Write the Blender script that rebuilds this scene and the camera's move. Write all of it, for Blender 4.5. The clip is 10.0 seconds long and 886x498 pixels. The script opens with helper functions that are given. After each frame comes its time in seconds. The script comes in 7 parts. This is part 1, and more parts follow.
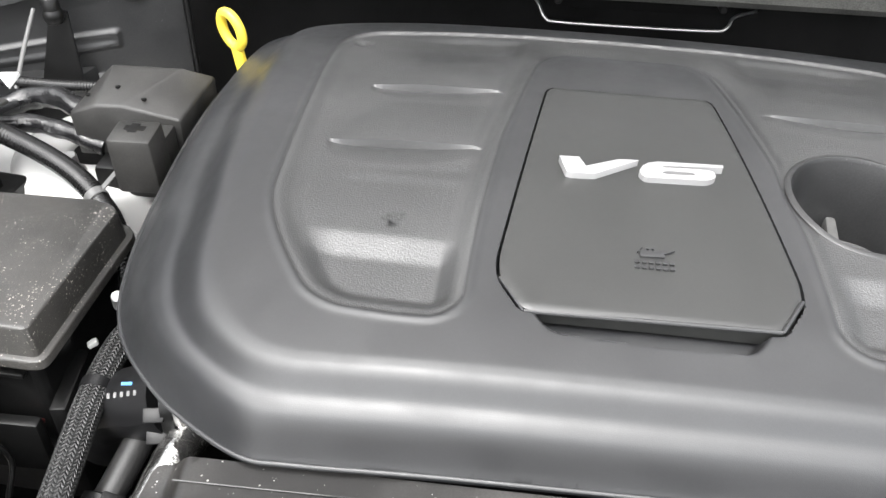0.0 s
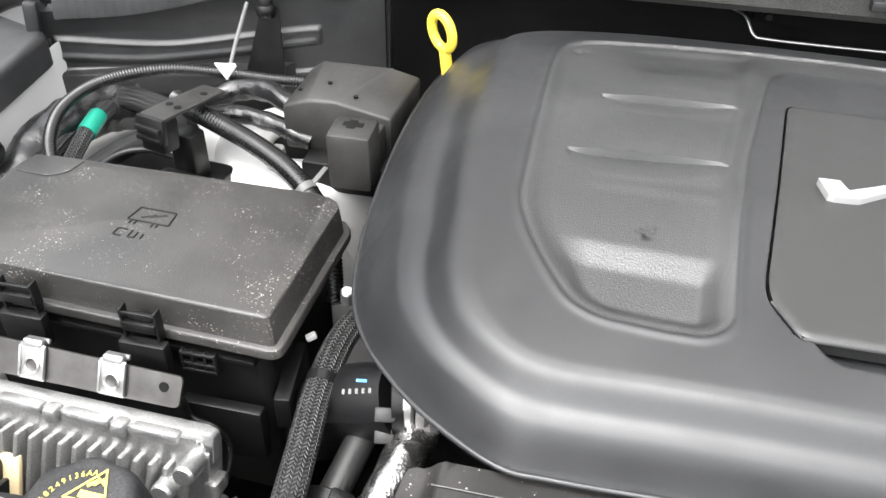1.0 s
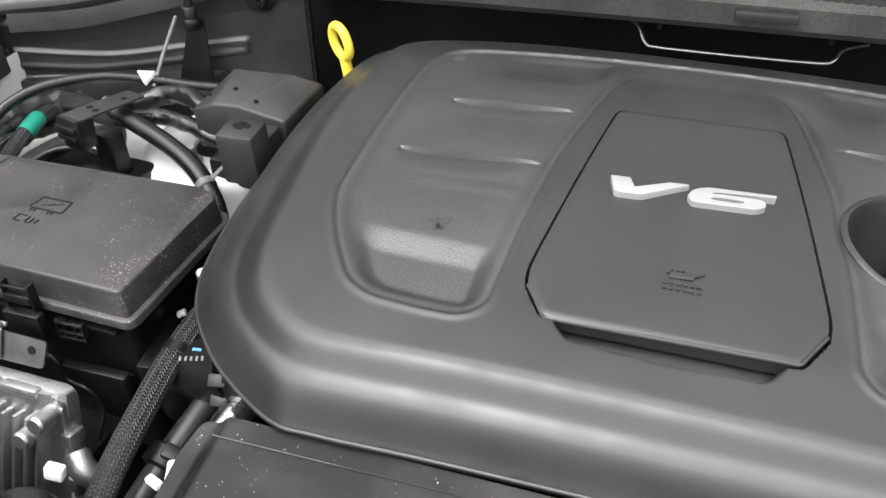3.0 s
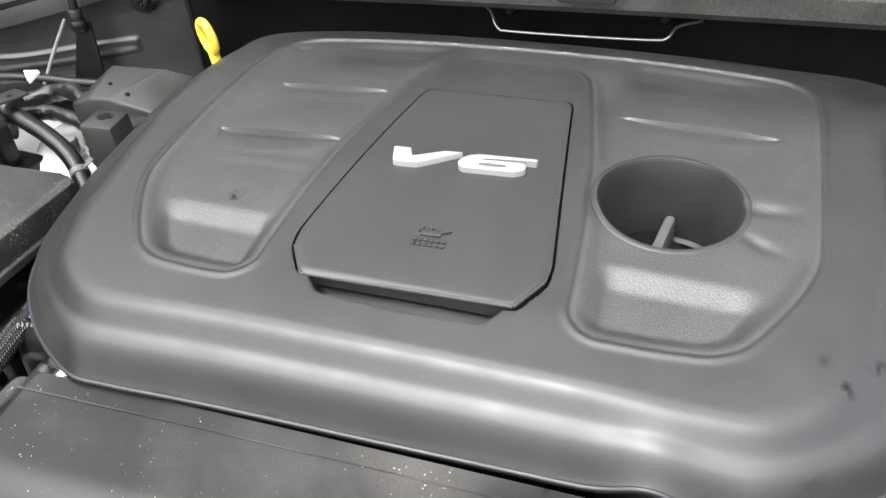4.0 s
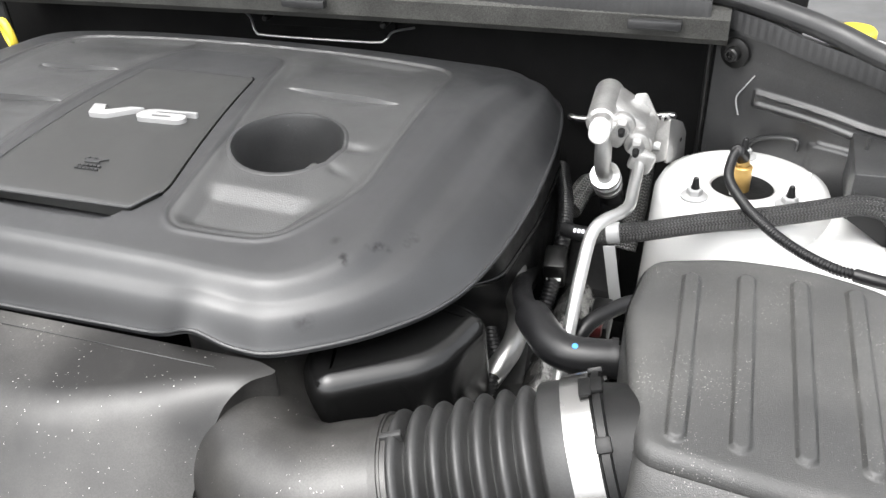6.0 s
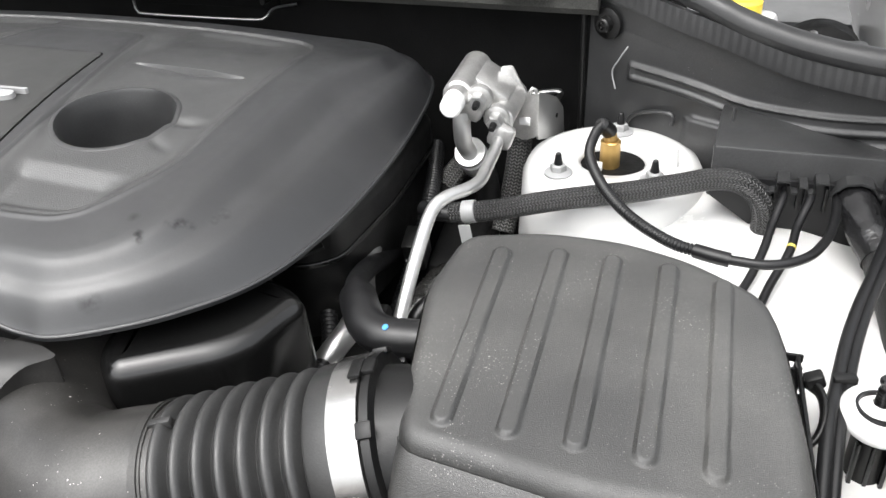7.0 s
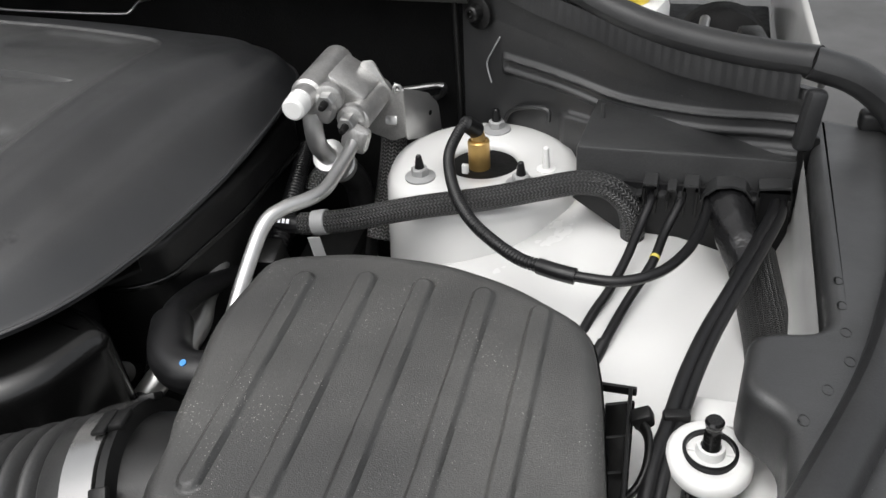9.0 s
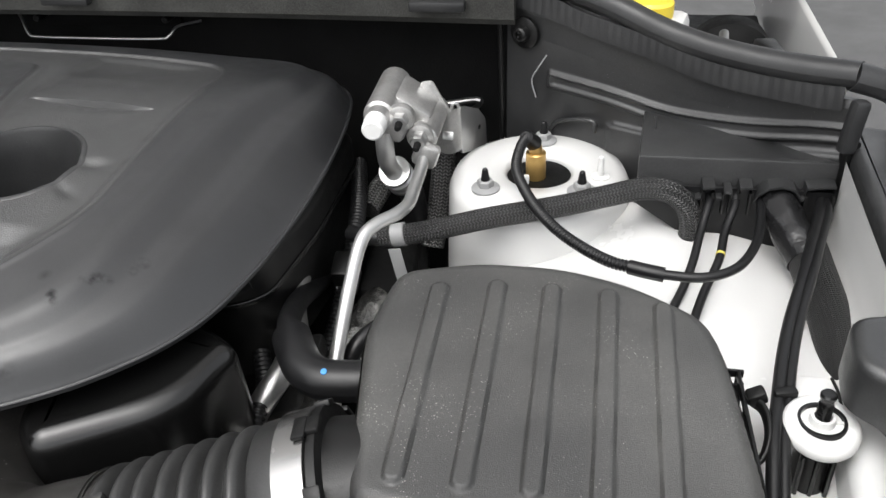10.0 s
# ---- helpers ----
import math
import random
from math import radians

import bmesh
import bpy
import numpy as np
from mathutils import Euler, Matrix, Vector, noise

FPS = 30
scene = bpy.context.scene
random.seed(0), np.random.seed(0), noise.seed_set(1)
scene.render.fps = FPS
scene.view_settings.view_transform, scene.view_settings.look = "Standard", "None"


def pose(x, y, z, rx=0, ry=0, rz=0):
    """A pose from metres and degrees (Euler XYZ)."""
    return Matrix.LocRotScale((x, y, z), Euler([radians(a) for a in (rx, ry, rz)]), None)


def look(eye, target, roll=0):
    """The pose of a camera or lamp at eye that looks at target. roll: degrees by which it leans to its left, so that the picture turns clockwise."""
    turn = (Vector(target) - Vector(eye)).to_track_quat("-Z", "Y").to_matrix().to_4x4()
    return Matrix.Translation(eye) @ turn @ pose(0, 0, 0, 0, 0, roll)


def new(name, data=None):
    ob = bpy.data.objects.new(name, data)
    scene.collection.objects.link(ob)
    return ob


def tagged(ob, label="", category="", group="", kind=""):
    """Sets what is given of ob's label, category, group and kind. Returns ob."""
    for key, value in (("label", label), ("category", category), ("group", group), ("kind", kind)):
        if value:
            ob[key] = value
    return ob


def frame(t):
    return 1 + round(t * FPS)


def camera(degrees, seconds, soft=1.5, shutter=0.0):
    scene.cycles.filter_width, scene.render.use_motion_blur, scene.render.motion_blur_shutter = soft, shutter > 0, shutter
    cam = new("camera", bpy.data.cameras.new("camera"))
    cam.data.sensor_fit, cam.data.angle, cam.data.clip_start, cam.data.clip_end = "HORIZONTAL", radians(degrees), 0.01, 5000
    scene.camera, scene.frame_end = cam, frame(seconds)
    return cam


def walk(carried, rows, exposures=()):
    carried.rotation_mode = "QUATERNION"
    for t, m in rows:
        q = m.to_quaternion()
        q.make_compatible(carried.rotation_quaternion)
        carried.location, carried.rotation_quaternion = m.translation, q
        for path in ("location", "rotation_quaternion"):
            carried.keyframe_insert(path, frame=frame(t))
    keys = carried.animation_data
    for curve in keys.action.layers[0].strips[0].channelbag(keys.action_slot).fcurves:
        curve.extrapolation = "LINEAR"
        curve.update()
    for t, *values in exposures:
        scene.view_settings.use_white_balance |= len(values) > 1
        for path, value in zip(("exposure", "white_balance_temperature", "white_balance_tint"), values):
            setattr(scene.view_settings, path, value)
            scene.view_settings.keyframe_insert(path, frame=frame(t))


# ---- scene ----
cam = camera(55.52, 10.0)
PATH = [
    (0, (0.0423, -0.0245, 1.3744), (-0.0287, 0.7560, 0.7532), 1.37),
    (0.5, (-0.0197, -0.0286, 1.3707), (-0.1409, 0.7489, 0.7535), 1.11),
    (1, (-0.0684, -0.0314, 1.3616), (-0.2302, 0.7432, 0.7502), 1.28),
    (1.5, (-0.0958, -0.0554, 1.3596), (-0.3256, 0.7093, 0.7576), 0.55),
    (2, (-0.0617, -0.0649, 1.3728), (-0.3190, 0.6979, 0.7795), 0.44),
    (2.5, (0.0176, -0.0570, 1.3881), (-0.2362, 0.7037, 0.7907), 0.09),
    (3, (0.1218, -0.0420, 1.3877), (-0.1308, 0.7144, 0.7843), -1.74),
    (3.2, (0.1560, -0.0393, 1.3932), (-0.0964, 0.7123, 0.7839), -2.34),
    (4.3, (0.3588, -0.0530, 1.3889), (0.0633, 0.6936, 0.7929), -5.35),
    (4.5, (0.3835, -0.0650, 1.3825), (0.0952, 0.6915, 0.7955), -5.09),
    (5, (0.4620, -0.0921, 1.3841), (0.1998, 0.6851, 0.8122), -4.12),
    (5.5, (0.5535, -0.1356, 1.3899), (0.2777, 0.6486, 0.8341), -3.60),
    (5.7, (0.5957, -0.1520, 1.3884), (0.3207, 0.6369, 0.8388), -3.17),
    (6.8, (0.7544, -0.0976, 1.3494), (0.4661, 0.6899, 0.8048), -3.32),
    (7, (0.7772, -0.0805, 1.3394), (0.4970, 0.7068, 0.7903), -3.61),
    (7.5, (0.8337, -0.0399, 1.3244), (0.5518, 0.7402, 0.7658), -4.71),
    (8, (0.8684, -0.0015, 1.3144), (0.6069, 0.7815, 0.7499), -4.26),
    (8.5, (0.8772, 0.0209, 1.3195), (0.6239, 0.8081, 0.7572), -4.15),
    (9, (0.8690, 0.0178, 1.3161), (0.6033, 0.7995, 0.7519), -4.48),
    (9.5, (0.8439, -0.0132, 1.3211), (0.6052, 0.7761, 0.7554), -3.58),
    (10, (0.7603, -0.0506, 1.3602), (0.5732, 0.7497, 0.7906), -3.85),
]
STOPS = [(0, 2.35), (0.5, 2.35), (1.0, 2.45), (1.5, 2.1), (2.0, 1.8), (2.5, 1.75), (3.0, 1.8), (4.5, 2.2), (5.0, 2.2), (5.5, 2.15), (7.0, 1.85), (7.5, 1.6), (8.0, 1.3), (8.5, 1.05), (9.0, 0.95), (9.5, 1.1), (10.0, 1.25)]
walk(cam, [(t, look(eye, target, roll)) for t, eye, target, roll in PATH], STOPS)
# ---- light: an overcast sky, with the open bonnet over the engine bay ----
world = bpy.data.worlds.new("overcast_sky")
scene.world = world
world.use_nodes = True
wn, wl = world.node_tree.nodes, world.node_tree.links
sky = wn.new("ShaderNodeTexSky")
sky.sky_type, sky.sun_disc = "NISHITA", False
sky.sun_elevation, sky.sun_rotation = radians(65), radians(205)
sky.air_density, sky.dust_density = 1.0, 4.0
grey_sky = wn.new("ShaderNodeHueSaturation")
grey_sky.inputs["Saturation"].default_value = 0.12
wl.new(sky.outputs[0], grey_sky.inputs["Color"])
wl.new(grey_sky.outputs[0], wn["Background"].inputs["Color"])
wn["Background"].inputs["Strength"].default_value = 0.15

sun = new("sun", bpy.data.lights.new("sun", "SUN"))
sun.data.energy, sun.data.angle, sun.data.color = 0.6, radians(80), (1.0, 0.98, 0.95)
sun.matrix_world = look((-0.3, -0.75, 4.0), (0.15, 0.45, 1.0))
# ---- small tools ----
def wloc(ob):
    p = Vector((0, 0, 0))
    while ob is not None:
        p += ob.location
        ob = ob.parent
    return p


def thing(name, label, category, at, group="", kind=""):
    ob = new(name)
    ob.location = at
    ob.empty_display_size = 0.02
    return tagged(ob, label, category, group, kind)


def finish(me, mats, smooth=True, angle=32):
    for m in mats if isinstance(mats, (list, tuple)) else [mats]:
        me.materials.append(m)
    if smooth:
        me.shade_smooth()
        me.set_sharp_from_angle(angle=radians(angle))


def part(name, bm, material, parent=None, label="", smooth=True, angle=32):
    """One mesh object from a bmesh in world places, under a thing or a part."""
    bmesh.ops.recalc_face_normals(bm, faces=bm.faces)
    me = bpy.data.meshes.new(name)
    if parent is not None:
        bmesh.ops.translate(bm, verts=bm.verts, vec=-wloc(parent))
    bm.to_mesh(me)
    bm.free()
    finish(me, material, smooth, angle)
    ob = new(name, me)
    ob.parent = parent
    return tagged(ob, label)


def raw(name, verts, faces, material, parent=None, label="", uvs=None, index=None, angle=32):
    v = np.asarray(verts, float)
    if parent is not None:
        v = v - np.array(wloc(parent))
    me = bpy.data.meshes.new(name)
    me.from_pydata(v.tolist(), [], [tuple(int(i) for i in f) for f in faces])
    if uvs is not None:
        layer = me.uv_layers.new(name="uv")
        loops = np.empty(len(me.loops), dtype=np.int32)
        me.loops.foreach_get("vertex_index", loops)
        layer.data.foreach_set("uv", np.asarray(uvs, float)[loops].ravel())
    finish(me, material, True, angle)
    if index is not None:
        me.polygons.foreach_set("material_index", np.asarray(index, dtype=np.int32))
    ob = new(name, me)
    ob.parent = parent
    return tagged(ob, label)


def structure(name, bm, material, label, category, angle=32):
    return tagged(part(name, bm, material, None, label, angle=angle), "", category, "", "structure")


def box(bm, c, size, bev=0.002, rot=(0, 0, 0), seg=2):
    m = pose(*c, *rot) @ Matrix.Diagonal((*size, 1))
    r = bmesh.ops.create_cube(bm, size=1, matrix=m)
    if bev > 0:
        es = list({e for v in r["verts"] for e in v.link_edges})
        bmesh.ops.bevel(bm, geom=es, offset=min(bev, min(size) * 0.45), segments=seg, profile=0.5, affect="EDGES")
    return bm


def B(*args, **kw):
    return box(bmesh.new(), *args, **kw)


def prism(bm, pts, z0, z1, bev=0.0, m=None, seg=2, taper=0.0):
    """A plate with the outline pts in x and y, from z0 to z1, its upper edge rounded; m places it."""
    c = Vector((sum(p[0] for p in pts) / len(pts), sum(p[1] for p in pts) / len(pts)))
    lo = [bm.verts.new((p[0], p[1], z0)) for p in pts]
    hi = [bm.verts.new((p[0] + (c.x - p[0]) * taper, p[1] + (c.y - p[1]) * taper, z1)) for p in pts]
    n = len(pts)
    top = bm.faces.new(hi)
    bm.faces.new(lo[::-1])
    for i in range(n):
        bm.faces.new((lo[i], lo[(i + 1) % n], hi[(i + 1) % n], hi[i]))
    made = set(lo + hi)
    if bev > 0:
        es = list(top.edges) + [e for v in lo for e in v.link_edges if e.other_vert(v) in hi]
        r = bmesh.ops.bevel(bm, geom=es, offset=bev, segments=seg, profile=0.5, affect="EDGES")
        made = {v for v in made if v.is_valid} | {v for f in r["faces"] for v in f.verts}
    if m is not None:
        bmesh.ops.transform(bm, matrix=m, verts=list(made))
    return bm


def dome(bm, pts, z0, z1, r, seg=6, lean=0.0):
    """A moulded box with the outline pts, its upper edge rounded by r; lean: how far its walls draw in towards the top."""
    p = np.array(pts)
    t = np.roll(p, -1, 0) - np.roll(p, 1, 0)
    t /= np.linalg.norm(t, axis=1)[:, None]
    nrm = np.stack([-t[:, 1], t[:, 0]], 1)
    if float(np.sum(p[:, 0] * np.roll(p[:, 1], -1) - np.roll(p[:, 0], -1) * p[:, 1])) < 0:
        nrm = -nrm
    steps_ = [(0.0, z0)] + [(lean + r * (1 - math.cos(a)), z1 - r + r * math.sin(a)) for a in np.linspace(0, math.pi / 2, seg)] + [(lean + r + 0.0025, z1)]
    rows = [[bm.verts.new((x, y, z)) for x, y in p + nrm * o] for o, z in steps_]
    n = len(pts)
    for a, b in zip(rows, rows[1:]):
        for i in range(n):
            bm.faces.new((a[i], a[(i + 1) % n], b[(i + 1) % n], b[i]))
    bm.faces.new(rows[-1])
    bm.faces.new(rows[0][::-1])
    return bm


def rounded(pts, r, n=4):
    """The outline pts with its corners rounded by r."""
    out = []
    for i, p in enumerate(pts):
        a, b, c = Vector(pts[i - 1]), Vector(p), Vector(pts[(i + 1) % len(pts)])
        u, v = (a - b), (c - b)
        k = min(r, u.length * 0.45, v.length * 0.45)
        s, e = b + u.normalized() * k, b + v.normalized() * k
        for j in range(n + 1):
            t = j / n
            out.append(tuple((1 - t) ** 2 * s + 2 * t * (1 - t) * b + t * t * e))
    return out


def along(p0, p1):
    """The pose at p0 whose z looks towards p1, and the length."""
    d = Vector(p1) - Vector(p0)
    return Matrix.Translation(p0) @ d.to_track_quat("Z", "Y").to_matrix().to_4x4(), d.length


def lathe(bm, profile, n=32, m=None, squash=None):
    """A turned form from (radius, z) pairs; squash(angle) scales the radius."""
    rings = []
    for r, z in profile:
        ring = []
        for i in range(n):
            a = 2 * math.pi * i / n
            k = squash(a) if squash else 1.0
            ring.append(bm.verts.new(Vector((r * k * math.cos(a), r * k * math.sin(a), z)) if m is None else m @ Vector((r * k * math.cos(a), r * k * math.sin(a), z))))
        rings.append(ring)
    for a, b in zip(rings, rings[1:]):
        for i in range(n):
            bm.faces.new((a[i], a[(i + 1) % n], b[(i + 1) % n], b[i]))
    if profile[0][0] > 1e-6:
        bm.faces.new(rings[0][::-1])
    if profile[-1][0] > 1e-6:
        bm.faces.new(rings[-1])
    return bm


def rod(bm, p0, p1, r, r1=None, n=16, bev=0.001):
    m, L = along(p0, p1)
    r1 = r if r1 is None else r1
    b = min(bev, r * 0.4, L * 0.3)
    return lathe(bm, [(r - b, 0), (r, b), (r1, L - b), (r1 - b, L)], n, m)


def hexnut(bm, p0, p1, r):
    m, L = along(p0, p1)
    return lathe(bm, [(r * 0.9, 0), (r, L * 0.12), (r, L * 0.85), (r * 0.86, L)], 6, m)


def curve_points(pts, step=0.003):
    """A smooth line through pts, at even steps."""
    P = [np.array(p, float) for p in pts]
    P = [2 * P[0] - P[1]] + P + [2 * P[-1] - P[-2]]
    out = []
    for i in range(1, len(P) - 2):
        a, b, c, d = P[i - 1 : i + 3]
        for t in np.linspace(0, 1, 24, endpoint=False):
            out.append(0.5 * (2 * b + (c - a) * t + (2 * a - 5 * b + 4 * c - d) * t * t + (3 * b - a - 3 * c + d) * t**3))
    out.append(P[-2])
    out = np.array(out)
    s = np.r_[0, np.cumsum(np.linalg.norm(np.diff(out, axis=0), axis=1))]
    k = max(3, int(round(s[-1] / step)) + 1)
    u = np.linspace(0, s[-1], k)
    return np.stack([np.interp(u, s, out[:, j]) for j in range(3)], 1), u


def tube(name, pts, r, material, parent=None, label="", n=14, step=0.004, ribs=0.0, pitch=0.004, flat=1.0, wrinkle=0.0, swell=0.0):
    """A hose, pipe or cable along pts. ribs: the depth of its corrugation, of the given pitch; wrinkle: an uneven wrap; swell: how much wider it starts."""
    if ribs:
        step = pitch / 6
    c, s = curve_points(pts, step)
    t = np.gradient(c, axis=0)
    t /= np.linalg.norm(t, axis=1)[:, None]
    up = np.array([0, 0, 1.0]) if abs(t[0][2]) < 0.9 else np.array([0, 1.0, 0])
    side = np.cross(t[0], up)
    side /= np.linalg.norm(side)
    verts, uvs = [], []
    ang = np.linspace(0, 2 * np.pi, n + 1)
    for i in range(len(c)):
        side = side - t[i] * (side @ t[i])
        side /= np.linalg.norm(side)
        other = np.cross(side, t[i])
        rr = r * (1 + swell * (1 - s[i] / s[-1]) ** 1.5)
        if ribs:
            rr = r - ribs * (0.5 - 0.5 * np.tanh(3 * np.cos(2 * np.pi * s[i] / pitch)))
        k = np.full(n + 1, rr)
        if wrinkle:
            k = k * np.array([1 + wrinkle * noise.noise(Vector((math.cos(a) * 1.6, math.sin(a) * 1.6, s[i] * 75.0))) for a in ang])
            k[-1] = k[0]
        verts.append(c[i] + np.outer(np.cos(ang) * k, side) + np.outer(np.sin(ang) * k * flat, other))
        uvs.append(np.stack([np.full(n + 1, s[i]), ang * r], 1))
    verts, uvs = np.concatenate(verts), np.concatenate(uvs)
    w = n + 1
    faces = [(i * w + j, i * w + j + 1, (i + 1) * w + j + 1, (i + 1) * w + j) for i in range(len(c) - 1) for j in range(n)]
    faces.append(tuple(range(n - 1, -1, -1)))
    faces.append(tuple((len(c) - 1) * w + j for j in range(n)))
    return raw(name, verts, faces, material, parent, label, uvs, angle=60)


def lettering(name, text, size, m, material, parent, depth=0.0002, label=""):
    cu = bpy.data.curves.new("lettering", "FONT")
    cu.body, cu.size, cu.extrude, cu.align_x, cu.align_y, cu.resolution_u = text, size, depth, "CENTER", "CENTER", 3
    tmp = new("lettering_tmp", cu)
    me = bpy.data.meshes.new_from_object(tmp.evaluated_get(bpy.context.evaluated_depsgraph_get()))
    bpy.data.objects.remove(tmp)
    me.transform(Matrix.Translation(-wloc(parent)) @ m)
    me.materials.clear()
    me.materials.append(material)
    ob = new(name, me)
    ob.parent = parent
    return tagged(ob, label)


def poly_sdf(x, y, pts):
    """Signed distance to a closed outline, positive inside; x and y are arrays."""
    d = np.full(x.shape, 1e9)
    inside = np.zeros(x.shape, bool)
    for (ax, ay), (bx, by) in zip(pts, pts[1:] + pts[:1]):
        ex, ey = bx - ax, by - ay
        t = np.clip(((x - ax) * ex + (y - ay) * ey) / (ex * ex + ey * ey + 1e-15), 0, 1)
        d = np.minimum(d, np.hypot(x - ax - t * ex, y - ay - t * ey))
        if abs(ey) > 1e-12:
            inside ^= ((ay > y) != (by > y)) & (x < (y - ay) * ex / ey + ax)
    return np.where(inside, d, -d)


def smooth_outline(pts, k=8):
    """A closed smooth outline through pts."""
    n, out = len(pts), []
    P = [np.array(p, float) for p in pts]
    for i in range(n):
        a, b, c, d = P[i - 1], P[i], P[(i + 1) % n], P[(i + 2) % n]
        for t in np.linspace(0, 1, k, endpoint=False):
            out.append(tuple(0.5 * (2 * b + (c - a) * t + (2 * a - 5 * b + 4 * c - d) * t * t + (3 * b - a - 3 * c + d) * t**3)))
    return out


def sstep(x):
    x = np.clip(x, 0, 1)
    return x * x * (3 - 2 * x)


def sheet(outline, height, step, snaps=(), skip=None, wall=0.004, wall_depth=None):
    """A moulded shell over an outline: a fine grid whose border lies on the outline. Returns vertices and faces; wall: depth of its turned-down lip."""
    ox, oy = np.array(outline).T
    xs = np.arange(ox.min() - step, ox.max() + 2 * step, step)
    ys = np.arange(oy.min() - step, oy.max() + 2 * step, step)
    X, Y = np.meshgrid(xs, ys)
    X, Y = X.astype(float), Y.astype(float)

    def snap(X, Y, pts, reach):
        for _ in range(2):
            d = poly_sdf(X, Y, pts)
            e = step * 0.05
            gx = (poly_sdf(X + e, Y, pts) - poly_sdf(X - e, Y, pts)) / (2 * e)
            gy = (poly_sdf(X, Y + e, pts) - poly_sdf(X, Y - e, pts)) / (2 * e)
            g = np.hypot(gx, gy) + 1e-9
            near = np.abs(d) < reach
            X, Y = np.where(near, X - d * gx / g, X), np.where(near, Y - d * gy / g, Y)
            reach = reach * 0.2
        return X, Y

    d0 = poly_sdf(X, Y, outline)
    keep = d0 > -step * 0.72
    for pts in snaps:
        X, Y = snap(X, Y, pts, step * 0.5)
    X, Y = snap(X, Y, outline, step * 0.72)
    inside = keep & (poly_sdf(X, Y, outline) > -step * 0.3)
    Z = height(X, Y)
    ny, nx = X.shape
    idx = np.arange(nx * ny).reshape(ny, nx)
    full = inside[:-1, :-1] & inside[1:, :-1] & inside[:-1, 1:] & inside[1:, 1:]
    if skip is not None:
        cx, cy = (X[:-1, :-1] + X[1:, 1:]) / 2, (Y[:-1, :-1] + Y[1:, 1:]) / 2
        full &= ~skip(cx, cy)
    a, b, c, e = idx[:-1, :-1][full], idx[:-1, 1:][full], idx[1:, 1:][full], idx[1:, :-1][full]
    faces = np.stack([a, b, c, e], 1)
    verts = np.stack([X.ravel(), Y.ravel(), Z.ravel()], 1)
    used = np.unique(faces)
    remap = np.full(len(verts), -1)
    remap[used] = np.arange(len(used))
    verts, faces = verts[used], remap[faces]
    edges = np.concatenate([faces[:, [0, 1]], faces[:, [1, 2]], faces[:, [2, 3]], faces[:, [3, 0]]])
    key = np.sort(edges, 1)
    _, first, count = np.unique(key, axis=0, return_index=True, return_counts=True)
    rim = edges[first[count == 1]]
    lip = np.unique(rim)
    low = np.full(len(verts), -1)
    low[lip] = len(verts) + np.arange(len(lip))
    down = verts[lip].copy()
    down[:, 2] -= wall if wall_depth is None else wall_depth(down[:, 0], down[:, 1])
    verts = np.concatenate([verts, down])
    rims = np.stack([rim[:, 1], rim[:, 0], low[rim[:, 0]], low[rim[:, 1]]], 1)
    return verts, np.concatenate([faces, rims]), len(faces)
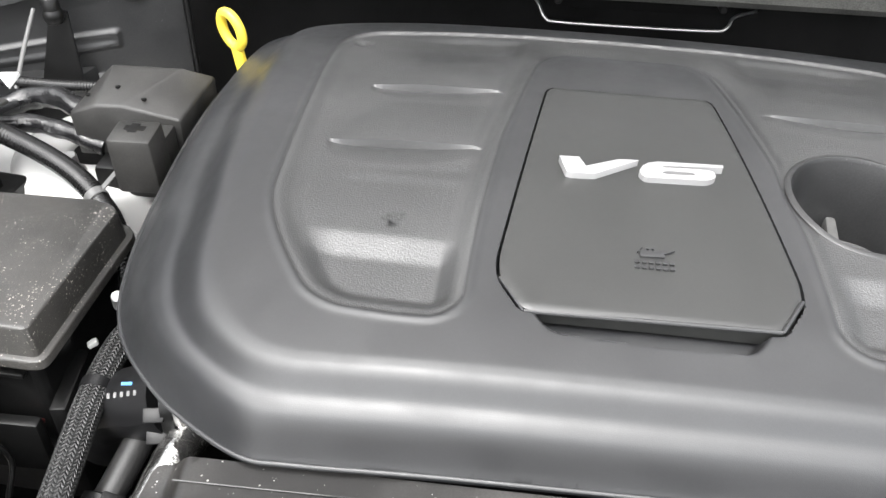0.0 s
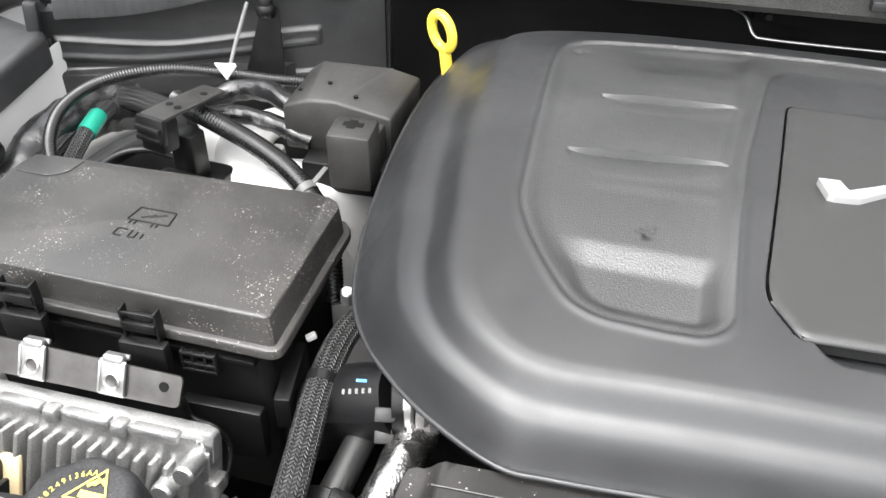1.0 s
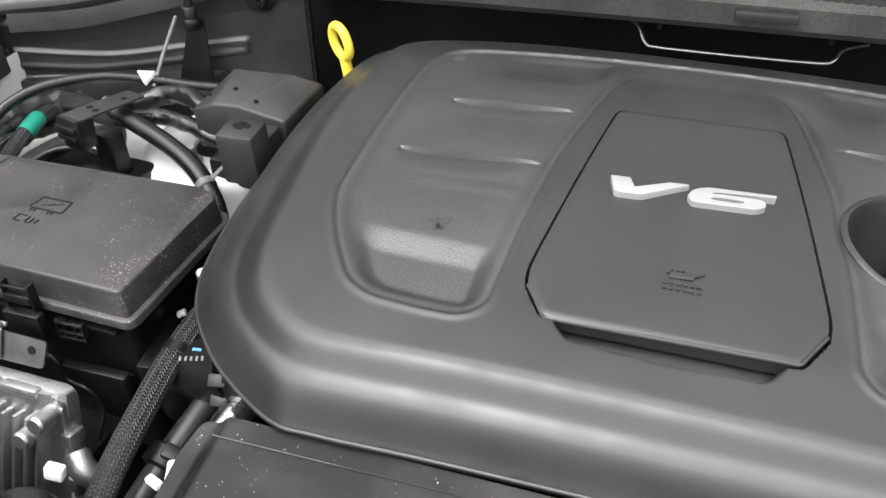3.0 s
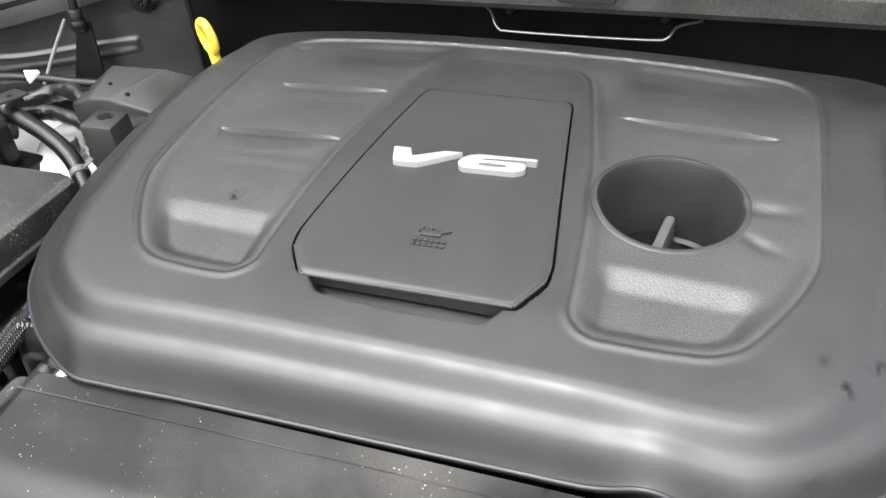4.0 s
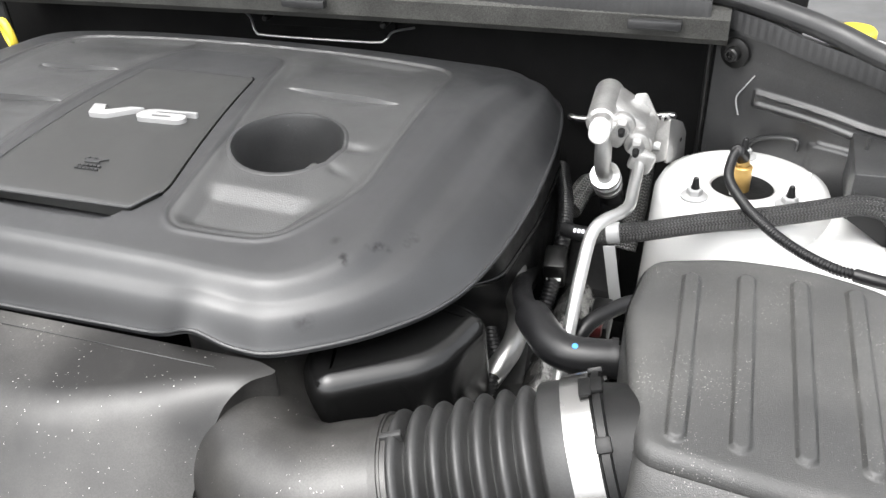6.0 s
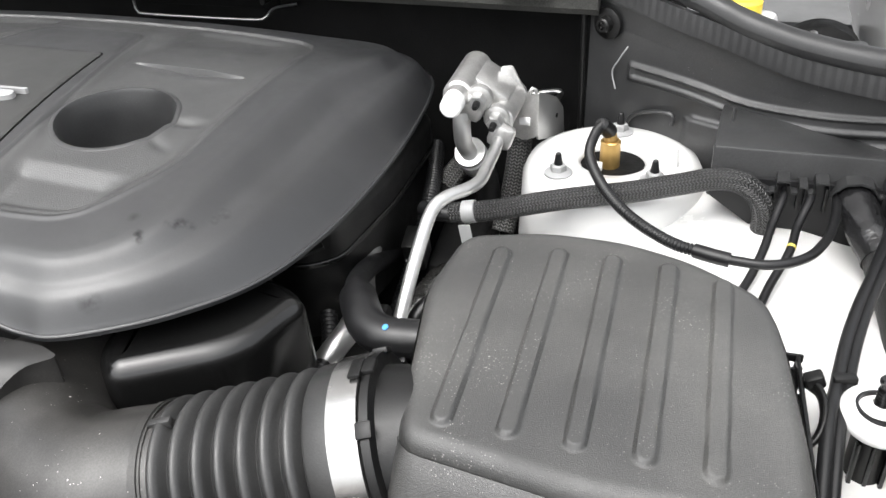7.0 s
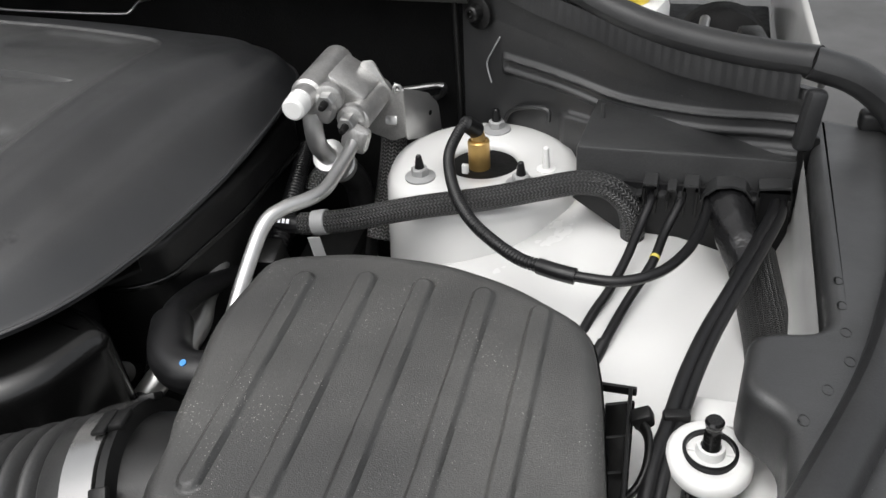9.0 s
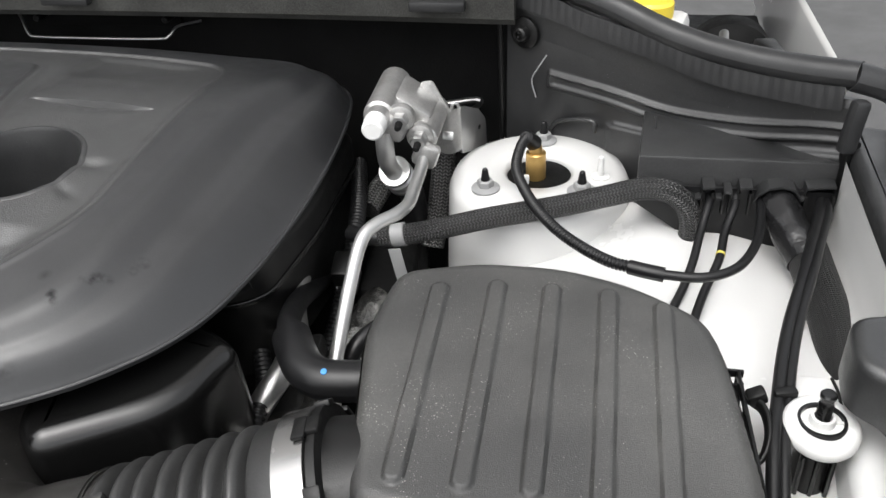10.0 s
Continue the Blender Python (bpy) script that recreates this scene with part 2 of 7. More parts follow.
# ---- materials ----
def material(name, base, rough=0.5, metal=0.0, vary=0.25, grain=900.0, bump=0.0, stain=18.0, dust=0.0, dust_size=260.0, dust_color=(0.5, 0.48, 0.45), coat=0.0, spec=0.5, rough_vary=0.12, film=0.0, speckle=0.0, speck_size=750.0):
    """A surface with fine grain, large stains, and specks of dust; sizes are in cycles per metre."""
    m = bpy.data.materials.new(name)
    m.use_nodes = True
    n, l = m.node_tree.nodes, m.node_tree.links
    bsdf = n["Principled BSDF"]
    co = n.new("ShaderNodeTexCoord").outputs["Object"]

    def nz(scale, detail=3.0, rough_=0.55):
        t = n.new("ShaderNodeTexNoise")
        t.inputs["Scale"].default_value, t.inputs["Detail"].default_value, t.inputs["Roughness"].default_value = scale, detail, rough_
        l.new(co, t.inputs["Vector"])
        return t.outputs[0]

    def ramp(src, a, b, lo=0.0, hi=1.0):
        t = n.new("ShaderNodeMapRange")
        t.inputs[1].default_value, t.inputs[2].default_value, t.inputs[3].default_value, t.inputs[4].default_value = a, b, lo, hi
        l.new(src, t.inputs[0])
        return t.outputs[0]

    def mixc(fac, a, b):
        t = n.new("ShaderNodeMix")
        t.data_type = "RGBA"
        l.new(fac, t.inputs[0])
        for v, k in ((a, 6), (b, 7)):
            if isinstance(v, tuple):
                t.inputs[k].default_value = (*v, 1)
            else:
                l.new(v, t.inputs[k])
        return t.outputs[2]

    lo, hi = tuple(c * (1 - vary) for c in base), tuple(min(1, c * (1 + vary)) for c in base)
    big = nz(stain, 4.0)
    color = mixc(ramp(big, 0.3, 0.7), lo, hi)
    if film:
        color = mixc(ramp(nz(stain * 0.45, 5.0), 0.42, 0.75, 0.0, film), color, dust_color)
    if dust:
        vo = n.new("ShaderNodeTexVoronoi")
        vo.inputs["Scale"].default_value = dust_size
        l.new(co, vo.inputs["Vector"])
        size = ramp(nz(stain * 2.2, 3.0), 0.35, 0.75, 0.0, 0.32 * dust)
        t = n.new("ShaderNodeMath")
        t.operation = "LESS_THAN"
        l.new(vo.outputs["Distance"], t.inputs[0])
        l.new(size, t.inputs[1])
        fac = n.new("ShaderNodeMath")
        fac.operation = "MULTIPLY"
        l.new(t.outputs[0], fac.inputs[0])
        l.new(ramp(nz(dust_size * 0.8, 1.0), 0.4, 0.65, 0.1, 0.75), fac.inputs[1])
        color = mixc(fac.outputs[0], color, dust_color)
    if speckle:
        t = n.new("ShaderNodeVectorMath")
        t.operation = "SCALE"
        l.new(color, t.inputs[0])
        l.new(ramp(nz(speck_size, 2.0, 0.7), 0.36, 0.64, 1 - speckle, 1 + speckle), t.inputs["Scale"])
        color = t.outputs[0]
    l.new(color, bsdf.inputs["Base Color"])
    bsdf.inputs["Metallic"].default_value = metal
    bsdf.inputs["Specular IOR Level"].default_value = spec
    bsdf.inputs["Coat Weight"].default_value = coat
    bsdf.inputs["Coat Roughness"].default_value = 0.12
    if abs(rough - 0.285) < rough_vary:
        rough_vary = abs(rough - 0.285)
    l.new(ramp(nz(stain * 1.7, 5.0, 0.65), 0.3, 0.7, max(0.03, rough - rough_vary), min(1, rough + rough_vary)), bsdf.inputs["Roughness"])
    if bump:
        b = n.new("ShaderNodeBump")
        b.inputs["Strength"].default_value, b.inputs["Distance"].default_value = min(1.0, bump), 0.0006
        l.new(nz(grain, 2.0, 0.6), b.inputs["Height"])
        l.new(b.outputs[0], bsdf.inputs["Normal"])
    return m


def braid_material(name, base, hi, along_pitch=0.0026, round_pitch=0.0022, depth=1.0):
    """Woven sleeve: rows along the hose, each of slanting yarns, leaning the other way from row to row."""
    m = bpy.data.materials.new(name)
    m.use_nodes = True
    n, l = m.node_tree.nodes, m.node_tree.links
    bsdf = n["Principled BSDF"]

    def mth(op, a, b=None, c=None):
        t = n.new("ShaderNodeMath")
        t.operation = op
        for k, q in enumerate((a, b, c)):
            if q is None:
                continue
            if isinstance(q, (int, float)):
                t.inputs[k].default_value = q
            else:
                l.new(q, t.inputs[k])
        return t.outputs[0]

    sep = n.new("ShaderNodeSeparateXYZ")
    l.new(n.new("ShaderNodeUVMap").outputs[0], sep.inputs[0])
    row = mth("DIVIDE", sep.outputs[1], round_pitch)
    tri = mth("ABSOLUTE", mth("SUBTRACT", mth("FRACT", mth("MULTIPLY", row, 0.5)), 0.5))
    yarn = mth("SINE", mth("MULTIPLY", mth("ADD", mth("DIVIDE", sep.outputs[0], along_pitch), mth("MULTIPLY", tri, 1.5)), 2 * math.pi))
    ridge = mth("ABSOLUTE", mth("SINE", mth("MULTIPLY", row, math.pi)))
    hgt = mth("MULTIPLY", mth("MULTIPLY_ADD", yarn, 0.5, 0.5), mth("POWER", ridge, 0.6))
    nz = n.new("ShaderNodeTexNoise")
    nz.inputs["Scale"].default_value = 60.0
    l.new(n.new("ShaderNodeTexCoord").outputs["Object"], nz.inputs["Vector"])
    fac = mth("MULTIPLY", mth("POWER", hgt, 1.3), mth("MULTIPLY_ADD", nz.outputs[0], 1.2, 0.4))
    mix = n.new("ShaderNodeMix")
    mix.data_type = "RGBA"
    mix.inputs[6].default_value, mix.inputs[7].default_value = (*base, 1), (*hi, 1)
    l.new(fac, mix.inputs[0])
    l.new(mix.outputs[2], bsdf.inputs["Base Color"])
    b = n.new("ShaderNodeBump")
    b.inputs["Strength"].default_value, b.inputs["Distance"].default_value = depth, 0.0012
    l.new(hgt, b.inputs["Height"])
    l.new(b.outputs[0], bsdf.inputs["Normal"])
    bsdf.inputs["Roughness"].default_value = 0.42
    return m


COVER = material("satin_cover_plastic", (0.0125, 0.0129, 0.0140), 0.42, vary=0.18, grain=1500, bump=0.10, stain=11, film=0.16, dust_color=(0.05, 0.05, 0.052), rough_vary=0.12, spec=0.78, speckle=0.1)
GRAIN = material("leather_grained_plastic", (0.020, 0.0204, 0.0207), 0.42, vary=0.14, grain=850, bump=0.7, stain=14, film=0.2, dust_color=(0.09, 0.09, 0.09), rough_vary=0.10, spec=1.0, speckle=0.25, speck_size=1000.0)
LIDP = material("matt_black_lid_plastic", (0.0150, 0.0146, 0.0138), 0.40, vary=0.16, grain=1000, bump=0.6, stain=13, dust=1.15, dust_size=430, dust_color=(0.42, 0.39, 0.35), film=0.10, spec=0.8, speckle=0.2, speck_size=1000.0)
RELAY = material("dark_relay_plastic", (0.0165, 0.0163, 0.0155), 0.46, vary=0.2, grain=1100, bump=0.4, stain=24, dust=0.35, dust_size=420, dust_color=(0.2, 0.19, 0.18), film=0.12, spec=0.45, speckle=0.2)
AIRP = material("grained_airbox_plastic", (0.023, 0.023, 0.0223), 0.48, vary=0.14, grain=1300, bump=0.6, stain=9, dust=0.95, dust_size=560, dust_color=(0.34, 0.33, 0.31), film=0.2, spec=0.7, speckle=0.24, speck_size=1100.0)
PLATE = material("smooth_dark_plate", (0.012, 0.0124, 0.0118), 0.38, vary=0.14, grain=1600, bump=0.08, stain=11, rough_vary=0.07, spec=0.95, speckle=0.12)
BLACK = material("black_moulded_plastic", (0.0042, 0.0042, 0.0042), 0.40, vary=0.2, grain=1000, bump=0.2, stain=22, dust=0.15, dust_size=350, dust_color=(0.12, 0.115, 0.11), spec=0.35, speckle=0.25)
DUCT = material("semi_gloss_duct_plastic", (0.0070, 0.0066, 0.0062), 0.34, vary=0.15, grain=1300, bump=0.12, stain=12, dust=0.55, dust_size=230, dust_color=(0.60, 0.58, 0.55), film=0.12, rough_vary=0.08, speckle=0.2)
PANEL = material("grey_black_side_panel", (0.0120, 0.0123, 0.0128), 0.37, vary=0.12, grain=1100, bump=0.2, stain=14, dust=0.3, dust_size=300, dust_color=(0.3, 0.3, 0.3), film=0.10, spec=0.6, speckle=0.2)
# lighter copy of the panel plastic, open-sky light put into the colour
SHELF = material("sky_lit_wing_cover_plastic", (0.017, 0.0174, 0.018), 0.42, vary=0.14, grain=1100, bump=0.25, stain=14, dust=0.25, dust_size=300, dust_color=(0.2, 0.2, 0.2), film=0.15, spec=0.85, speckle=0.2)
RUBBER = material("black_rubber", (0.007, 0.007, 0.0075), 0.36, vary=0.15, grain=900, bump=0.15, stain=25, spec=0.35)
BELLOW = material("bellows_rubber", (0.014, 0.014, 0.0138), 0.42, vary=0.15, grain=800, bump=0.15, stain=20, film=0.15, dust_color=(0.16, 0.16, 0.16), spec=0.6, speckle=0.2)
CONDUIT = material("conduit_plastic", (0.008, 0.008, 0.008), 0.20, vary=0.15, grain=900, bump=0.1, stain=30, spec=0.6)
SEAL = material("weatherstrip_rubber", (0.015, 0.0153, 0.016), 0.40, vary=0.15, grain=900, bump=0.15, stain=20, spec=0.45, film=0.12, dust_color=(0.12, 0.12, 0.12), speckle=0.15)
PAINT = material("white_body_paint", (0.62, 0.62, 0.61), 0.22, vary=0.03, grain=400, bump=0.05, stain=5, film=0.05, dust_color=(0.45, 0.44, 0.42), coat=0.5)
DULLSTEEL = material("brushed_steel", (0.15, 0.145, 0.14), 0.32, 0.85, vary=0.2, grain=1600, bump=0.2, stain=60)
ALU = material("drawn_aluminium", (0.48, 0.48, 0.475), 0.34, 0.88, vary=0.08, grain=1500, bump=0.15, stain=40)
STEEL = material("zinc_plated_steel", (0.36, 0.36, 0.355), 0.34, 0.9, vary=0.1, grain=1200, bump=0.15, stain=40)
BAND = material("clamp_steel_band", (0.34, 0.336, 0.33), 0.22, 0.95, vary=0.06, stain=30)
BRASS = material("brass", (0.55, 0.36, 0.13), 0.35, 0.85, vary=0.12, grain=900, bump=0.15, stain=60)
TIP = material("pale_grey_grip", (0.10, 0.10, 0.098), 0.45, vary=0.1, stain=40)
YELLOW = material("yellow_plastic", (0.78, 0.60, 0.06), 0.38, vary=0.05, stain=40)
WHITEP = material("white_nylon", (0.66, 0.66, 0.65), 0.42, vary=0.05, stain=40)
CHROME = material("satin_silver_badge", (0.36, 0.36, 0.36), 0.36, 0.35, vary=0.03, stain=30)
TAPE = material("shiny_black_tape", (0.008, 0.008, 0.0085), 0.24, vary=0.2, grain=260, bump=0.9, stain=40)
GREEN = material("green_tape", (0.005, 0.22, 0.15), 0.45, vary=0.1, grain=500, bump=0.4, stain=50)
GREENP = material("pale_green_paint", (0.16, 0.30, 0.12), 0.5, vary=0.15, stain=80)
CLOTH = braid_material("cloth_tape_sleeve", (0.003, 0.003, 0.003), (0.016, 0.016, 0.016), 0.0018, 0.0018, 0.7)
BRAID = braid_material("braided_sleeve", (0.002, 0.002, 0.002), (0.075, 0.075, 0.075), 0.0030, 0.0027, 1.0)
MESH = braid_material("silver_mesh_sleeve", (0.002, 0.002, 0.002), (0.22, 0.22, 0.215), 0.0036, 0.0032, 1.0)
FOIL = material("crumpled_heat_foil", (0.40, 0.395, 0.385), 0.20, 0.97, vary=0.45, grain=260, bump=1.0, stain=90)
COWL = material("felt_cowl_face", (0.052, 0.052, 0.049), 0.9, vary=0.3, grain=700, bump=0.7, stain=16, spec=0.2, speckle=0.3)
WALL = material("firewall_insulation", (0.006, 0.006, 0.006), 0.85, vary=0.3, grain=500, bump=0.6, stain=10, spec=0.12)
# near-black: carries the shade of holes and engine depths, besides dark parts
DARK = material("near_black_shade_and_parts", (0.003, 0.003, 0.003), 0.7, vary=0.3, grain=300, bump=0.5, stain=30, spec=0.2)
YPRINT = material("yellow_print", (0.62, 0.52, 0.10), 0.5, vary=0.04, stain=60)
WPRINT = material("pale_print", (0.62, 0.63, 0.66), 0.5, vary=0.05, stain=60)
LABEL = material("pale_label_film", (0.52, 0.53, 0.62), 0.30, vary=0.05, stain=30)
BLUE = material("blue_print", (0.03, 0.22, 0.55), 0.5, vary=0.05, stain=60)
RED = material("red_plastic", (0.06, 0.006, 0.006), 0.45, vary=0.1, stain=60)
STRAP = material("pale_grey_strap", (0.26, 0.262, 0.262), 0.45, vary=0.05, stain=40)
GROUND = material("pale_concrete", (0.34, 0.31, 0.285), 0.85, vary=0.15, grain=120, bump=0.5, stain=2.0)
CREAM = material("cream_connector", (0.62, 0.50, 0.30), 0.5, vary=0.06, stain=40)
UNSEEN_DARK = material("unseen_dark_wall", (0.05, 0.05, 0.05), 0.8, vary=0.2, stain=2)
GLOSS = material("glossy_black_plastic", (0.005, 0.005, 0.005), 0.2, vary=0.15, grain=1300, bump=0.08, stain=14, dust=0.2, dust_size=300, dust_color=(0.12, 0.115, 0.11), rough_vary=0.05)
HOOD = material("bonnet_underside", (0.80, 0.80, 0.80), 0.6, vary=0.1, stain=3)
ASPHALT = material("grey_asphalt", (0.065, 0.065, 0.065), 0.9, vary=0.2, grain=150, bump=0.6, stain=3.0)
CASTB = material("bright_cast_aluminium", (0.43, 0.43, 0.425), 0.40, 0.92, vary=0.12, grain=900, bump=0.35, stain=40, speckle=0.15)
CASTW = material("pale_cast_aluminium", (0.50, 0.495, 0.485), 0.35, 0.8, vary=0.14, grain=700, bump=0.4, stain=60, speckle=0.08)
CAPP = material("grey_black_cap_plastic", (0.020, 0.020, 0.021), 0.5, vary=0.12, grain=1200, bump=0.2, stain=20, dust=0.5, dust_size=400, dust_color=(0.25, 0.24, 0.23), film=0.15, spec=0.4, speckle=0.4)


def scuffed(m, marks):
    """Dark smudges at given places of the cover's own space."""
    n, l = m.node_tree.nodes, m.node_tree.links
    bsdf = n["Principled BSDF"]
    co = n.new("ShaderNodeTexCoord").outputs["Object"]
    nz = n.new("ShaderNodeTexNoise")
    nz.inputs["Scale"].default_value, nz.inputs["Detail"].default_value = 110.0, 4.0
    l.new(co, nz.inputs["Vector"])
    total = None
    for c, r, amount in marks:
        d = n.new("ShaderNodeVectorMath")
        d.operation = "DISTANCE"
        d.inputs[1].default_value = c
        l.new(co, d.inputs[0])
        mr = n.new("ShaderNodeMapRange")
        mr.inputs[1].default_value, mr.inputs[2].default_value, mr.inputs[3].default_value, mr.inputs[4].default_value = r, 0.0, 0.0, amount
        l.new(d.outputs["Value"], mr.inputs[0])
        if total is None:
            total = mr.outputs[0]
        else:
            mx = n.new("ShaderNodeMath")
            mx.operation = "MAXIMUM"
            l.new(total, mx.inputs[0])
            l.new(mr.outputs[0], mx.inputs[1])
            total = mx.outputs[0]
    edge = n.new("ShaderNodeMapRange")
    edge.inputs[1].default_value, edge.inputs[2].default_value = 0.42, 0.62
    l.new(nz.outputs[0], edge.inputs[0])
    fac = n.new("ShaderNodeMath")
    fac.operation = "MULTIPLY"
    l.new(total, fac.inputs[0])
    l.new(edge.outputs[0], fac.inputs[1])
    old = bsdf.inputs["Base Color"].links[0].from_socket
    mix = n.new("ShaderNodeMix")
    mix.data_type = "RGBA"
    mix.inputs[7].default_value = (0.004, 0.004, 0.0045, 1)
    l.new(fac.outputs[0], mix.inputs[0])
    l.new(old, mix.inputs[6])
    l.new(mix.outputs[2], bsdf.inputs["Base Color"])
    rough = bsdf.inputs["Roughness"].links[0].from_socket
    add = n.new("ShaderNodeMath")
    add.operation = "MULTIPLY_ADD"
    add.inputs[1].default_value = 0.35
    l.new(fac.outputs[0], add.inputs[0])
    l.new(rough, add.inputs[2])
    l.new(add.outputs[0], bsdf.inputs["Roughness"])
    dull = n.new("ShaderNodeMath")
    dull.operation, dull.use_clamp = "MULTIPLY_ADD", True
    dull.inputs[1].default_value, dull.inputs[2].default_value = -0.95, bsdf.inputs["Specular IOR Level"].default_value
    l.new(fac.outputs[0], dull.inputs[0])
    l.new(dull.outputs[0], bsdf.inputs["Specular IOR Level"])


scuffed(COVER, [((0.2645, -0.198, 0.045), 0.006, 0.94), ((0.267, -0.201, 0.044), 0.006, 0.94), ((0.279, -0.179, 0.044), 0.005, 0.50), ((0.283, -0.176, 0.043), 0.006, 0.79), ((0.287, -0.173, 0.042), 0.006, 0.79), ((0.292, -0.171, 0.040), 0.005, 0.50), ((0.304, -0.147, 0.037), 0.007, 0.58), ((0.302, -0.156, 0.036), 0.006, 0.50), ((0.253, -0.183, 0.0485), 0.006, 0.43), ((0.252, -0.247, 0.018), 0.010, 0.40)])
scuffed(GRAIN, [((-0.167, -0.119, 0.065), 0.0085, 1.5), ((-0.163, -0.116, 0.065), 0.0075, 1.2), ((-0.230, 0.135, 0.06), 0.009, 1.4)])
# ---- ground, body shell, firewall ----
bm = bmesh.new()
bmesh.ops.create_grid(bm, x_segments=2, y_segments=2, size=60)
structure("ground", bm, ASPHALT, "grey asphalt ground below the parked car", "ground")
bm = bmesh.new()
box(bm, (-21.1, 0, 0.06), (40.0, 80.0, 0.12), 0.02)
# unseen slab before the car, added to bounce light onto the bonnet
box(bm, (1.9, -1.95, 0.06), (6.0, 2.2, 0.12), 0.02)
structure("pavement", bm, GROUND, "pale pinkish concrete pavement beside the car, with an added unseen slab before it", "pavement")

# the open bonnet, hinged behind the cowl, over the engine
bm = bmesh.new()
box(bm, (0.15, 0.785, 1.655), (1.60, 1.15, 0.03), 0.01, (-68, 0, 0))
structure("bonnet_roof", bm, HOOD, "plain underside of the raised bonnet", "bonnet")

# unseen panel, black to darken what the cover's rear slopes reflect
bm = bmesh.new()
box(bm, (0.15, 1.10, 1.085), (1.60, 0.36, 0.03), 0.01)
structure("unseen_cowl_top", bm, BLACK, "black cowl panel behind the bulkhead, added out of view to darken reflections", "trim")

# unseen dark wall, added to darken what the cover reflects from the left
bm = bmesh.new()
box(bm, (-4.2, 1.0, 1.7), (0.2, 9.0, 3.4), 0.01)
structure("unseen_wall_west", bm, UNSEEN_DARK, "unseen dark wall beyond the pavement, added to darken reflections", "wall")

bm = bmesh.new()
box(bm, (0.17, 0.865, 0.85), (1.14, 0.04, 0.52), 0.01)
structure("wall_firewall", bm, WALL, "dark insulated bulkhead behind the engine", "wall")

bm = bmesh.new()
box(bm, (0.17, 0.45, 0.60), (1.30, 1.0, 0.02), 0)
structure("floor_tray", bm, DARK, "near-black tray below the engine", "floor")

bm = bmesh.new()
box(bm, (0.17, 0.42, 0.37), (1.62, 1.02, 0.42), 0.04)
structure("body_lower", bm, BLACK, "dark lower body of the parked car", "car body")

# cowl beam over the firewall, with a rounded lower lip
bm = bmesh.new()
prof = [(0.760, 1.062), (0.752, 1.070), (0.748, 1.092), (0.755, 1.100), (0.90, 1.112), (0.90, 1.085), (0.85, 1.060)]
ends = []
for x in np.linspace(-0.32, 0.66, 15):
    bow = 0.012 * (1 - ((x - 0.17) / 0.49) ** 2)
    ends.append([bm.verts.new((x, y + bow, z)) for y, z in prof])
for a, b in zip(ends, ends[1:]):
    for i in range(len(prof)):
        bm.faces.new((a[i], a[(i + 1) % len(prof)], b[(i + 1) % len(prof)], b[i]))
bm.faces.new(ends[0]), bm.faces.new(ends[-1][::-1])
cowl = structure("trim_cowl", bm, COWL, "dark felt-faced cowl beam above the bulkhead", "trim")
for x in (0.175, 0.585):
    part("cowl_tab", B((x, 0.741 + 0.01 * (1 - ((x - 0.17) / 0.49) ** 2), 1.086), (0.056, 0.012, 0.010), 0.002), SEAL, cowl, "grey plastic clip on the cowl edge")

# side panels between bulkhead and wing, with a raised channel
RP0, RP1 = Vector((0.648, 0.772, 0)), Vector((0.952, 0.610, 0))
LP0, LP1 = Vector((-0.302, 0.770, 0)), Vector((-0.622, 0.648, 0))


def on_panel(p0, p1, u, z, out=0.0):
    """A place on a side panel: u from 0 to 1 along it, out towards the engine."""
    d = p1 - p0
    nrm = Vector((d.y, -d.x, 0)).normalized()
    if nrm.y > 0:
        nrm = -nrm
    p = p0 + d * u + nrm * out
    return Vector((p.x, p.y, z))


def side_panel(name, p0, p1, tops, relief, label):
    """An upright panel whose face carries moulded relief(u, z), in metres."""
    cols, rows_ = 160, 120
    verts = []
    for i in range(cols):
        u = i / (cols - 1)
        zt_ = float(np.interp(u, [0, 0.3, 0.6, 1.0], tops))
        zs = np.r_[0.62, np.linspace(0.925, zt_ - 0.006, rows_), zt_, zt_, 0.62]
        lift = relief(np.full(len(zs), u), zs)
        base = np.interp(zs, [0.62, 0.93, zt_ - 0.03, zt_ - 0.006, zt_], [0.0, 0.0, -0.004, -0.002, -0.006])
        outs = np.r_[(base + lift)[:-2], -0.012, -0.012]
        verts += [tuple(on_panel(p0, p1, u, z, o)) for z, o in zip(zs, outs)]
    h = len(verts) // cols
    faces = [(i * h + k, i * h + k + 1, (i + 1) * h + k + 1, (i + 1) * h + k) for i in range(cols - 1) for k in range(h - 1)]
    faces += [tuple(range(h)), tuple((cols - 1) * h + k for k in range(h - 1, -1, -1))]
    return tagged(raw(name, verts, faces, PANEL, None, label, angle=50), "", "side panel", "", "structure")


def panel_point(p0, p1, u, z, out):
    return tuple(on_panel(p0, p1, u, z, out))


def soft_line(us, zs):
    """A smooth line z(u) over a panel."""
    q = np.linspace(0, 1, 101)
    z = np.interp(q, us, zs)
    for _ in range(60):
        z[1:-1] = (z[:-2] + 2 * z[1:-1] + z[2:]) / 4
    return lambda u: np.interp(u, q, z)


def ridge(d, w):
    return np.exp(-((d / w) ** 2))


RP_HI = soft_line([0.155, 0.365, 0.536, 0.763, 0.965], [1.019, 1.017, 1.010, 1.019, 1.036])
RP_LO = soft_line([0.155, 0.365, 0.54, 0.77, 0.965], [1.002, 1.001, 0.993, 1.002, 1.019])
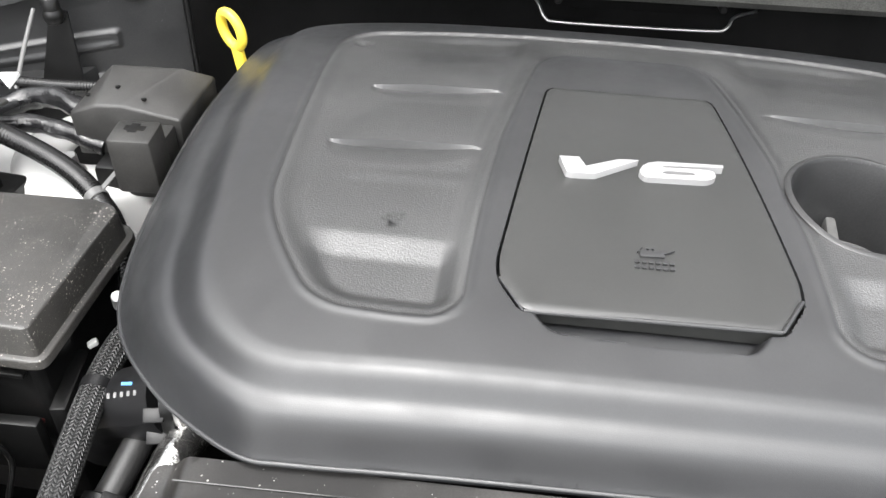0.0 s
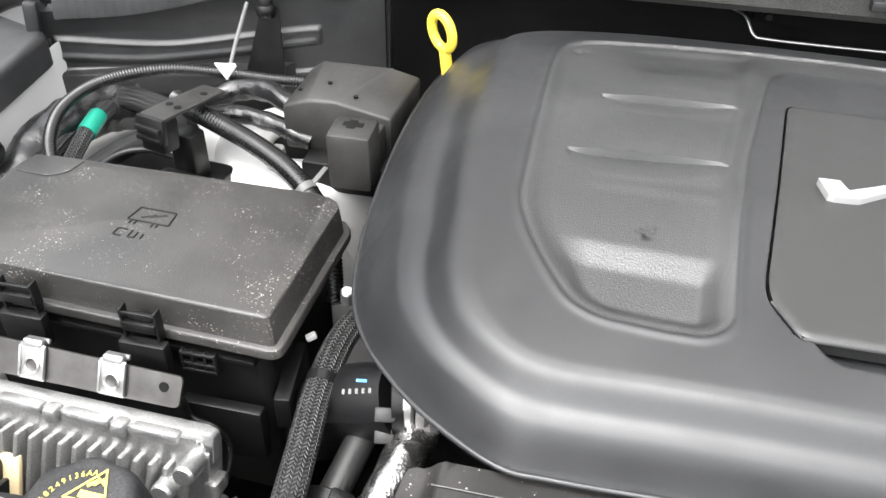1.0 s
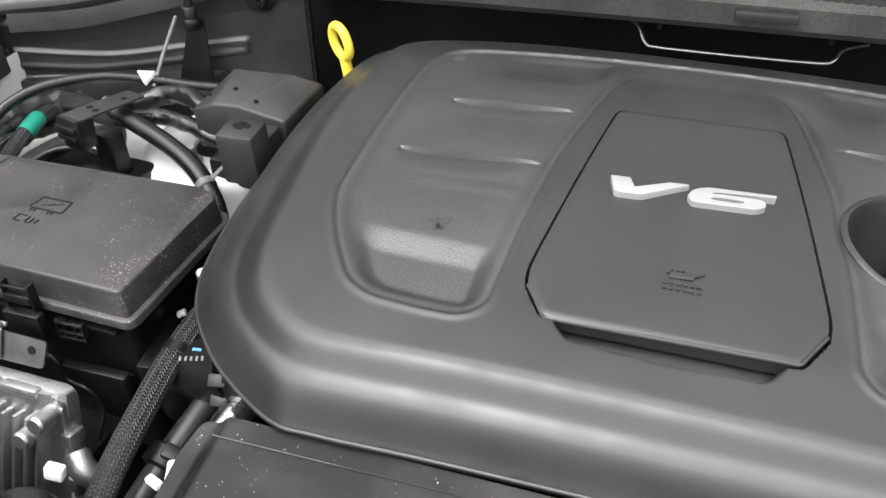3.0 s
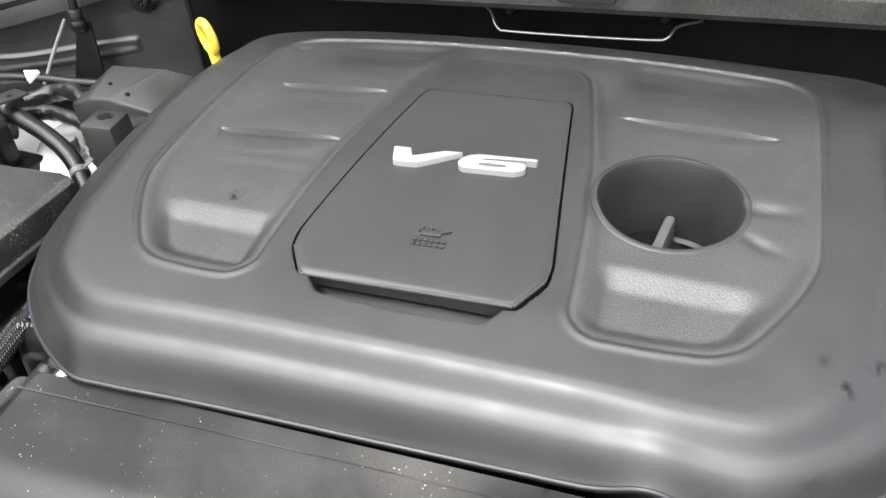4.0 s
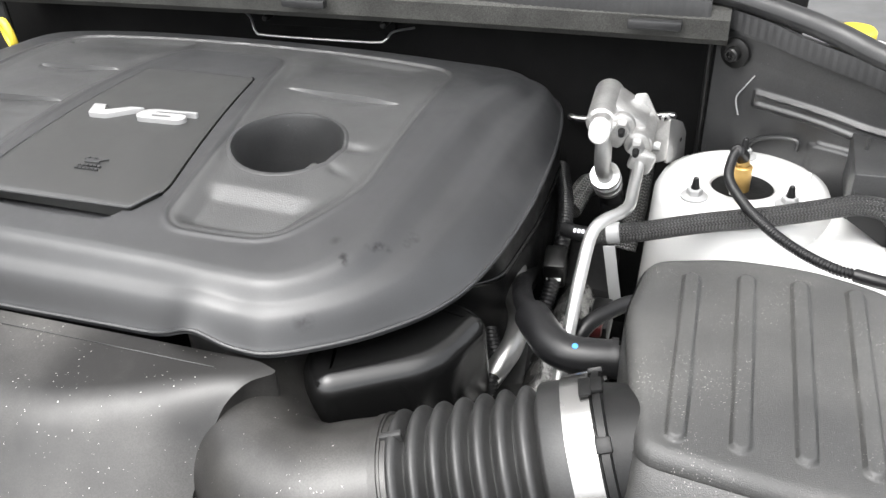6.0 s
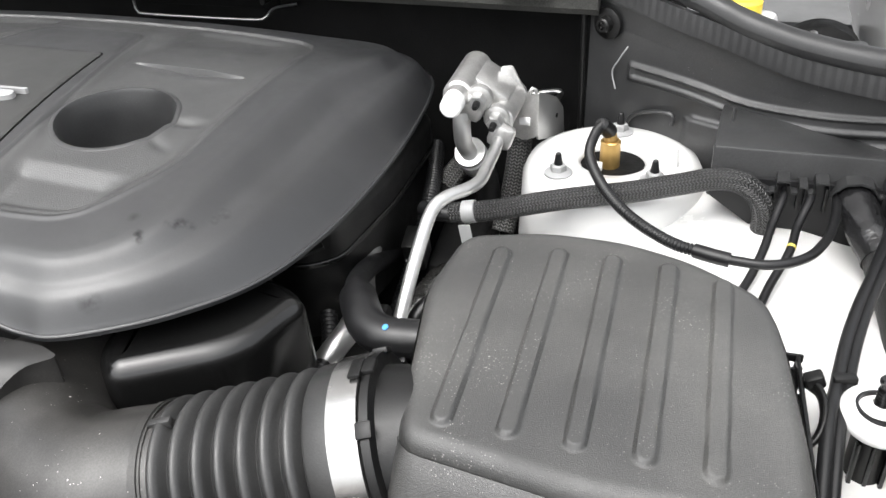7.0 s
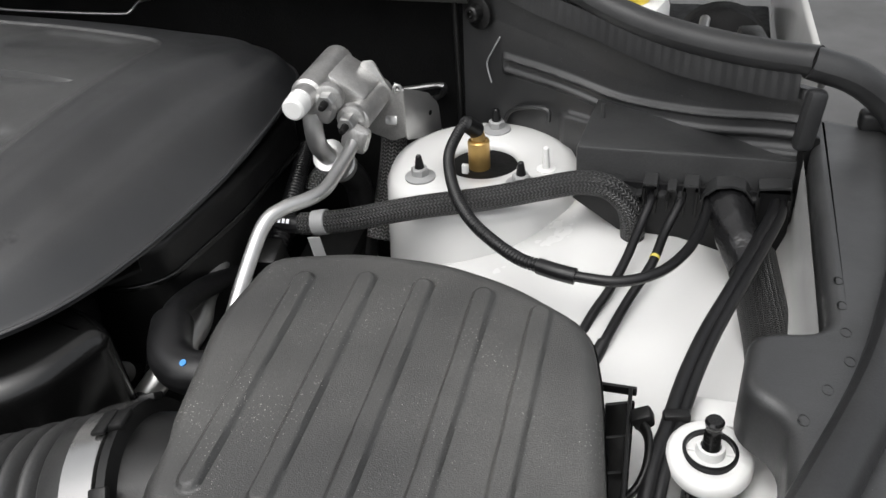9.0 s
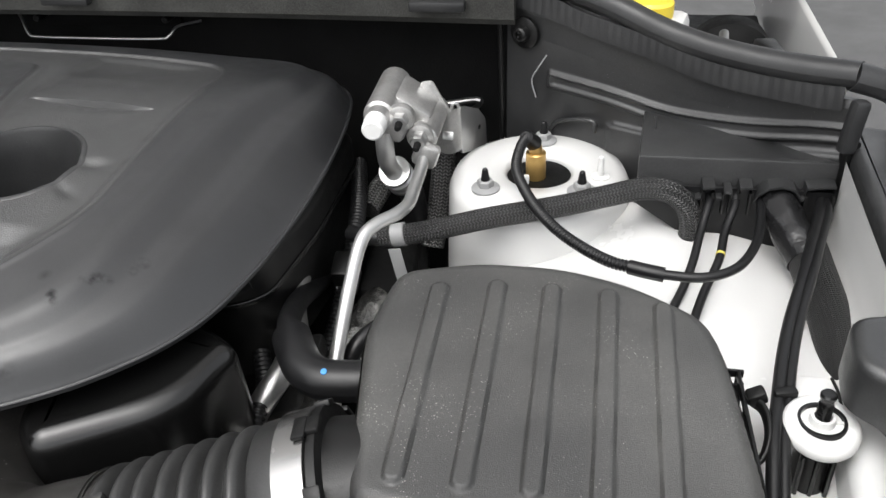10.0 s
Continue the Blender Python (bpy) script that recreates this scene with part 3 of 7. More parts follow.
RP_ST = soft_line([0.37, 0.54, 0.77, 0.967], [0.981, 0.983, 0.993, 1.011])


def relief_right(u, z):
    hi, lo, st = RP_HI(u), RP_LO(u), RP_ST(u)
    start = sstep((u - 0.146) / 0.010)
    band = sstep((z - lo + 0.0025) / 0.0050) * sstep((hi - z + 0.0025) / 0.0050) * start
    out = 0.0042 * band - 0.0026 * sstep((z - lo - 0.003) / 0.004) * sstep((hi - z - 0.0025) / 0.003) * sstep((u - 0.160) / 0.012)
    out = out + 0.0026 * ridge(z - st, 0.0020) * sstep((u - 0.36) / 0.02)
    out = out + 0.0045 * sstep((st - z) / 0.004) * sstep((u - 0.34) / 0.03)
    return out * (z > 0.7)


panel_r = side_panel("wall_side_panel_right", RP0, RP1, [1.084, 1.072, 1.054, 1.056], relief_right, "grey-black plastic side panel with a raised channel")

LP_HI = soft_line([0.2, 0.38, 0.63, 0.80, 0.96], [1.011, 1.007, 0.999, 1.004, 1.011])
LP_LO = soft_line([0.2, 0.45, 0.72, 0.96], [0.993, 0.984, 0.979, 0.987])


def relief_left(u, z):
    hi, lo = LP_HI(u), LP_LO(u)
    start = sstep((u - 0.19) / 0.012)
    band = sstep((z - lo + 0.003) / 0.007) * sstep((hi - z + 0.003) / 0.007) * start
    out = 0.0036 * band - 0.0014 * sstep((z - lo - 0.004) / 0.006) * sstep((hi - z - 0.002) / 0.004) * sstep((u - 0.2) / 0.02)
    out = out + 0.004 * sstep((0.972 - 0.006 * np.sin(u * 5) - z) / 0.004) * sstep((u - 0.12) / 0.05)
    return out * (z > 0.7)


panel_l = side_panel("wall_side_panel_left", LP0, LP1, [1.082, 1.066, 1.044, 1.044], relief_left, "grey-black plastic side panel with a raised channel")
# the thick seams at the panels' inner ends
for p0, p1, pan in ((RP0, RP1, panel_r), (LP0, LP1, panel_l)):
    tube("seam", [panel_point(p0, p1, -0.012, z, 0.002) for z in (0.9, 1.0, 1.07)], 0.003, BLACK, pan, n=8)

# panel screws
def panel_clip(p0, p1, u, z, pan):
    c = Vector(panel_point(p0, p1, u, z, 0.0))
    n_ = (Vector(panel_point(p0, p1, u, z, 0.01)) - c).normalized()
    bm = bmesh.new()
    m, _ = along(c, c + n_)
    lathe(bm, [(0.0165, 0.0), (0.0160, 0.003), (0.0125, 0.0045), (0.0085, 0.0045), (0.0075, 0.011), (0.0060, 0.0125), (0.0042, 0.0125), (0.0042, 0.009), (0.0, 0.009)], 24, m)
    clip = part("panel_clip", bm, BLACK, pan, "round black push clip")
    bm = bmesh.new()
    for a in (0, 120, 240):
        q = m @ pose(0.0028 * math.cos(radians(a)), 0.0028 * math.sin(radians(a)), 0.0105)
        bmesh.ops.create_icosphere(bm, subdivisions=1, radius=0.0016, matrix=q)
    part("clip_lobe", bm, BLACK, clip)


panel_clip(RP0, RP1, 0.073, 1.055, panel_r)
panel_clip(LP0, LP1, 0.135, 1.056, panel_l)
tube("scratch_line", [panel_point(RP0, RP1, u, z, 0.001) for u, z in ((0.147, 1.036), (0.118, 1.020), (0.097, 1.006), (0.112, 0.988))], 0.0008, STRAP, panel_r, "pale wax-like scratch", n=6)

# ledge and comb of cable clips below the panel
bm = bmesh.new()
prism(bm, [(0.785, 0.6085), (0.9485, 0.6085), (0.9525, 0.618), (0.790, 0.704)], 0.955, 1.0035, 0.0024)
part("ledge", bm, PANEL, panel_r, "black ledge with dust")
bm = bmesh.new()
prism(bm, [(0.7835, 0.604), (0.949, 0.604), (0.949, 0.609), (0.7835, 0.609)], 0.958, 0.9755, 0.0015)
part("ledge_lip", bm, PANEL, panel_r)
bm = bmesh.new()
prism(bm, [(0.786, -0.008), (0.806, -0.022), (0.830, -0.039), (0.846, -0.043), (0.885, -0.050), (0.948, -0.048), (0.948, 0.012), (0.784, 0.012)], 0.0, 0.004, 0.0, pose(0, 0.604, 0.968, 90, 0, 0))
part("rubber_flap", bm, RUBBER, panel_r, smooth=False)
tube("upright_rib", [(0.799, 0.662, z) for z in (1.000, 1.008, 1.016)], 0.0018, PANEL, panel_r, n=8)
tube("moulded_hook", [panel_point(RP0, RP1, u, z, 0.004) for u, z in ((0.08, 0.936), (0.15, 0.948), (0.175, 0.962), (0.20, 0.970), (0.26, 0.978), (0.318, 0.980), (0.320, 0.969))], 0.0022, PANEL, panel_r, n=8)
bm = bmesh.new()
prism(bm, [(-0.622, 0.640), (-0.40, 0.700), (-0.39, 0.735), (-0.63, 0.66)], 0.955, 0.976, 0.003)
part("ledge", bm, PANEL, panel_l, "black ledge below the panel")

# white inner wings: strut towers and apron sheets
def tower(cx, cy, zt_, r, name, label):
    bm = bmesh.new()
    prof = [(0.0312, zt_ - 0.007), (0.031, zt_ - 0.004), (0.035, zt_), (0.050, zt_ + 0.0015), (r - 0.016, zt_ + 0.001), (r - 0.005, zt_ - 0.004), (r, zt_ - 0.014), (r + 0.003, zt_ - 0.06), (r + 0.008, zt_ - 0.14), (r + 0.018, zt_ - 0.30)]
    n = 56
    rings = [[bm.verts.new((cx + q * math.cos(2 * math.pi * i / n), cy + q * math.sin(2 * math.pi * i / n), z)) for i in range(n)] for q, z in prof]
    for a, b in zip(rings, rings[1:]):
        for i in range(n):
            bm.faces.new((a[i], a[(i + 1) % n], b[(i + 1) % n], b[i]))
    ob = structure(name, bm, PAINT, label, "strut tower", angle=50)
    # bore walls are near-black: the shade inside is put into the colour
    part("tower_bore", lathe(bmesh.new(), [(0.0314, zt_ - 0.0065), (0.0308, zt_ - 0.008), (0.030, zt_ - 0.055), (0.0, zt_ - 0.055)], 24, pose(cx, cy, 0)), DARK, ob)
    return ob


tower_r = tower(0.694, 0.664, 0.953, 0.088, "strut_tower_right", "white painted strut tower with studs on top")
tower_l = tower(-0.350, 0.640, 0.940, 0.090, "strut_tower_left", "white painted strut tower below the wiring")


def apron(name, x_in, ends, side, label):
    """The painted sheet that falls from the tower to the wing and forward, with an upright outer wall."""
    bm = bmesh.new()
    ys = np.linspace(0.05, 0.66, 30)
    grid = []
    for y in ys:
        x1 = np.interp(y, [0.05, 0.33, 0.40, 0.65], ends)
        x0 = -0.50 + 0.26 * sstep((y - 0.44) / 0.06) if side > 1.5 else x_in
        row = []
        for k in range(34):
            u = k / 33
            x = x0 + (x1 - x0) * min(1.0, u / 0.93)
            z = np.interp(u, [0, 0.15, 0.50, 0.80, 0.90, 0.93, 1.0], [0.72, 0.885, 0.925, 0.918, 0.922, 0.945, 1.008])
            z += (0.012 * sstep((y - 0.36) / 0.2) - 0.03 * sstep((0.36 - y) / 0.2)) * np.interp(u, [0, 0.7, 0.9], [1, 1, 0])
            z += 0.003 * noise.noise(Vector((x * 14, y * 14, side))) * (u < 0.9)
            row.append(bm.verts.new((x, y, z)))
        grid.append(row)
    for a, b in zip(grid, grid[1:]):
        for i in range(33):
            bm.faces.new((a[i], a[i + 1], b[i + 1], b[i]))
    return structure(name, bm, PAINT, label, "inner wing", angle=60)


apron_r = apron("inner_wing_right", 0.622, [0.946, 0.946, 0.948, 0.951], 1.0, "white painted inner wing sheet")
apron_l = apron("inner_wing_left", -0.24, [-0.565, -0.565, -0.584, -0.606], 2.0, "white painted inner wing sheet")


# plastic shelves on top of the wings
def shelf(name, pts, z, drop_, label):
    out = rounded(pts, 0.014, 5)

    return structure(name, dome(bmesh.new(), out, z - drop_, z, 0.0075), SHELF, label, "wing cover", angle=60)


shelf_r = shelf("wing_cover_right", [(0.955, 0.655), (0.950, 0.395), (0.911, 0.388), (0.906, 0.343), (0.929, 0.325), (0.924, 0.270), (0.905, 0.10), (1.085, 0.10), (1.080, 0.45), (1.045, 0.61), (1.005, 0.640)], 1.020, 0.038, "grey-black plastic wing cover with small moulded marks")
shelf_l = shelf("wing_cover_left", [(-0.602, 0.640), (-0.760, 0.700), (-0.735, 0.60), (-0.640, 0.10), (-0.545, 0.10), (-0.525, 0.31), (-0.513, 0.358), (-0.541, 0.384), (-0.576, 0.394)][::-1], 1.025, 0.032, "grey-black plastic wing cover with a moulded sign")
# moulded marks
for i in range(6):
    y = 0.44 - i * 0.023
    bm = bmesh.new()
    c = (0.958 - (i > 3) * 0.012 * (i - 3), y, 1.0198)
    ring = [(0.0036, 0), (0.0036, 0.0005), (0.0031, 0.0005), (0.0031, 0)]
    lathe(bm, ring, 12, pose(*c) @ Matrix.Diagonal((0.8, 1.1, 1, 1)))
    part("moulded_mark", bm, PANEL, shelf_r)
sign = bmesh.new()
for a, b in (((-0.625, 0.455), (-0.615, 0.468)), ((-0.612, 0.470), (-0.606, 0.482)), ((-0.606, 0.482), (-0.614, 0.488)), ((-0.609, 0.476), (-0.600, 0.486)), ((-0.600, 0.486), (-0.606, 0.497)), ((-0.606, 0.497), (-0.594, 0.503)), ((-0.614, 0.488), (-0.610, 0.496))):
    rod(sign, (*a, 1.0252), (*b, 1.0252), 0.0014, n=6)
part("moulded_sign", sign, BLACK, shelf_l)

# white outer wings
for name, pts, zs, lab in (
    ("wing_left", [(-0.800, 1.05), (-0.758, 0.85), (-0.733, 0.70), (-0.690, 0.50), (-0.635, 0.25), (-0.60, 0.05)], -1, "white painted wing edge beyond the weatherstrip"),
    ("wing_right", [(0.940, 1.25), (0.946, 1.05), (0.952, 0.85), (0.955, 0.735)], 1, "white painted wing edge beyond the weatherstrip"),
):
    bm = bmesh.new()
    cols = []
    for x, y, _ in curve_points([(px, py, 0) for px, py in pts], 0.02)[0]:
        if zs > 0:
            sec = [(0.0115, 0.93), (0.0130, 1.018), (0.0142, 1.024), (0.0170, 1.026), (0.0185, 1.015), (0.020, 0.90), (0.021, 0.60)]
            cols.append([bm.verts.new((x + o, y, z)) for o, z in sec])
            continue
        sec = [(-0.012, 1.000), (0.0, 1.016), (0.012, 1.019), (0.015, 1.010), (0.020, 1.009), (0.023, 1.020), (0.046, 1.021), (0.056, 1.014), (0.062, 0.995), (0.070, 0.90), (0.075, 0.60)]
        cols.append([bm.verts.new((x + zs * o, y, z)) for o, z in sec])
    for a, b in zip(cols, cols[1:]):
        for k in range(len(a) - 1):
            bm.faces.new((a[k], a[k + 1], b[k + 1], b[k]))
    structure(name, bm, PAINT, lab, "wing", angle=45)

# weatherstrips
def strip_(name, pts, label, r=0.0115):
    ob = thing(name, label, "weatherstrip", pts[0], kind="structure")
    tube("bulb", pts, r, SEAL, ob, n=14, step=0.008)
    return ob


seal_c = strip_("trim_weatherstrip_rear", [(-0.615, 0.660, 1.056), (-0.54, 0.690, 1.060), (-0.45, 0.725, 1.074), (-0.30, 0.782, 1.100), (-0.10, 0.790, 1.112), (0.17, 0.795, 1.116), (0.45, 0.785, 1.112), (0.60, 0.784, 1.114), (0.66, 0.770, 1.111), (0.72, 0.742, 1.102), (0.762, 0.720, 1.093), (0.80, 0.700, 1.081), (0.846, 0.675, 1.0735), (0.90, 0.646, 1.0725), (0.950, 0.620, 1.0765)], "black rubber weatherstrip along the cowl")
strip_("trim_weatherstrip_right", [(0.945, 0.620, 1.076), (0.975, 0.622, 1.066), (0.998, 0.628, 1.048), (1.012, 0.620, 1.034), (1.012, 0.590, 1.032), (1.006, 0.51, 1.030), (0.990, 0.43, 1.030), (0.970, 0.355, 1.030), (0.940, 0.28, 1.030), (0.895, 0.18, 1.030), (0.85, 0.08, 1.03)], "black rubber weatherstrip on the wing cover", 0.0120)
strip_("trim_weatherstrip_left", [(-0.612, 0.660, 1.056), (-0.650, 0.674, 1.048), (-0.682, 0.672, 1.036), (-0.686, 0.62, 1.034), (-0.664, 0.50, 1.034), (-0.632, 0.40, 1.034), (-0.595, 0.28, 1.034), (-0.55, 0.12, 1.034)], "black rubber weatherstrip on the wing cover", 0.015)
clampr = thing("strip_clamp", "black moulded collar joining two rubber weatherstrips", "clamp", (1.012, 0.640, 1.025))
bm = bmesh.new()
rod(bm, (1.0125, 0.660, 1.037), (1.0130, 0.622, 1.035), 0.0165, 0.0160, 24, 0.004)
box(bm, (1.002, 0.640, 1.026), (0.030, 0.014, 0.016), 0.004)
part("collar", bm, SEAL, clampr, angle=50)
# ribbed skirt of the rear weatherstrip
for pts, nm in (([(0.64, 0.780, 1.092), (0.70, 0.746, 1.084), (0.725, 0.733, 1.077), (0.785, 0.701, 1.067), (0.846, 0.669, 1.0555), (0.915, 0.632, 1.0560), (0.940, 0.6185, 1.0585)], 1), ([(-0.30, 0.768, 1.088), (-0.46, 0.708, 1.056), (-0.53, 0.682, 1.044), (-0.60, 0.655, 1.042)], 2), ([(-0.30, 0.758, 1.101), (0.17, 0.772, 1.106), (0.64, 0.756, 1.100)], 3)):
    c, s = curve_points(pts, 0.0022)
    v, f = [], []
    for i, p in enumerate(c):
        o = 0.00045 if (i // 2) % 2 else 0.0
        v += [(p[0], p[1] - 0.002 - o, p[2] + 0.010), (p[0], p[1] - 0.0045 - o, p[2] + 0.001), (p[0], p[1] - 0.0055 - o, p[2] - 0.0095), (p[0], p[1] + 0.006, p[2] - 0.010), (p[0], p[1] + 0.006, p[2] + 0.010)]
    for i in range(len(c) - 1):
        for k in range(5):
            f.append((i * 5 + k, i * 5 + (k + 1) % 5, (i + 1) * 5 + (k + 1) % 5, (i + 1) * 5 + k))
    raw("ribbed_skirt", v, f, SEAL, seal_c, "finely ribbed rubber skirt", angle=25)
# end clamps of the strips
for c, pan in (((0.949, 0.603, 1.040), panel_r), ((-0.617, 0.640, 1.030), panel_l)):
    part("corner_post", B(c, (0.014, 0.012, 0.046), 0.004, (0, 6, 20)), SEAL, pan, "black moulded corner post")
    part("corner_post_foot", B((c[0] + 0.004, c[1] + 0.008, c[2] - 0.045), (0.012, 0.012, 0.06), 0.003, (0, 0, 20)), BLACK, pan)
# ---- engine cover ----
CX = 0.135
half = [(0.0, 0.262), (0.12, 0.262), (0.20, 0.2605), (0.234, 0.2635), (0.280, 0.290), (0.310, 0.316), (0.332, 0.342), (0.348, 0.373), (0.358, 0.410), (0.366, 0.46), (0.372, 0.54), (0.372, 0.62), (0.365, 0.69), (0.350, 0.735), (0.315, 0.765), (0.26, 0.784), (0.15, 0.797), (0.0, 0.801)]
COVER_OUT = smooth_outline([(CX + x, y) for x, y in half] + [(CX - x, y) for x, y in half[-2:0:-1]], 7)
rec = [(0.0, 0.714), (0.09, 0.712), (0.155, 0.706), (0.222, 0.694), (0.242, 0.680), (0.250, 0.655), (0.251, 0.60), (0.250, 0.50), (0.249, 0.425), (0.240, 0.398), (0.226, 0.371), (0.208, 0.344), (0.190, 0.334), (0.155, 0.331), (0.06, 0.331), (0.0, 0.331)]
RECESS = rounded([(CX - x, y) for x, y in rec] + [(CX + 0.001 + x * 1.006, y) for x, y in rec[-2:0:-1]], 0.012, 3)
isl = [(0.110, 0.315), (0.108, 0.37), (0.105, 0.42), (0.0965, 0.50), (0.080, 0.59), (0.0715, 0.635), (0.056, 0.660)]
ISLAND = rounded([(0.130 - x, y) for x, y in isl] + [(0.130 + x, y) for x, y in isl[::-1]], 0.012, 3)
PX = 0.131
pl = [(0.0745, 0.341), (0.0895, 0.365), (0.0905, 0.380), (0.064, 0.578), (0.060, 0.585)]
PLATE_OUT = rounded([(PX - x, y) for x, y in pl] + [(PX + x, y) for x, y in pl[::-1]], 0.006, 4)
GAP_OUT = rounded([(PX - x * 1.024, y + (y - 0.463) * 0.012) for x, y in pl] + [(PX + x * 1.024, y + (y - 0.463) * 0.012) for x, y in pl[::-1]], 0.006, 4)
POCKET = rounded([(PX - 0.073, 0.372), (PX - 0.071, 0.342), (PX - 0.058, 0.3265), (PX, 0.3235), (PX + 0.058, 0.3245), (PX + 0.071, 0.342), (PX + 0.073, 0.372)], 0.008, 4)
HX, HY, HR = 0.287, 0.472, 0.0515
HOLE = [(HX + HR * math.cos(2 * math.pi * i / 72), HY + HR * math.sin(2 * math.pi * i / 72)) for i in range(72)]


def cover_top(x, y):
    k = np.where(y < 0.56, 0.38, 0.60)
    return 1.060 - 0.02 * (x - CX) - k * (y - 0.56) ** 2 - 0.06 * (x - CX) ** 2


def plate_top(y):
    return float(cover_top(0.135, y)) + 0.0016


knots = np.linspace(0, 2.0, 600)
drop = np.interp(knots, [0, 0.04, 0.28, 0.40, 0.56, 0.72, 0.98, 1.10, 1.3, 2.0], [0, 0.06, 0.46, 0.60, 0.68, 0.73, 0.925, 0.975, 1.0, 1.0])
kern = np.exp(-np.linspace(-2, 2, 61) ** 2)
drop_s = np.convolve(np.pad(drop, 30, mode="edge"), kern / kern.sum(), mode="valid")


def soft_table(pairs, reach):
    """Heights in millimetres along y, with rounded bends."""
    ys = np.arange(0.28, 0.76, 0.0005)
    zs = np.interp(ys, [p[0] for p in pairs], [p[1] for p in pairs]) * 0.001
    k = np.exp(-np.linspace(-2, 2, 2 * int(reach / 0.0005) + 1) ** 2)
    return ys, np.convolve(np.pad(zs, len(k) // 2, mode="edge"), k / k.sum(), mode="valid")


TREND = soft_table([(0.345, -1.6), (0.41, -1.6), (0.46, -1.4), (0.50, -0.6), (0.60, 0.0), (0.70, 0.0)], 0.008)
LEFT = soft_table([(0.345, -1.6), (0.41, -1.6), (0.448, -1.7), (0.456, -0.9), (0.464, -0.9), (0.488, 1.6), (0.505, 2.2), (0.53, 1.2), (0.55, 0.8), (0.572, 2.6), (0.600, 3.0), (0.628, 1.6), (0.660, -2.8), (0.682, -3.8), (0.69, -3.4)], 0.004)
RIGHT = soft_table([(0.345, -1.6), (0.41, -1.6), (0.46, -1.2), (0.53, -0.4), (0.550, 0.4), (0.575, 2.6), (0.600, 3.0), (0.628, 1.6), (0.660, -2.8), (0.682, -3.8), (0.69, -3.4)], 0.004)
STEP = soft_table([(0.30, -6.4), (0.381, -6.4), (0.397, 0.0), (0.75, 0.0)], 0.005)

# distance from the rim, with its inner corners rounded off
gx0, gy0, gs = CX - 0.43, 0.20, 0.002
gxx, gyy = np.meshgrid(gx0 + gs * np.arange(431), gy0 + gs * np.arange(331))
far = poly_sdf(gxx, gyy, COVER_OUT)
k_ = np.exp(-np.linspace(-2, 2, 37) ** 2)
k_ /= k_.sum()
far_soft = np.apply_along_axis(lambda r: np.convolve(np.pad(r, 18, mode="edge"), k_, mode="valid"), 1, far)
far_soft = np.apply_along_axis(lambda r: np.convolve(np.pad(r, 18, mode="edge"), k_, mode="valid"), 0, far_soft)
far_w = sstep(far / 0.022)
far_mix = far * (1 - far_w) + far_soft * far_w


def rim_distance(x, y):
    i, j = np.clip((x - gx0) / gs, 0, 429), np.clip((y - gy0) / gs, 0, 329)
    i0, j0 = i.astype(int), j.astype(int)
    a, b = i - i0, j - j0
    return (far_mix[j0, i0] * (1 - a) + far_mix[j0, i0 + 1] * a) * (1 - b) + (far_mix[j0 + 1, i0] * (1 - a) + far_mix[j0 + 1, i0 + 1] * a) * b


def recess_distance(ro, ri):
    """Distance into the recess beside the centre island, with a rounded front corner."""
    r = 0.022
    return np.minimum(np.minimum(ro, -ri), r - np.hypot(np.maximum(r - ro, 0), np.maximum(r + ri, 0)))


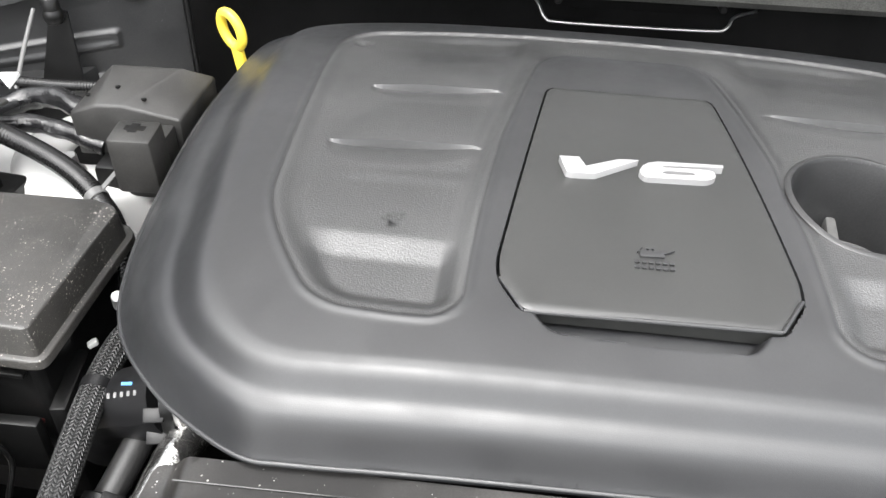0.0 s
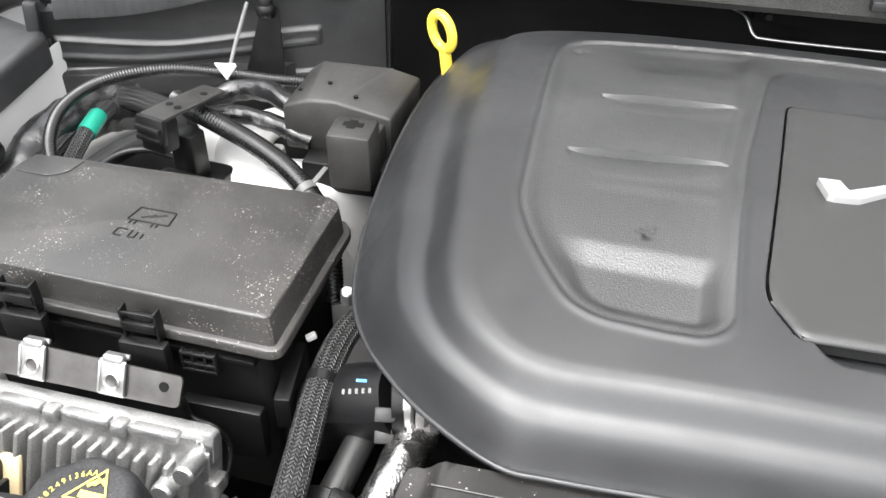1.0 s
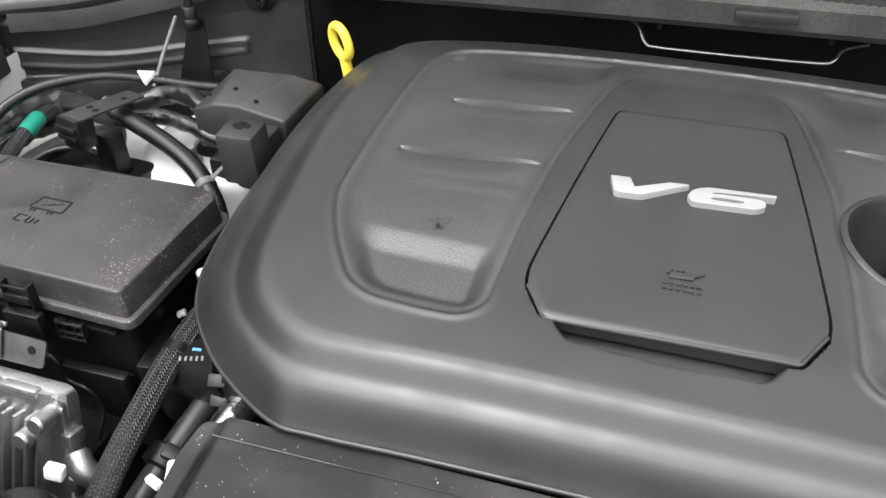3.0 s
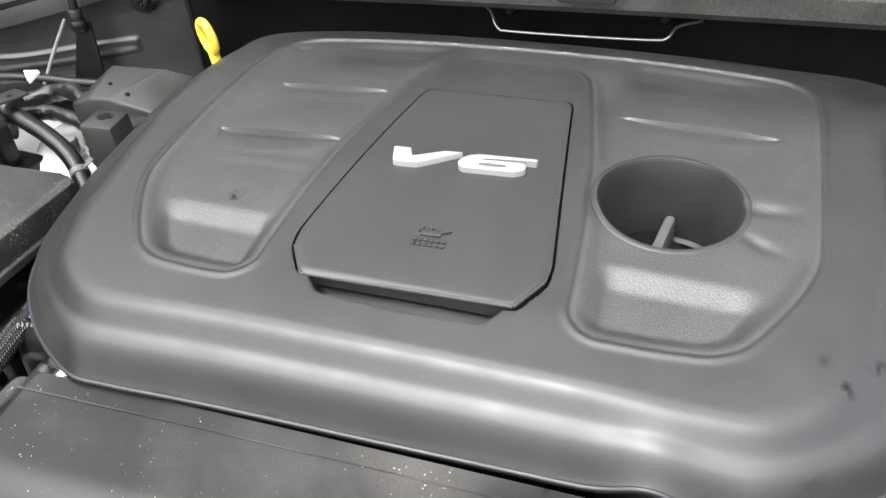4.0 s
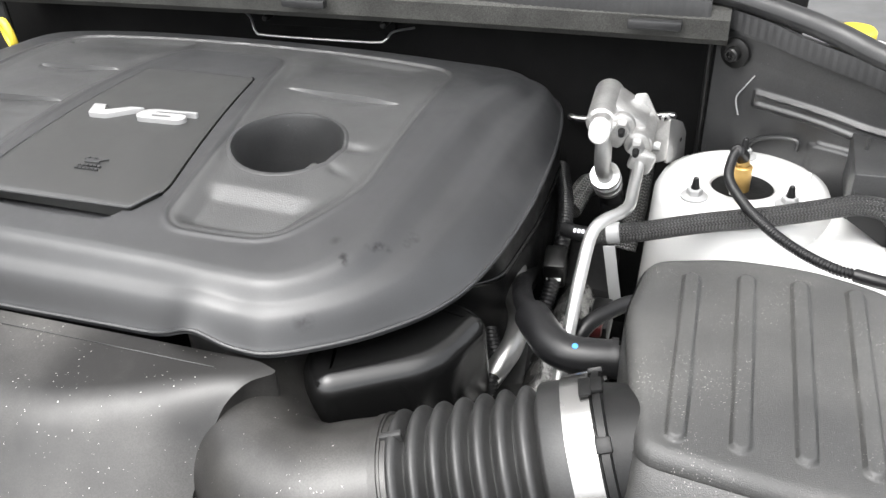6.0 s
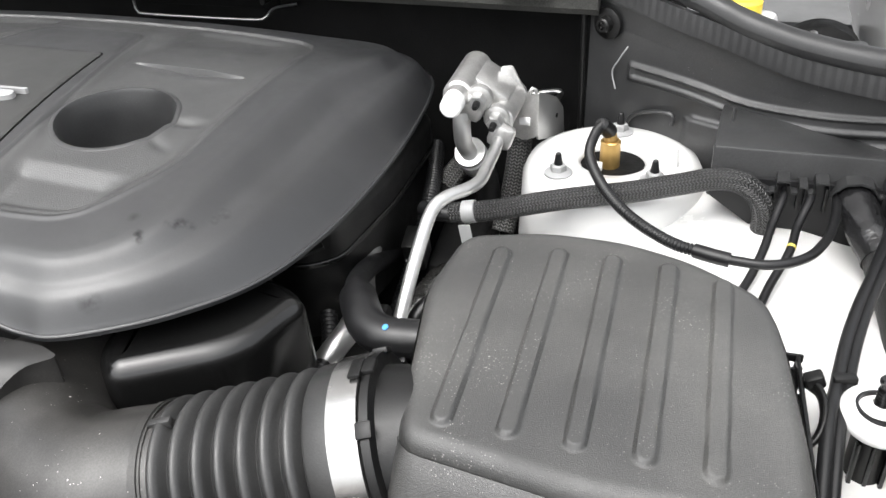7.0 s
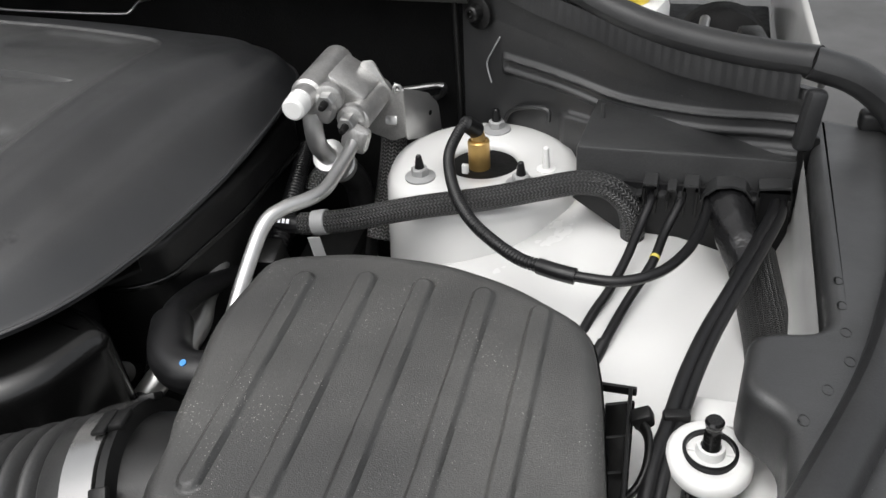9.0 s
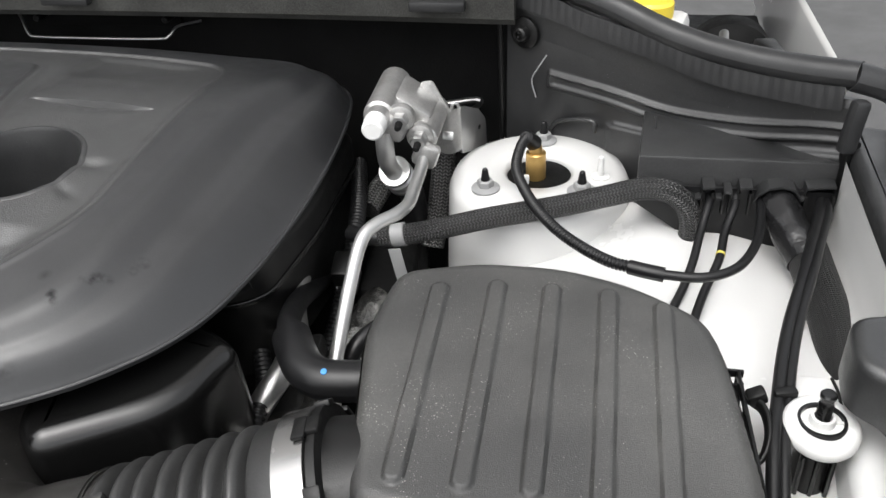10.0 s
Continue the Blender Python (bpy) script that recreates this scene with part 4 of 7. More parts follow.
def cover_height(x, y):
    d = rim_distance(x, y)
    side = sstep((np.abs(x - CX) / 0.376 - 0.45) / 0.45) * sstep((y - 0.29) / 0.13)
    rear = sstep((y - 0.62) / 0.12)
    corner = sstep((x - 0.30) / 0.14) * sstep((y - 0.56) / 0.16)
    de = np.maximum(d, 0) / (0.030 + 0.050 * side * (1 - 0.35 * rear) * (1 - 0.80 * corner) + 0.018 * rear * (1 - side))
    rim = 0.984 + 0.011 * np.exp(-(((x - 0.303) / 0.022) ** 2)) * (y < 0.34) + 0.010 * sstep((y - 0.45) / 0.3)
    z = rim + (cover_top(x, y) - rim) * np.interp(de, knots, drop_s)
    ro, ri = poly_sdf(x, y, RECESS), poly_sdf(x, y, ISLAND)
    din = recess_distance(ro, ri)
    deep = sstep((y - 0.62) / 0.06)
    mask = sstep(din / 0.013) * (1 - deep) + np.clip(din / 0.0035, 0, 1) * deep
    z -= 0.0033 * mask
    z += 0.0011 * np.exp(-(((din + 0.0025) / 0.0028) ** 2)) * (1 - deep) - 0.0008 * np.exp(-(((din - 0.001) / 0.0016) ** 2))
    inner = sstep((din - 0.006) / 0.014)
    # washboard of pillows and hollows, running out to both ends
    left = x < CX
    x0 = np.where(left, -0.094 + 0.10 * (y - 0.46), 0.222)
    x1 = np.where(left, 0.030 + 0.12 * (y - 0.49), 0.366)
    t0 = np.where(left, 0.055, 0.022)
    t1 = np.where(left, 0.016, 0.050)
    ends = sstep((x - x0) / t0) * sstep((x1 - x) / t1)
    trend = np.interp(y, *TREND)
    wave = np.where(left, np.interp(y, *LEFT), np.interp(y, *RIGHT))
    z += (trend + (wave - trend) * ends) * inner

    def pocket(xa, xb, ya, run, depth, blunt):
        """A lens-shaped hollow below a straight edge, deepest at the edge and running out towards the front."""
        t = np.clip((x - xa) / (xb - xa), 0, 1)
        bow = np.clip(np.sin(np.pi * t**blunt), 0, 1) ** 0.7
        s = np.clip((ya - y) / (run * (0.25 + 0.75 * bow)), 0, 1)
        return depth * bow * (1 - s) ** 1.6 * (y < ya)

    z -= pocket(-0.090, 0.024, 0.4930, 0.027, 0.0064, 0.75) + pocket(-0.072, 0.034, 0.5755, 0.022, 0.0062, 0.75) + pocket(0.232, 0.360, 0.5735, 0.024, 0.0066, 1.25)
    # the long bright step across the front of each recess
    sx0, sx1 = np.where(left, -0.092, 0.236), np.where(left, 0.030, 0.362)
    bow = 0.045 * (x - np.where(left, -0.03, 0.30)) * np.where(left, 1, 0.4)
    z += np.interp(y + bow, *STEP) * inner * sstep((x - sx0) / 0.03) * sstep((sx1 - x) / 0.03)
    z -= 0.0006 * np.exp(-(((x + 0.031) / 0.0065) ** 2 + ((y - 0.412) / 0.007) ** 2))
    z -= 0.003 * np.exp(-(((x + 0.096) / 0.006) ** 2 + ((y - 0.665) / 0.006) ** 2))
    # level seat round the filler hole
    seat = 1 - sstep((np.hypot(x - HX, y - HY) - HR) / 0.014)
    z = z * (1 - seat) + (cover_top(x, y) - 0.0042) * seat
    # moulding at the notch beside the filler hole
    z -= 0.0034 * np.exp(-(((x - 0.352) / 0.016) ** 2 + ((y - 0.478) / 0.007) ** 2))
    z -= 0.0026 * np.exp(-(((x - 0.349) / 0.012) ** 2 + ((y - 0.441 + 0.5 * (x - 0.349)) / 0.006) ** 2))
    # pocket before the plate, and the seat under it
    pk = sstep(poly_sdf(x, y, POCKET) / 0.008)
    z -= np.maximum(0.0125 * pk, 0.012 * (poly_sdf(x, y, GAP_OUT) > 0.0006) * (1 - pk))
    return z


cover = thing("engine_cover", "charcoal plastic engine cover with two grained recesses over the engine", "engine cover", (CX, 0.53, 0.985))
v, f, n_top = sheet(COVER_OUT, cover_height, 0.0014, snaps=(GAP_OUT, HOLE, ISLAND, RECESS), skip=lambda x, y: np.hypot(x - HX, y - HY) < HR, wall_depth=lambda x, y: np.where(np.hypot(x - HX, y - HY) < HR + 0.002, 0.002, 0.0045))
fc = v[f].mean(1)
inrec = (recess_distance(poly_sdf(fc[:, 0], fc[:, 1], RECESS), poly_sdf(fc[:, 0], fc[:, 1], ISLAND)) > 0.0).astype(int)
shell = raw("shell", v, f, [COVER, GRAIN], cover, "satin charcoal moulded shell", index=inrec, angle=38)
# engraved lines along the recess
def engraved(name, pts):
    p = np.array(pts)
    z = cover_height(p[:, 0], p[:, 1])
    tube(name, [(a, b, c - 0.0002) for (a, b), c in zip(pts, z)], 0.00042, BELLOW, shell, n=6, step=0.004)


def stretch(outline, keep):
    """The longest run of an outline's places for which keep holds."""
    pts = []
    for a, b in zip(outline, outline[1:] + outline[:1]):
        n_ = max(1, int(math.dist(a, b) / 0.006))
        pts += [(a[0] + (b[0] - a[0]) * i / n_, a[1] + (b[1] - a[1]) * i / n_) for i in range(n_)]
    runs, run = [], []
    for p in pts + pts:
        if keep(*p):
            run.append(p)
        else:
            runs.append(run)
            run = []
    return max(runs + [run], key=len)


for s_ in (-1, 1):
    engraved("engraved_line", stretch(RECESS, lambda x, y: s_ * (x - CX) > (0.17 if y > 0.5 else 0.15) and y < 0.688))
# rolled edge of the shell
edge = []
for x, y in COVER_OUT + COVER_OUT[:1]:
    edge.append((x, y, float(cover_height(np.array([x]), np.array([y]))[0]) - 0.0004))
tube("rolled_edge", edge, 0.0016, COVER, shell, n=8, step=0.004)
# filler well
hz = float(cover_height(np.array([HX - 0.03]), np.array([HY]))[0])
bm = bmesh.new()
rings = []
for r, dz in ((HR + 0.0045, 0.0002), (HR + 0.0025, 0.0016), (HR + 0.0003, 0.0014), (HR - 0.0012, -0.002), (HR - 0.003, -0.030), (HR - 0.005, -0.066), (HR - 0.009, -0.068)):
    ring = []
    for i in range(72):
        a = 2 * math.pi * i / 72
        x, y = HX + r * math.cos(a), HY + r * math.sin(a)
        base = float(cover_height(np.array([HX + (HR + 0.006) * math.cos(a)]), np.array([HY + (HR + 0.006) * math.sin(a)]))[0]) if dz > -0.01 else hz
        ring.append(bm.verts.new((x, y, base + dz)))
    rings.append(ring)
for a, b in zip(rings, rings[1:]):
    for i in range(72):
        bm.faces.new((a[i], b[i], b[(i + 1) % 72], a[(i + 1) % 72]))
part("filler_well", bm, PANEL, cover, "deep round well with grained wall", angle=60)

# V6 plate
v, f, _ = sheet(PLATE_OUT, lambda x, y: cover_top(x, y) + 0.0016 - 0.0010 * np.clip(1 - poly_sdf(x, y, PLATE_OUT) / 0.0016, 0, 1) ** 2, 0.0030, wall=0.009)
plate = raw("centre_plate", v, f, PLATE, cover, "smooth dark plate with a bevelled front edge", angle=38)
fr = [(PX - 0.0895, 0.3655), (PX - 0.0742, 0.3412), (PX + 0.0742, 0.3412), (PX + 0.0895, 0.3655)]
bm = bmesh.new()
for a, b in zip(fr, fr[1:]):
    rod(bm, (a[0], a[1], plate_top(a[1]) - 0.0013), (b[0], b[1], plate_top(b[1]) - 0.0012), 0.0014, n=8)
part("plate_lip", bm, COVER, plate)

# badge: a wide V and a wide 6
bpose = pose(0.0765, 0.4600, plate_top(0.460) + 0.0006, 4.0, 1.0, 2.8) @ Matrix.Diagonal((0.001, 0.001, 0.001, 1))
bm = bmesh.new()
prism(bm, [(0, 18.5), (4, 1.2), (8, 0), (20, 0), (24, 0.4), (55, 18.5), (41, 18.5), (17.5, 7.2), (14, 18.5)], 0.0, 5.8, 0.5, bpose, 2)
part("badge_letter", bm, CHROME, plate, "satin silver raised badge character", angle=25)
bm = bmesh.new()
bowl = rounded([(53.5, 6.5), (57, 0), (99, 0), (106, 4.5), (105, 11), (100, 12), (66, 12), (56, 11)], 3.5, 5)
eye = []
for x, y in bowl:
    a = math.atan2((y - 5.9) / 6, (x - 79.5) / 26)
    eye.append((80.5 + 11.0 * math.cos(a), 5.9 + 2.1 * math.sin(a)))
mid = [(0.06 * ex + 0.94 * x, 0.06 * ey + 0.94 * y) for (x, y), (ex, ey) in zip(bowl, eye)]
rings = [[bm.verts.new((x, y, z)) for x, y in loop] for loop, z in ((bowl, 0.0), (bowl, 5.3), (mid, 5.8), (eye, 5.8), (eye, 0.0))]
for a, b in zip(rings, rings[1:]):
    for i in range(len(a)):
        bm.faces.new((a[i], a[(i + 1) % len(a)], b[(i + 1) % len(a)], b[i]))
bmesh.ops.transform(bm, matrix=bpose, verts=bm.verts)
prism(bm, [(54.5, 8), (56.5, 12.5), (61, 16.2), (68, 18.5), (113, 18.5), (112, 14.9), (75, 13.9), (70.5, 12.4), (67, 10.6), (60, 8)], 0.0, 5.75, 0.5, bpose, 2)
part("badge_numeral", bm, CHROME, plate, "satin silver raised badge character", angle=25)
# embossed oil can sign
bm = bmesh.new()
def mark(x, y, w, h, turn=2):
    yy = 0.388 + y
    box(bm, (0.1350 + x, yy, plate_top(yy) + 0.0004), (w, h, 0.0020), 0.0003, (6.5, 0, turn))


mark(-0.001, 0.0045, 0.015, 0.0055)
mark(-0.0085, 0.0075, 0.006, 0.0012, 60)
mark(0.0095, 0.0070, 0.008, 0.0012, 30)
mark(-0.002, 0.0090, 0.005, 0.0012)
mark(-0.002, 0.0078, 0.0014, 0.003)
for k in range(6):
    mark(-0.0105 + k * 0.0042, -0.0025, 0.0030, 0.0022)
    mark(-0.0105 + k * 0.0042, -0.0070, 0.0030, 0.0022)
part("oil_sign", bm, COVER, plate, "small embossed oil can sign")

# oil filler cap deep in the well
capm = thing("oil_filler_cap", "black oil filler cap with a raised grip bar in the well", "oil cap", (HX, HY, hz - 0.085))
part("cap_body", lathe(bmesh.new(), [(0.0, -0.012), (0.040, -0.012), (0.042, 0.0), (0.040, 0.010), (0.034, 0.014), (0.0, 0.014)], 40, pose(HX, HY, hz - 0.085)), BLACK, capm)
part("grip_bar", B((HX - 0.005, HY + 0.014, hz - 0.060), (0.0085, 0.068, 0.028), 0.003, (0, 0, -8)), TIP, capm, "pale grey grip bar")
bm = bmesh.new()
for i in range(3):
    box(bm, (HX - 0.026 + i * 0.006, HY - 0.022 + 0.001 * i, hz - 0.0708), (0.004, 0.005, 0.0004), 0)
part("cap_print", bm, WPRINT, capm)

# dipstick
dip = thing("dipstick", "yellow plastic dipstick with a ring handle", "dipstick", (-0.221, 0.690, 0.93))
rc = Vector((-0.2245, 0.690, 1.045))
ring = []
for i in range(33):
    a = 2 * math.pi * i / 32
    u, w = 0.0125 * math.cos(a), 0.0165 * math.sin(a)
    ring.append((rc.x + 0.866 * u - 0.15 * w, rc.y - 0.5 * u, rc.z + w))
ring_pts = ring[24:] + ring[1:25] + ring[25:27]
tube("handle_ring", ring_pts, 0.0048, YELLOW, dip, n=12)
tube("stem", [(-0.222, 0.690, 1.030), (-0.2195, 0.690, 1.010), (-0.2135, 0.690, 0.97), (-0.208, 0.690, 0.92)], 0.0058, YELLOW, dip, n=10)
tube("guide_tube", [(-0.215, 0.690, 0.93), (-0.20, 0.67, 0.80), (-0.19, 0.64, 0.66)], 0.007, BLACK, dip, n=10)

# the engine block in the dark below the cover
block = thing("engine_block", "dark engine block hidden below the cover", "engine", (CX, 0.52, 0.62))
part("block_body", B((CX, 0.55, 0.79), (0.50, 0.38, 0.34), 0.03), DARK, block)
for x in (-0.06, 0.33):
    part("cylinder_head", B((x, 0.55, 0.92), (0.20, 0.40, 0.09), 0.02, (0, 20 if x > 0.1 else -20, 0)), BLACK, block, "black ribbed head cover")
# ---- the side with the fuse box ----
fuse = thing("fuse_box", "dusty black plastic fuse box with a latched lid", "fuse box", (-0.392, 0.415, 0.86))
LZ = 0.990
lid_pts = [(-0.2585, 0.3385), (-0.2535, 0.476), (-0.270, 0.486), (-0.523, 0.487), (-0.530, 0.470), (-0.529, 0.362), (-0.520, 0.352)]
bm = bmesh.new()
prism(bm, rounded(lid_pts, 0.005, 3), LZ - 0.026, LZ, 0.0022, seg=2, taper=0.015)
lid = part("lid", bm, LIDP, fuse, "dusty matt black lid", angle=40)
bm = bmesh.new()
prism(bm, rounded([(x + (-0.005 if x < -0.39 else 0.005), y + (0.005 if y > 0.41 else -0.005)) for x, y in lid_pts], 0.010, 3), LZ - 0.032, LZ - 0.0245, 0.002)
part("lid_flange", bm, LIDP, lid)
# stepped rear corner of the lid
bm = bmesh.new()
prism(bm, rounded([(-0.5225, 0.4835), (-0.526, 0.458), (-0.496, 0.456), (-0.482, 0.466), (-0.478, 0.4845)][::-1], 0.002, 2), LZ - 0.004, LZ + 0.0012, 0.0008)
part("lid_corner", bm, LIDP, lid)
# sign pressed into the lid
sg = bmesh.new()
sm = pose(-0.386, 0.424, LZ + 0.0001, 0, 0, -3)
for a, b in (((-0.016, 0.010), (0.014, 0.010)), ((0.014, 0.010), (0.016, -0.006)), ((0.016, -0.006), (-0.018, -0.006)), ((-0.018, -0.006), (-0.016, 0.010)), ((-0.009, -0.002), (0.001, 0.004)), ((0.001, 0.004), (-0.003, 0.000)), ((-0.003, 0.0), (0.009, 0.006)), ((-0.010, -0.006), (-0.010, -0.011)), ((-0.014, -0.006), (-0.014, -0.011)), ((0.008, -0.006), (0.008, -0.011)), ((0.004, -0.006), (0.004, -0.011)), ((-0.018, -0.018), (-0.018, -0.026)), ((-0.018, -0.018), (-0.010, -0.018)), ((-0.018, -0.026), (-0.011, -0.026)), ((-0.006, -0.018), (-0.006, -0.026)), ((-0.006, -0.026), (-0.001, -0.026)), ((-0.001, -0.019), (-0.001, -0.026)), ((0.004, -0.020), (0.004, -0.026))):
    rod(sg, sm @ Vector((*a, 0)), sm @ Vector((*b, 0)), 0.0008, n=6)
part("pressed_sign", sg, BLACK, lid)
# body below
bm = bmesh.new()
prism(bm, rounded([(-0.268, 0.345), (-0.268, 0.478), (-0.522, 0.480), (-0.522, 0.360)], 0.010, 3), 0.80, LZ - 0.031, 0.003)
body = part("box_body", bm, BLACK, fuse)
part("body_rib", B((-0.395, 0.347, 0.945), (0.24, 0.006, 0.004), 0.001, (0, 0, -3)), BLACK, body)


def latch(x, y, parent):
    bm = bmesh.new()
    for sx in (-0.0125, 0.0125):
        box(bm, (x + sx, y - 0.004, LZ - 0.017), (0.0020, 0.008, 0.026), 0.0006)
    box(bm, (x, y - 0.007, LZ - 0.007), (0.0265, 0.0022, 0.0026), 0.0006)
    box(bm, (x, y - 0.006, LZ - 0.018), (0.0240, 0.0060, 0.0080), 0.001)
    box(bm, (x, y - 0.003, LZ - 0.012), (0.0180, 0.0050, 0.0040), 0.0008)
    ob = part("latch", bm, BLACK, parent, "black snap latch")
    bm = bmesh.new()
    box(bm, (x + 0.001, y - 0.009, LZ - 0.042), (0.034, 0.009, 0.026), 0.0015)
    part("latch_keeper", bm, BLACK, ob)


latch(-0.350, 0.337, fuse)
latch(-0.446, 0.344, fuse)


def loop_clip(x, y, z, parent):
    clip = part("loop_clip", B((x, y, z + 0.006), (0.026, 0.004, 0.0028), 0.0008), BLACK, parent, "small open black clip")
    for dz in (-0.009, -0.003):
        part("clip_bar", B((x, y, z + dz), (0.026, 0.004, 0.0028), 0.0008), BLACK, clip)
    for dx in (-0.012, -0.004, 0.005, 0.012):
        part("clip_bar", B((x + dx, y + 0.001, z - 0.001), (0.0024, 0.005, 0.018), 0.0006), BLACK, clip)


for x, y, z in ((-0.314, 0.334, 0.945), (-0.492, 0.342, 0.949)):
    loop_clip(x, y, z, fuse)
part("red_tab", B((-0.284, 0.336, 0.900), (0.022, 0.008, 0.004), 0.001), RED, fuse, "dark red plastic tab")
bm = bmesh.new()
box(bm, (-0.262, 0.365, 0.903), (0.012, 0.060, 0.030), 0.002, (0, 0, 8))
box(bm, (-0.300, 0.330, 0.885), (0.060, 0.010, 0.050), 0.002)
part("carrier_bracket", bm, BLACK, fuse)
tube("carrier_edge", [(-0.345, 0.322, 0.925), (-0.325, 0.318, 0.926), (-0.318, 0.317, 0.905), (-0.300, 0.316, 0.900), (-0.292, 0.316, 0.880), (-0.292, 0.300, 0.86)], 0.0022, BLACK, fuse, n=8)
part("white_tab", B((-0.256, 0.394, 0.925), (0.008, 0.006, 0.004), 0.001, (0, -20, 30)), WHITEP, fuse, "small white clip tab")

# steel strip with two spring nuts
strip = thing("mounting_strip", "plain steel mounting strip with two clip nuts", "bracket", (-0.383, 0.300, 0.93))
sm_ = pose(-0.383, 0.302, 0.952, 62, 0, -1.0)
bm = bmesh.new()
prism(bm, rounded([(-0.075, -0.013), (0.073, -0.013), (0.075, 0.009), (-0.073, 0.012)], 0.004, 3), -0.001, 0.001, 0.0, sm_)
part("strip_plate", bm, DULLSTEEL, strip, smooth=False)
for x in (-0.065, 0.062):
    part("strip_hole", lathe(bmesh.new(), [(0.0034, 0.0), (0.0034, 0.0006), (0.0, 0.0006)], 16, sm_ @ pose(x, 0.0, 0.001)), DARK, strip)
for x in (-0.033, 0.026):
    bm = bmesh.new()
    box(bm, (0, -0.001, 0.0030), (0.019, 0.025, 0.0016), 0.0008)
    box(bm, (0, 0.0120, 0.0015), (0.015, 0.006, 0.0075), 0.0022, seg=3)
    box(bm, (0, 0.0125, -0.0030), (0.017, 0.0040, 0.0030), 0.001)
    for s_ in (-1, 1):
        box(bm, (s_ * 0.0088, -0.001, 0.0040), (0.0016, 0.022, 0.0024), 0.0006)
    bmesh.ops.transform(bm, matrix=sm_ @ pose(x, 0.001, 0), verts=bm.verts)
    nut = part("clip_nut", bm, ALU, strip, "bright folded clip nut")
    bm = bmesh.new()
    lathe(bm, [(0.0064, 0.0), (0.0062, 0.0012), (0.0050, 0.0016), (0.0042, 0.0008), (0.0040, 0.0)], 24, sm_ @ pose(x, -0.002, 0.0036))
    part("nut_ring", bm, ALU, nut)
    part("nut_thread", lathe(bmesh.new(), [(0.0040, 0.0), (0.0040, 0.0008), (0.0030, 0.0005), (0.0, 0.0005)], 16, sm_ @ pose(x, -0.002, 0.0036)), DULLSTEEL, nut)

# engine control unit: cast, finned
ecu = thing("control_unit", "cast aluminium control unit with cooling fins", "control unit", (-0.382, 0.262, 0.84))
em = pose(-0.392, 0.276, 0.937, 76, 0, -1.5)  # local x along the top edge, y up the face, z out
bm = bmesh.new()
prism(bm, rounded([(-0.112, -0.125), (0.110, -0.125), (0.112, -0.004), (0.106, 0.002), (-0.106, 0.002), (-0.112, -0.004)], 0.006, 3), -0.018, 0.0, 0.003, em)
ebody = part("housing", bm, CASTB, ecu)
bm = bmesh.new()
prism(bm, rounded([(-0.114, -0.02), (0.113, -0.02), (0.113, 0.004), (-0.113, 0.004)], 0.004, 3), -0.014, -0.005, 0.0015, em)
part("flange", bm, CASTB, ebody)
for i in range(18):
    x = -0.092 + i * 0.0108
    bm = bmesh.new()
    box(bm, (x, -0.066, 0.005), (0.0040, 0.100, 0.018), 0.0018, (-4, 0, -7))
    bmesh.ops.transform(bm, matrix=em, verts=bm.verts)
    part("fin", bm, CASTB, ebody)
for i in range(4):
    x = -0.072 + i * 0.049
    bm = bmesh.new()
    box(bm, (x, 0.000, -0.002), (0.034, 0.008, 0.010), 0.0025)
    bmesh.ops.transform(bm, matrix=em, verts=bm.verts)
    part("top_lug", bm, CASTB, ebody)
    if i < 3:
        bm = bmesh.new()
        box(bm, (x + 0.0245, -0.001, -0.0005), (0.010, 0.011, 0.012), 0.0025)
        bmesh.ops.transform(bm, matrix=em, verts=bm.verts)
        part("top_lug", bm, CASTB, ebody)
for x, y in ((-0.110, -0.008), (0.104, -0.012), (-0.070, -0.028), (0.088, -0.030)):
    bm = bmesh.new()
    lathe(bm, [(0.0075, -0.004), (0.0075, 0.018), (0.006, 0.020), (0.0, 0.020)], 16, em @ pose(x, y, 0))
    part("boss", bm, CASTB, ebody)
for i in range(4):
    bm = bmesh.new()
    box(bm, (0.113, -0.035 - i * 0.020, -0.006), (0.010, 0.013, 0.018), 0.003)
    bmesh.ops.transform(bm, matrix=em, verts=bm.verts)
    part("side_lug", bm, CASTB, ebody)
tube("foot", [(-0.272, 0.262, 0.895), (-0.262, 0.255, 0.885), (-0.250, 0.262, 0.87)], 0.010, CASTB, ebody, n=10)

plug = thing("wiring_plug", "black connector with a cream seal on the control unit", "connector", (-0.435, 0.232, 0.87))
part("seal_frame", B((-0.437, 0.251, 0.888), (0.050, 0.005, 0.040), 0.004, (-24, 0, 0)), CREAM, plug, "cream rubber seal")
part("plug_body", B((-0.450, 0.232, 0.892), (0.052, 0.040, 0.042), 0.004, (-24, 0, 0)), BLACK, plug)
part("plug_lever", B((-0.412, 0.218, 0.897), (0.005, 0.040, 0.034), 0.002, (-24, 0, 0)), BLACK, plug)

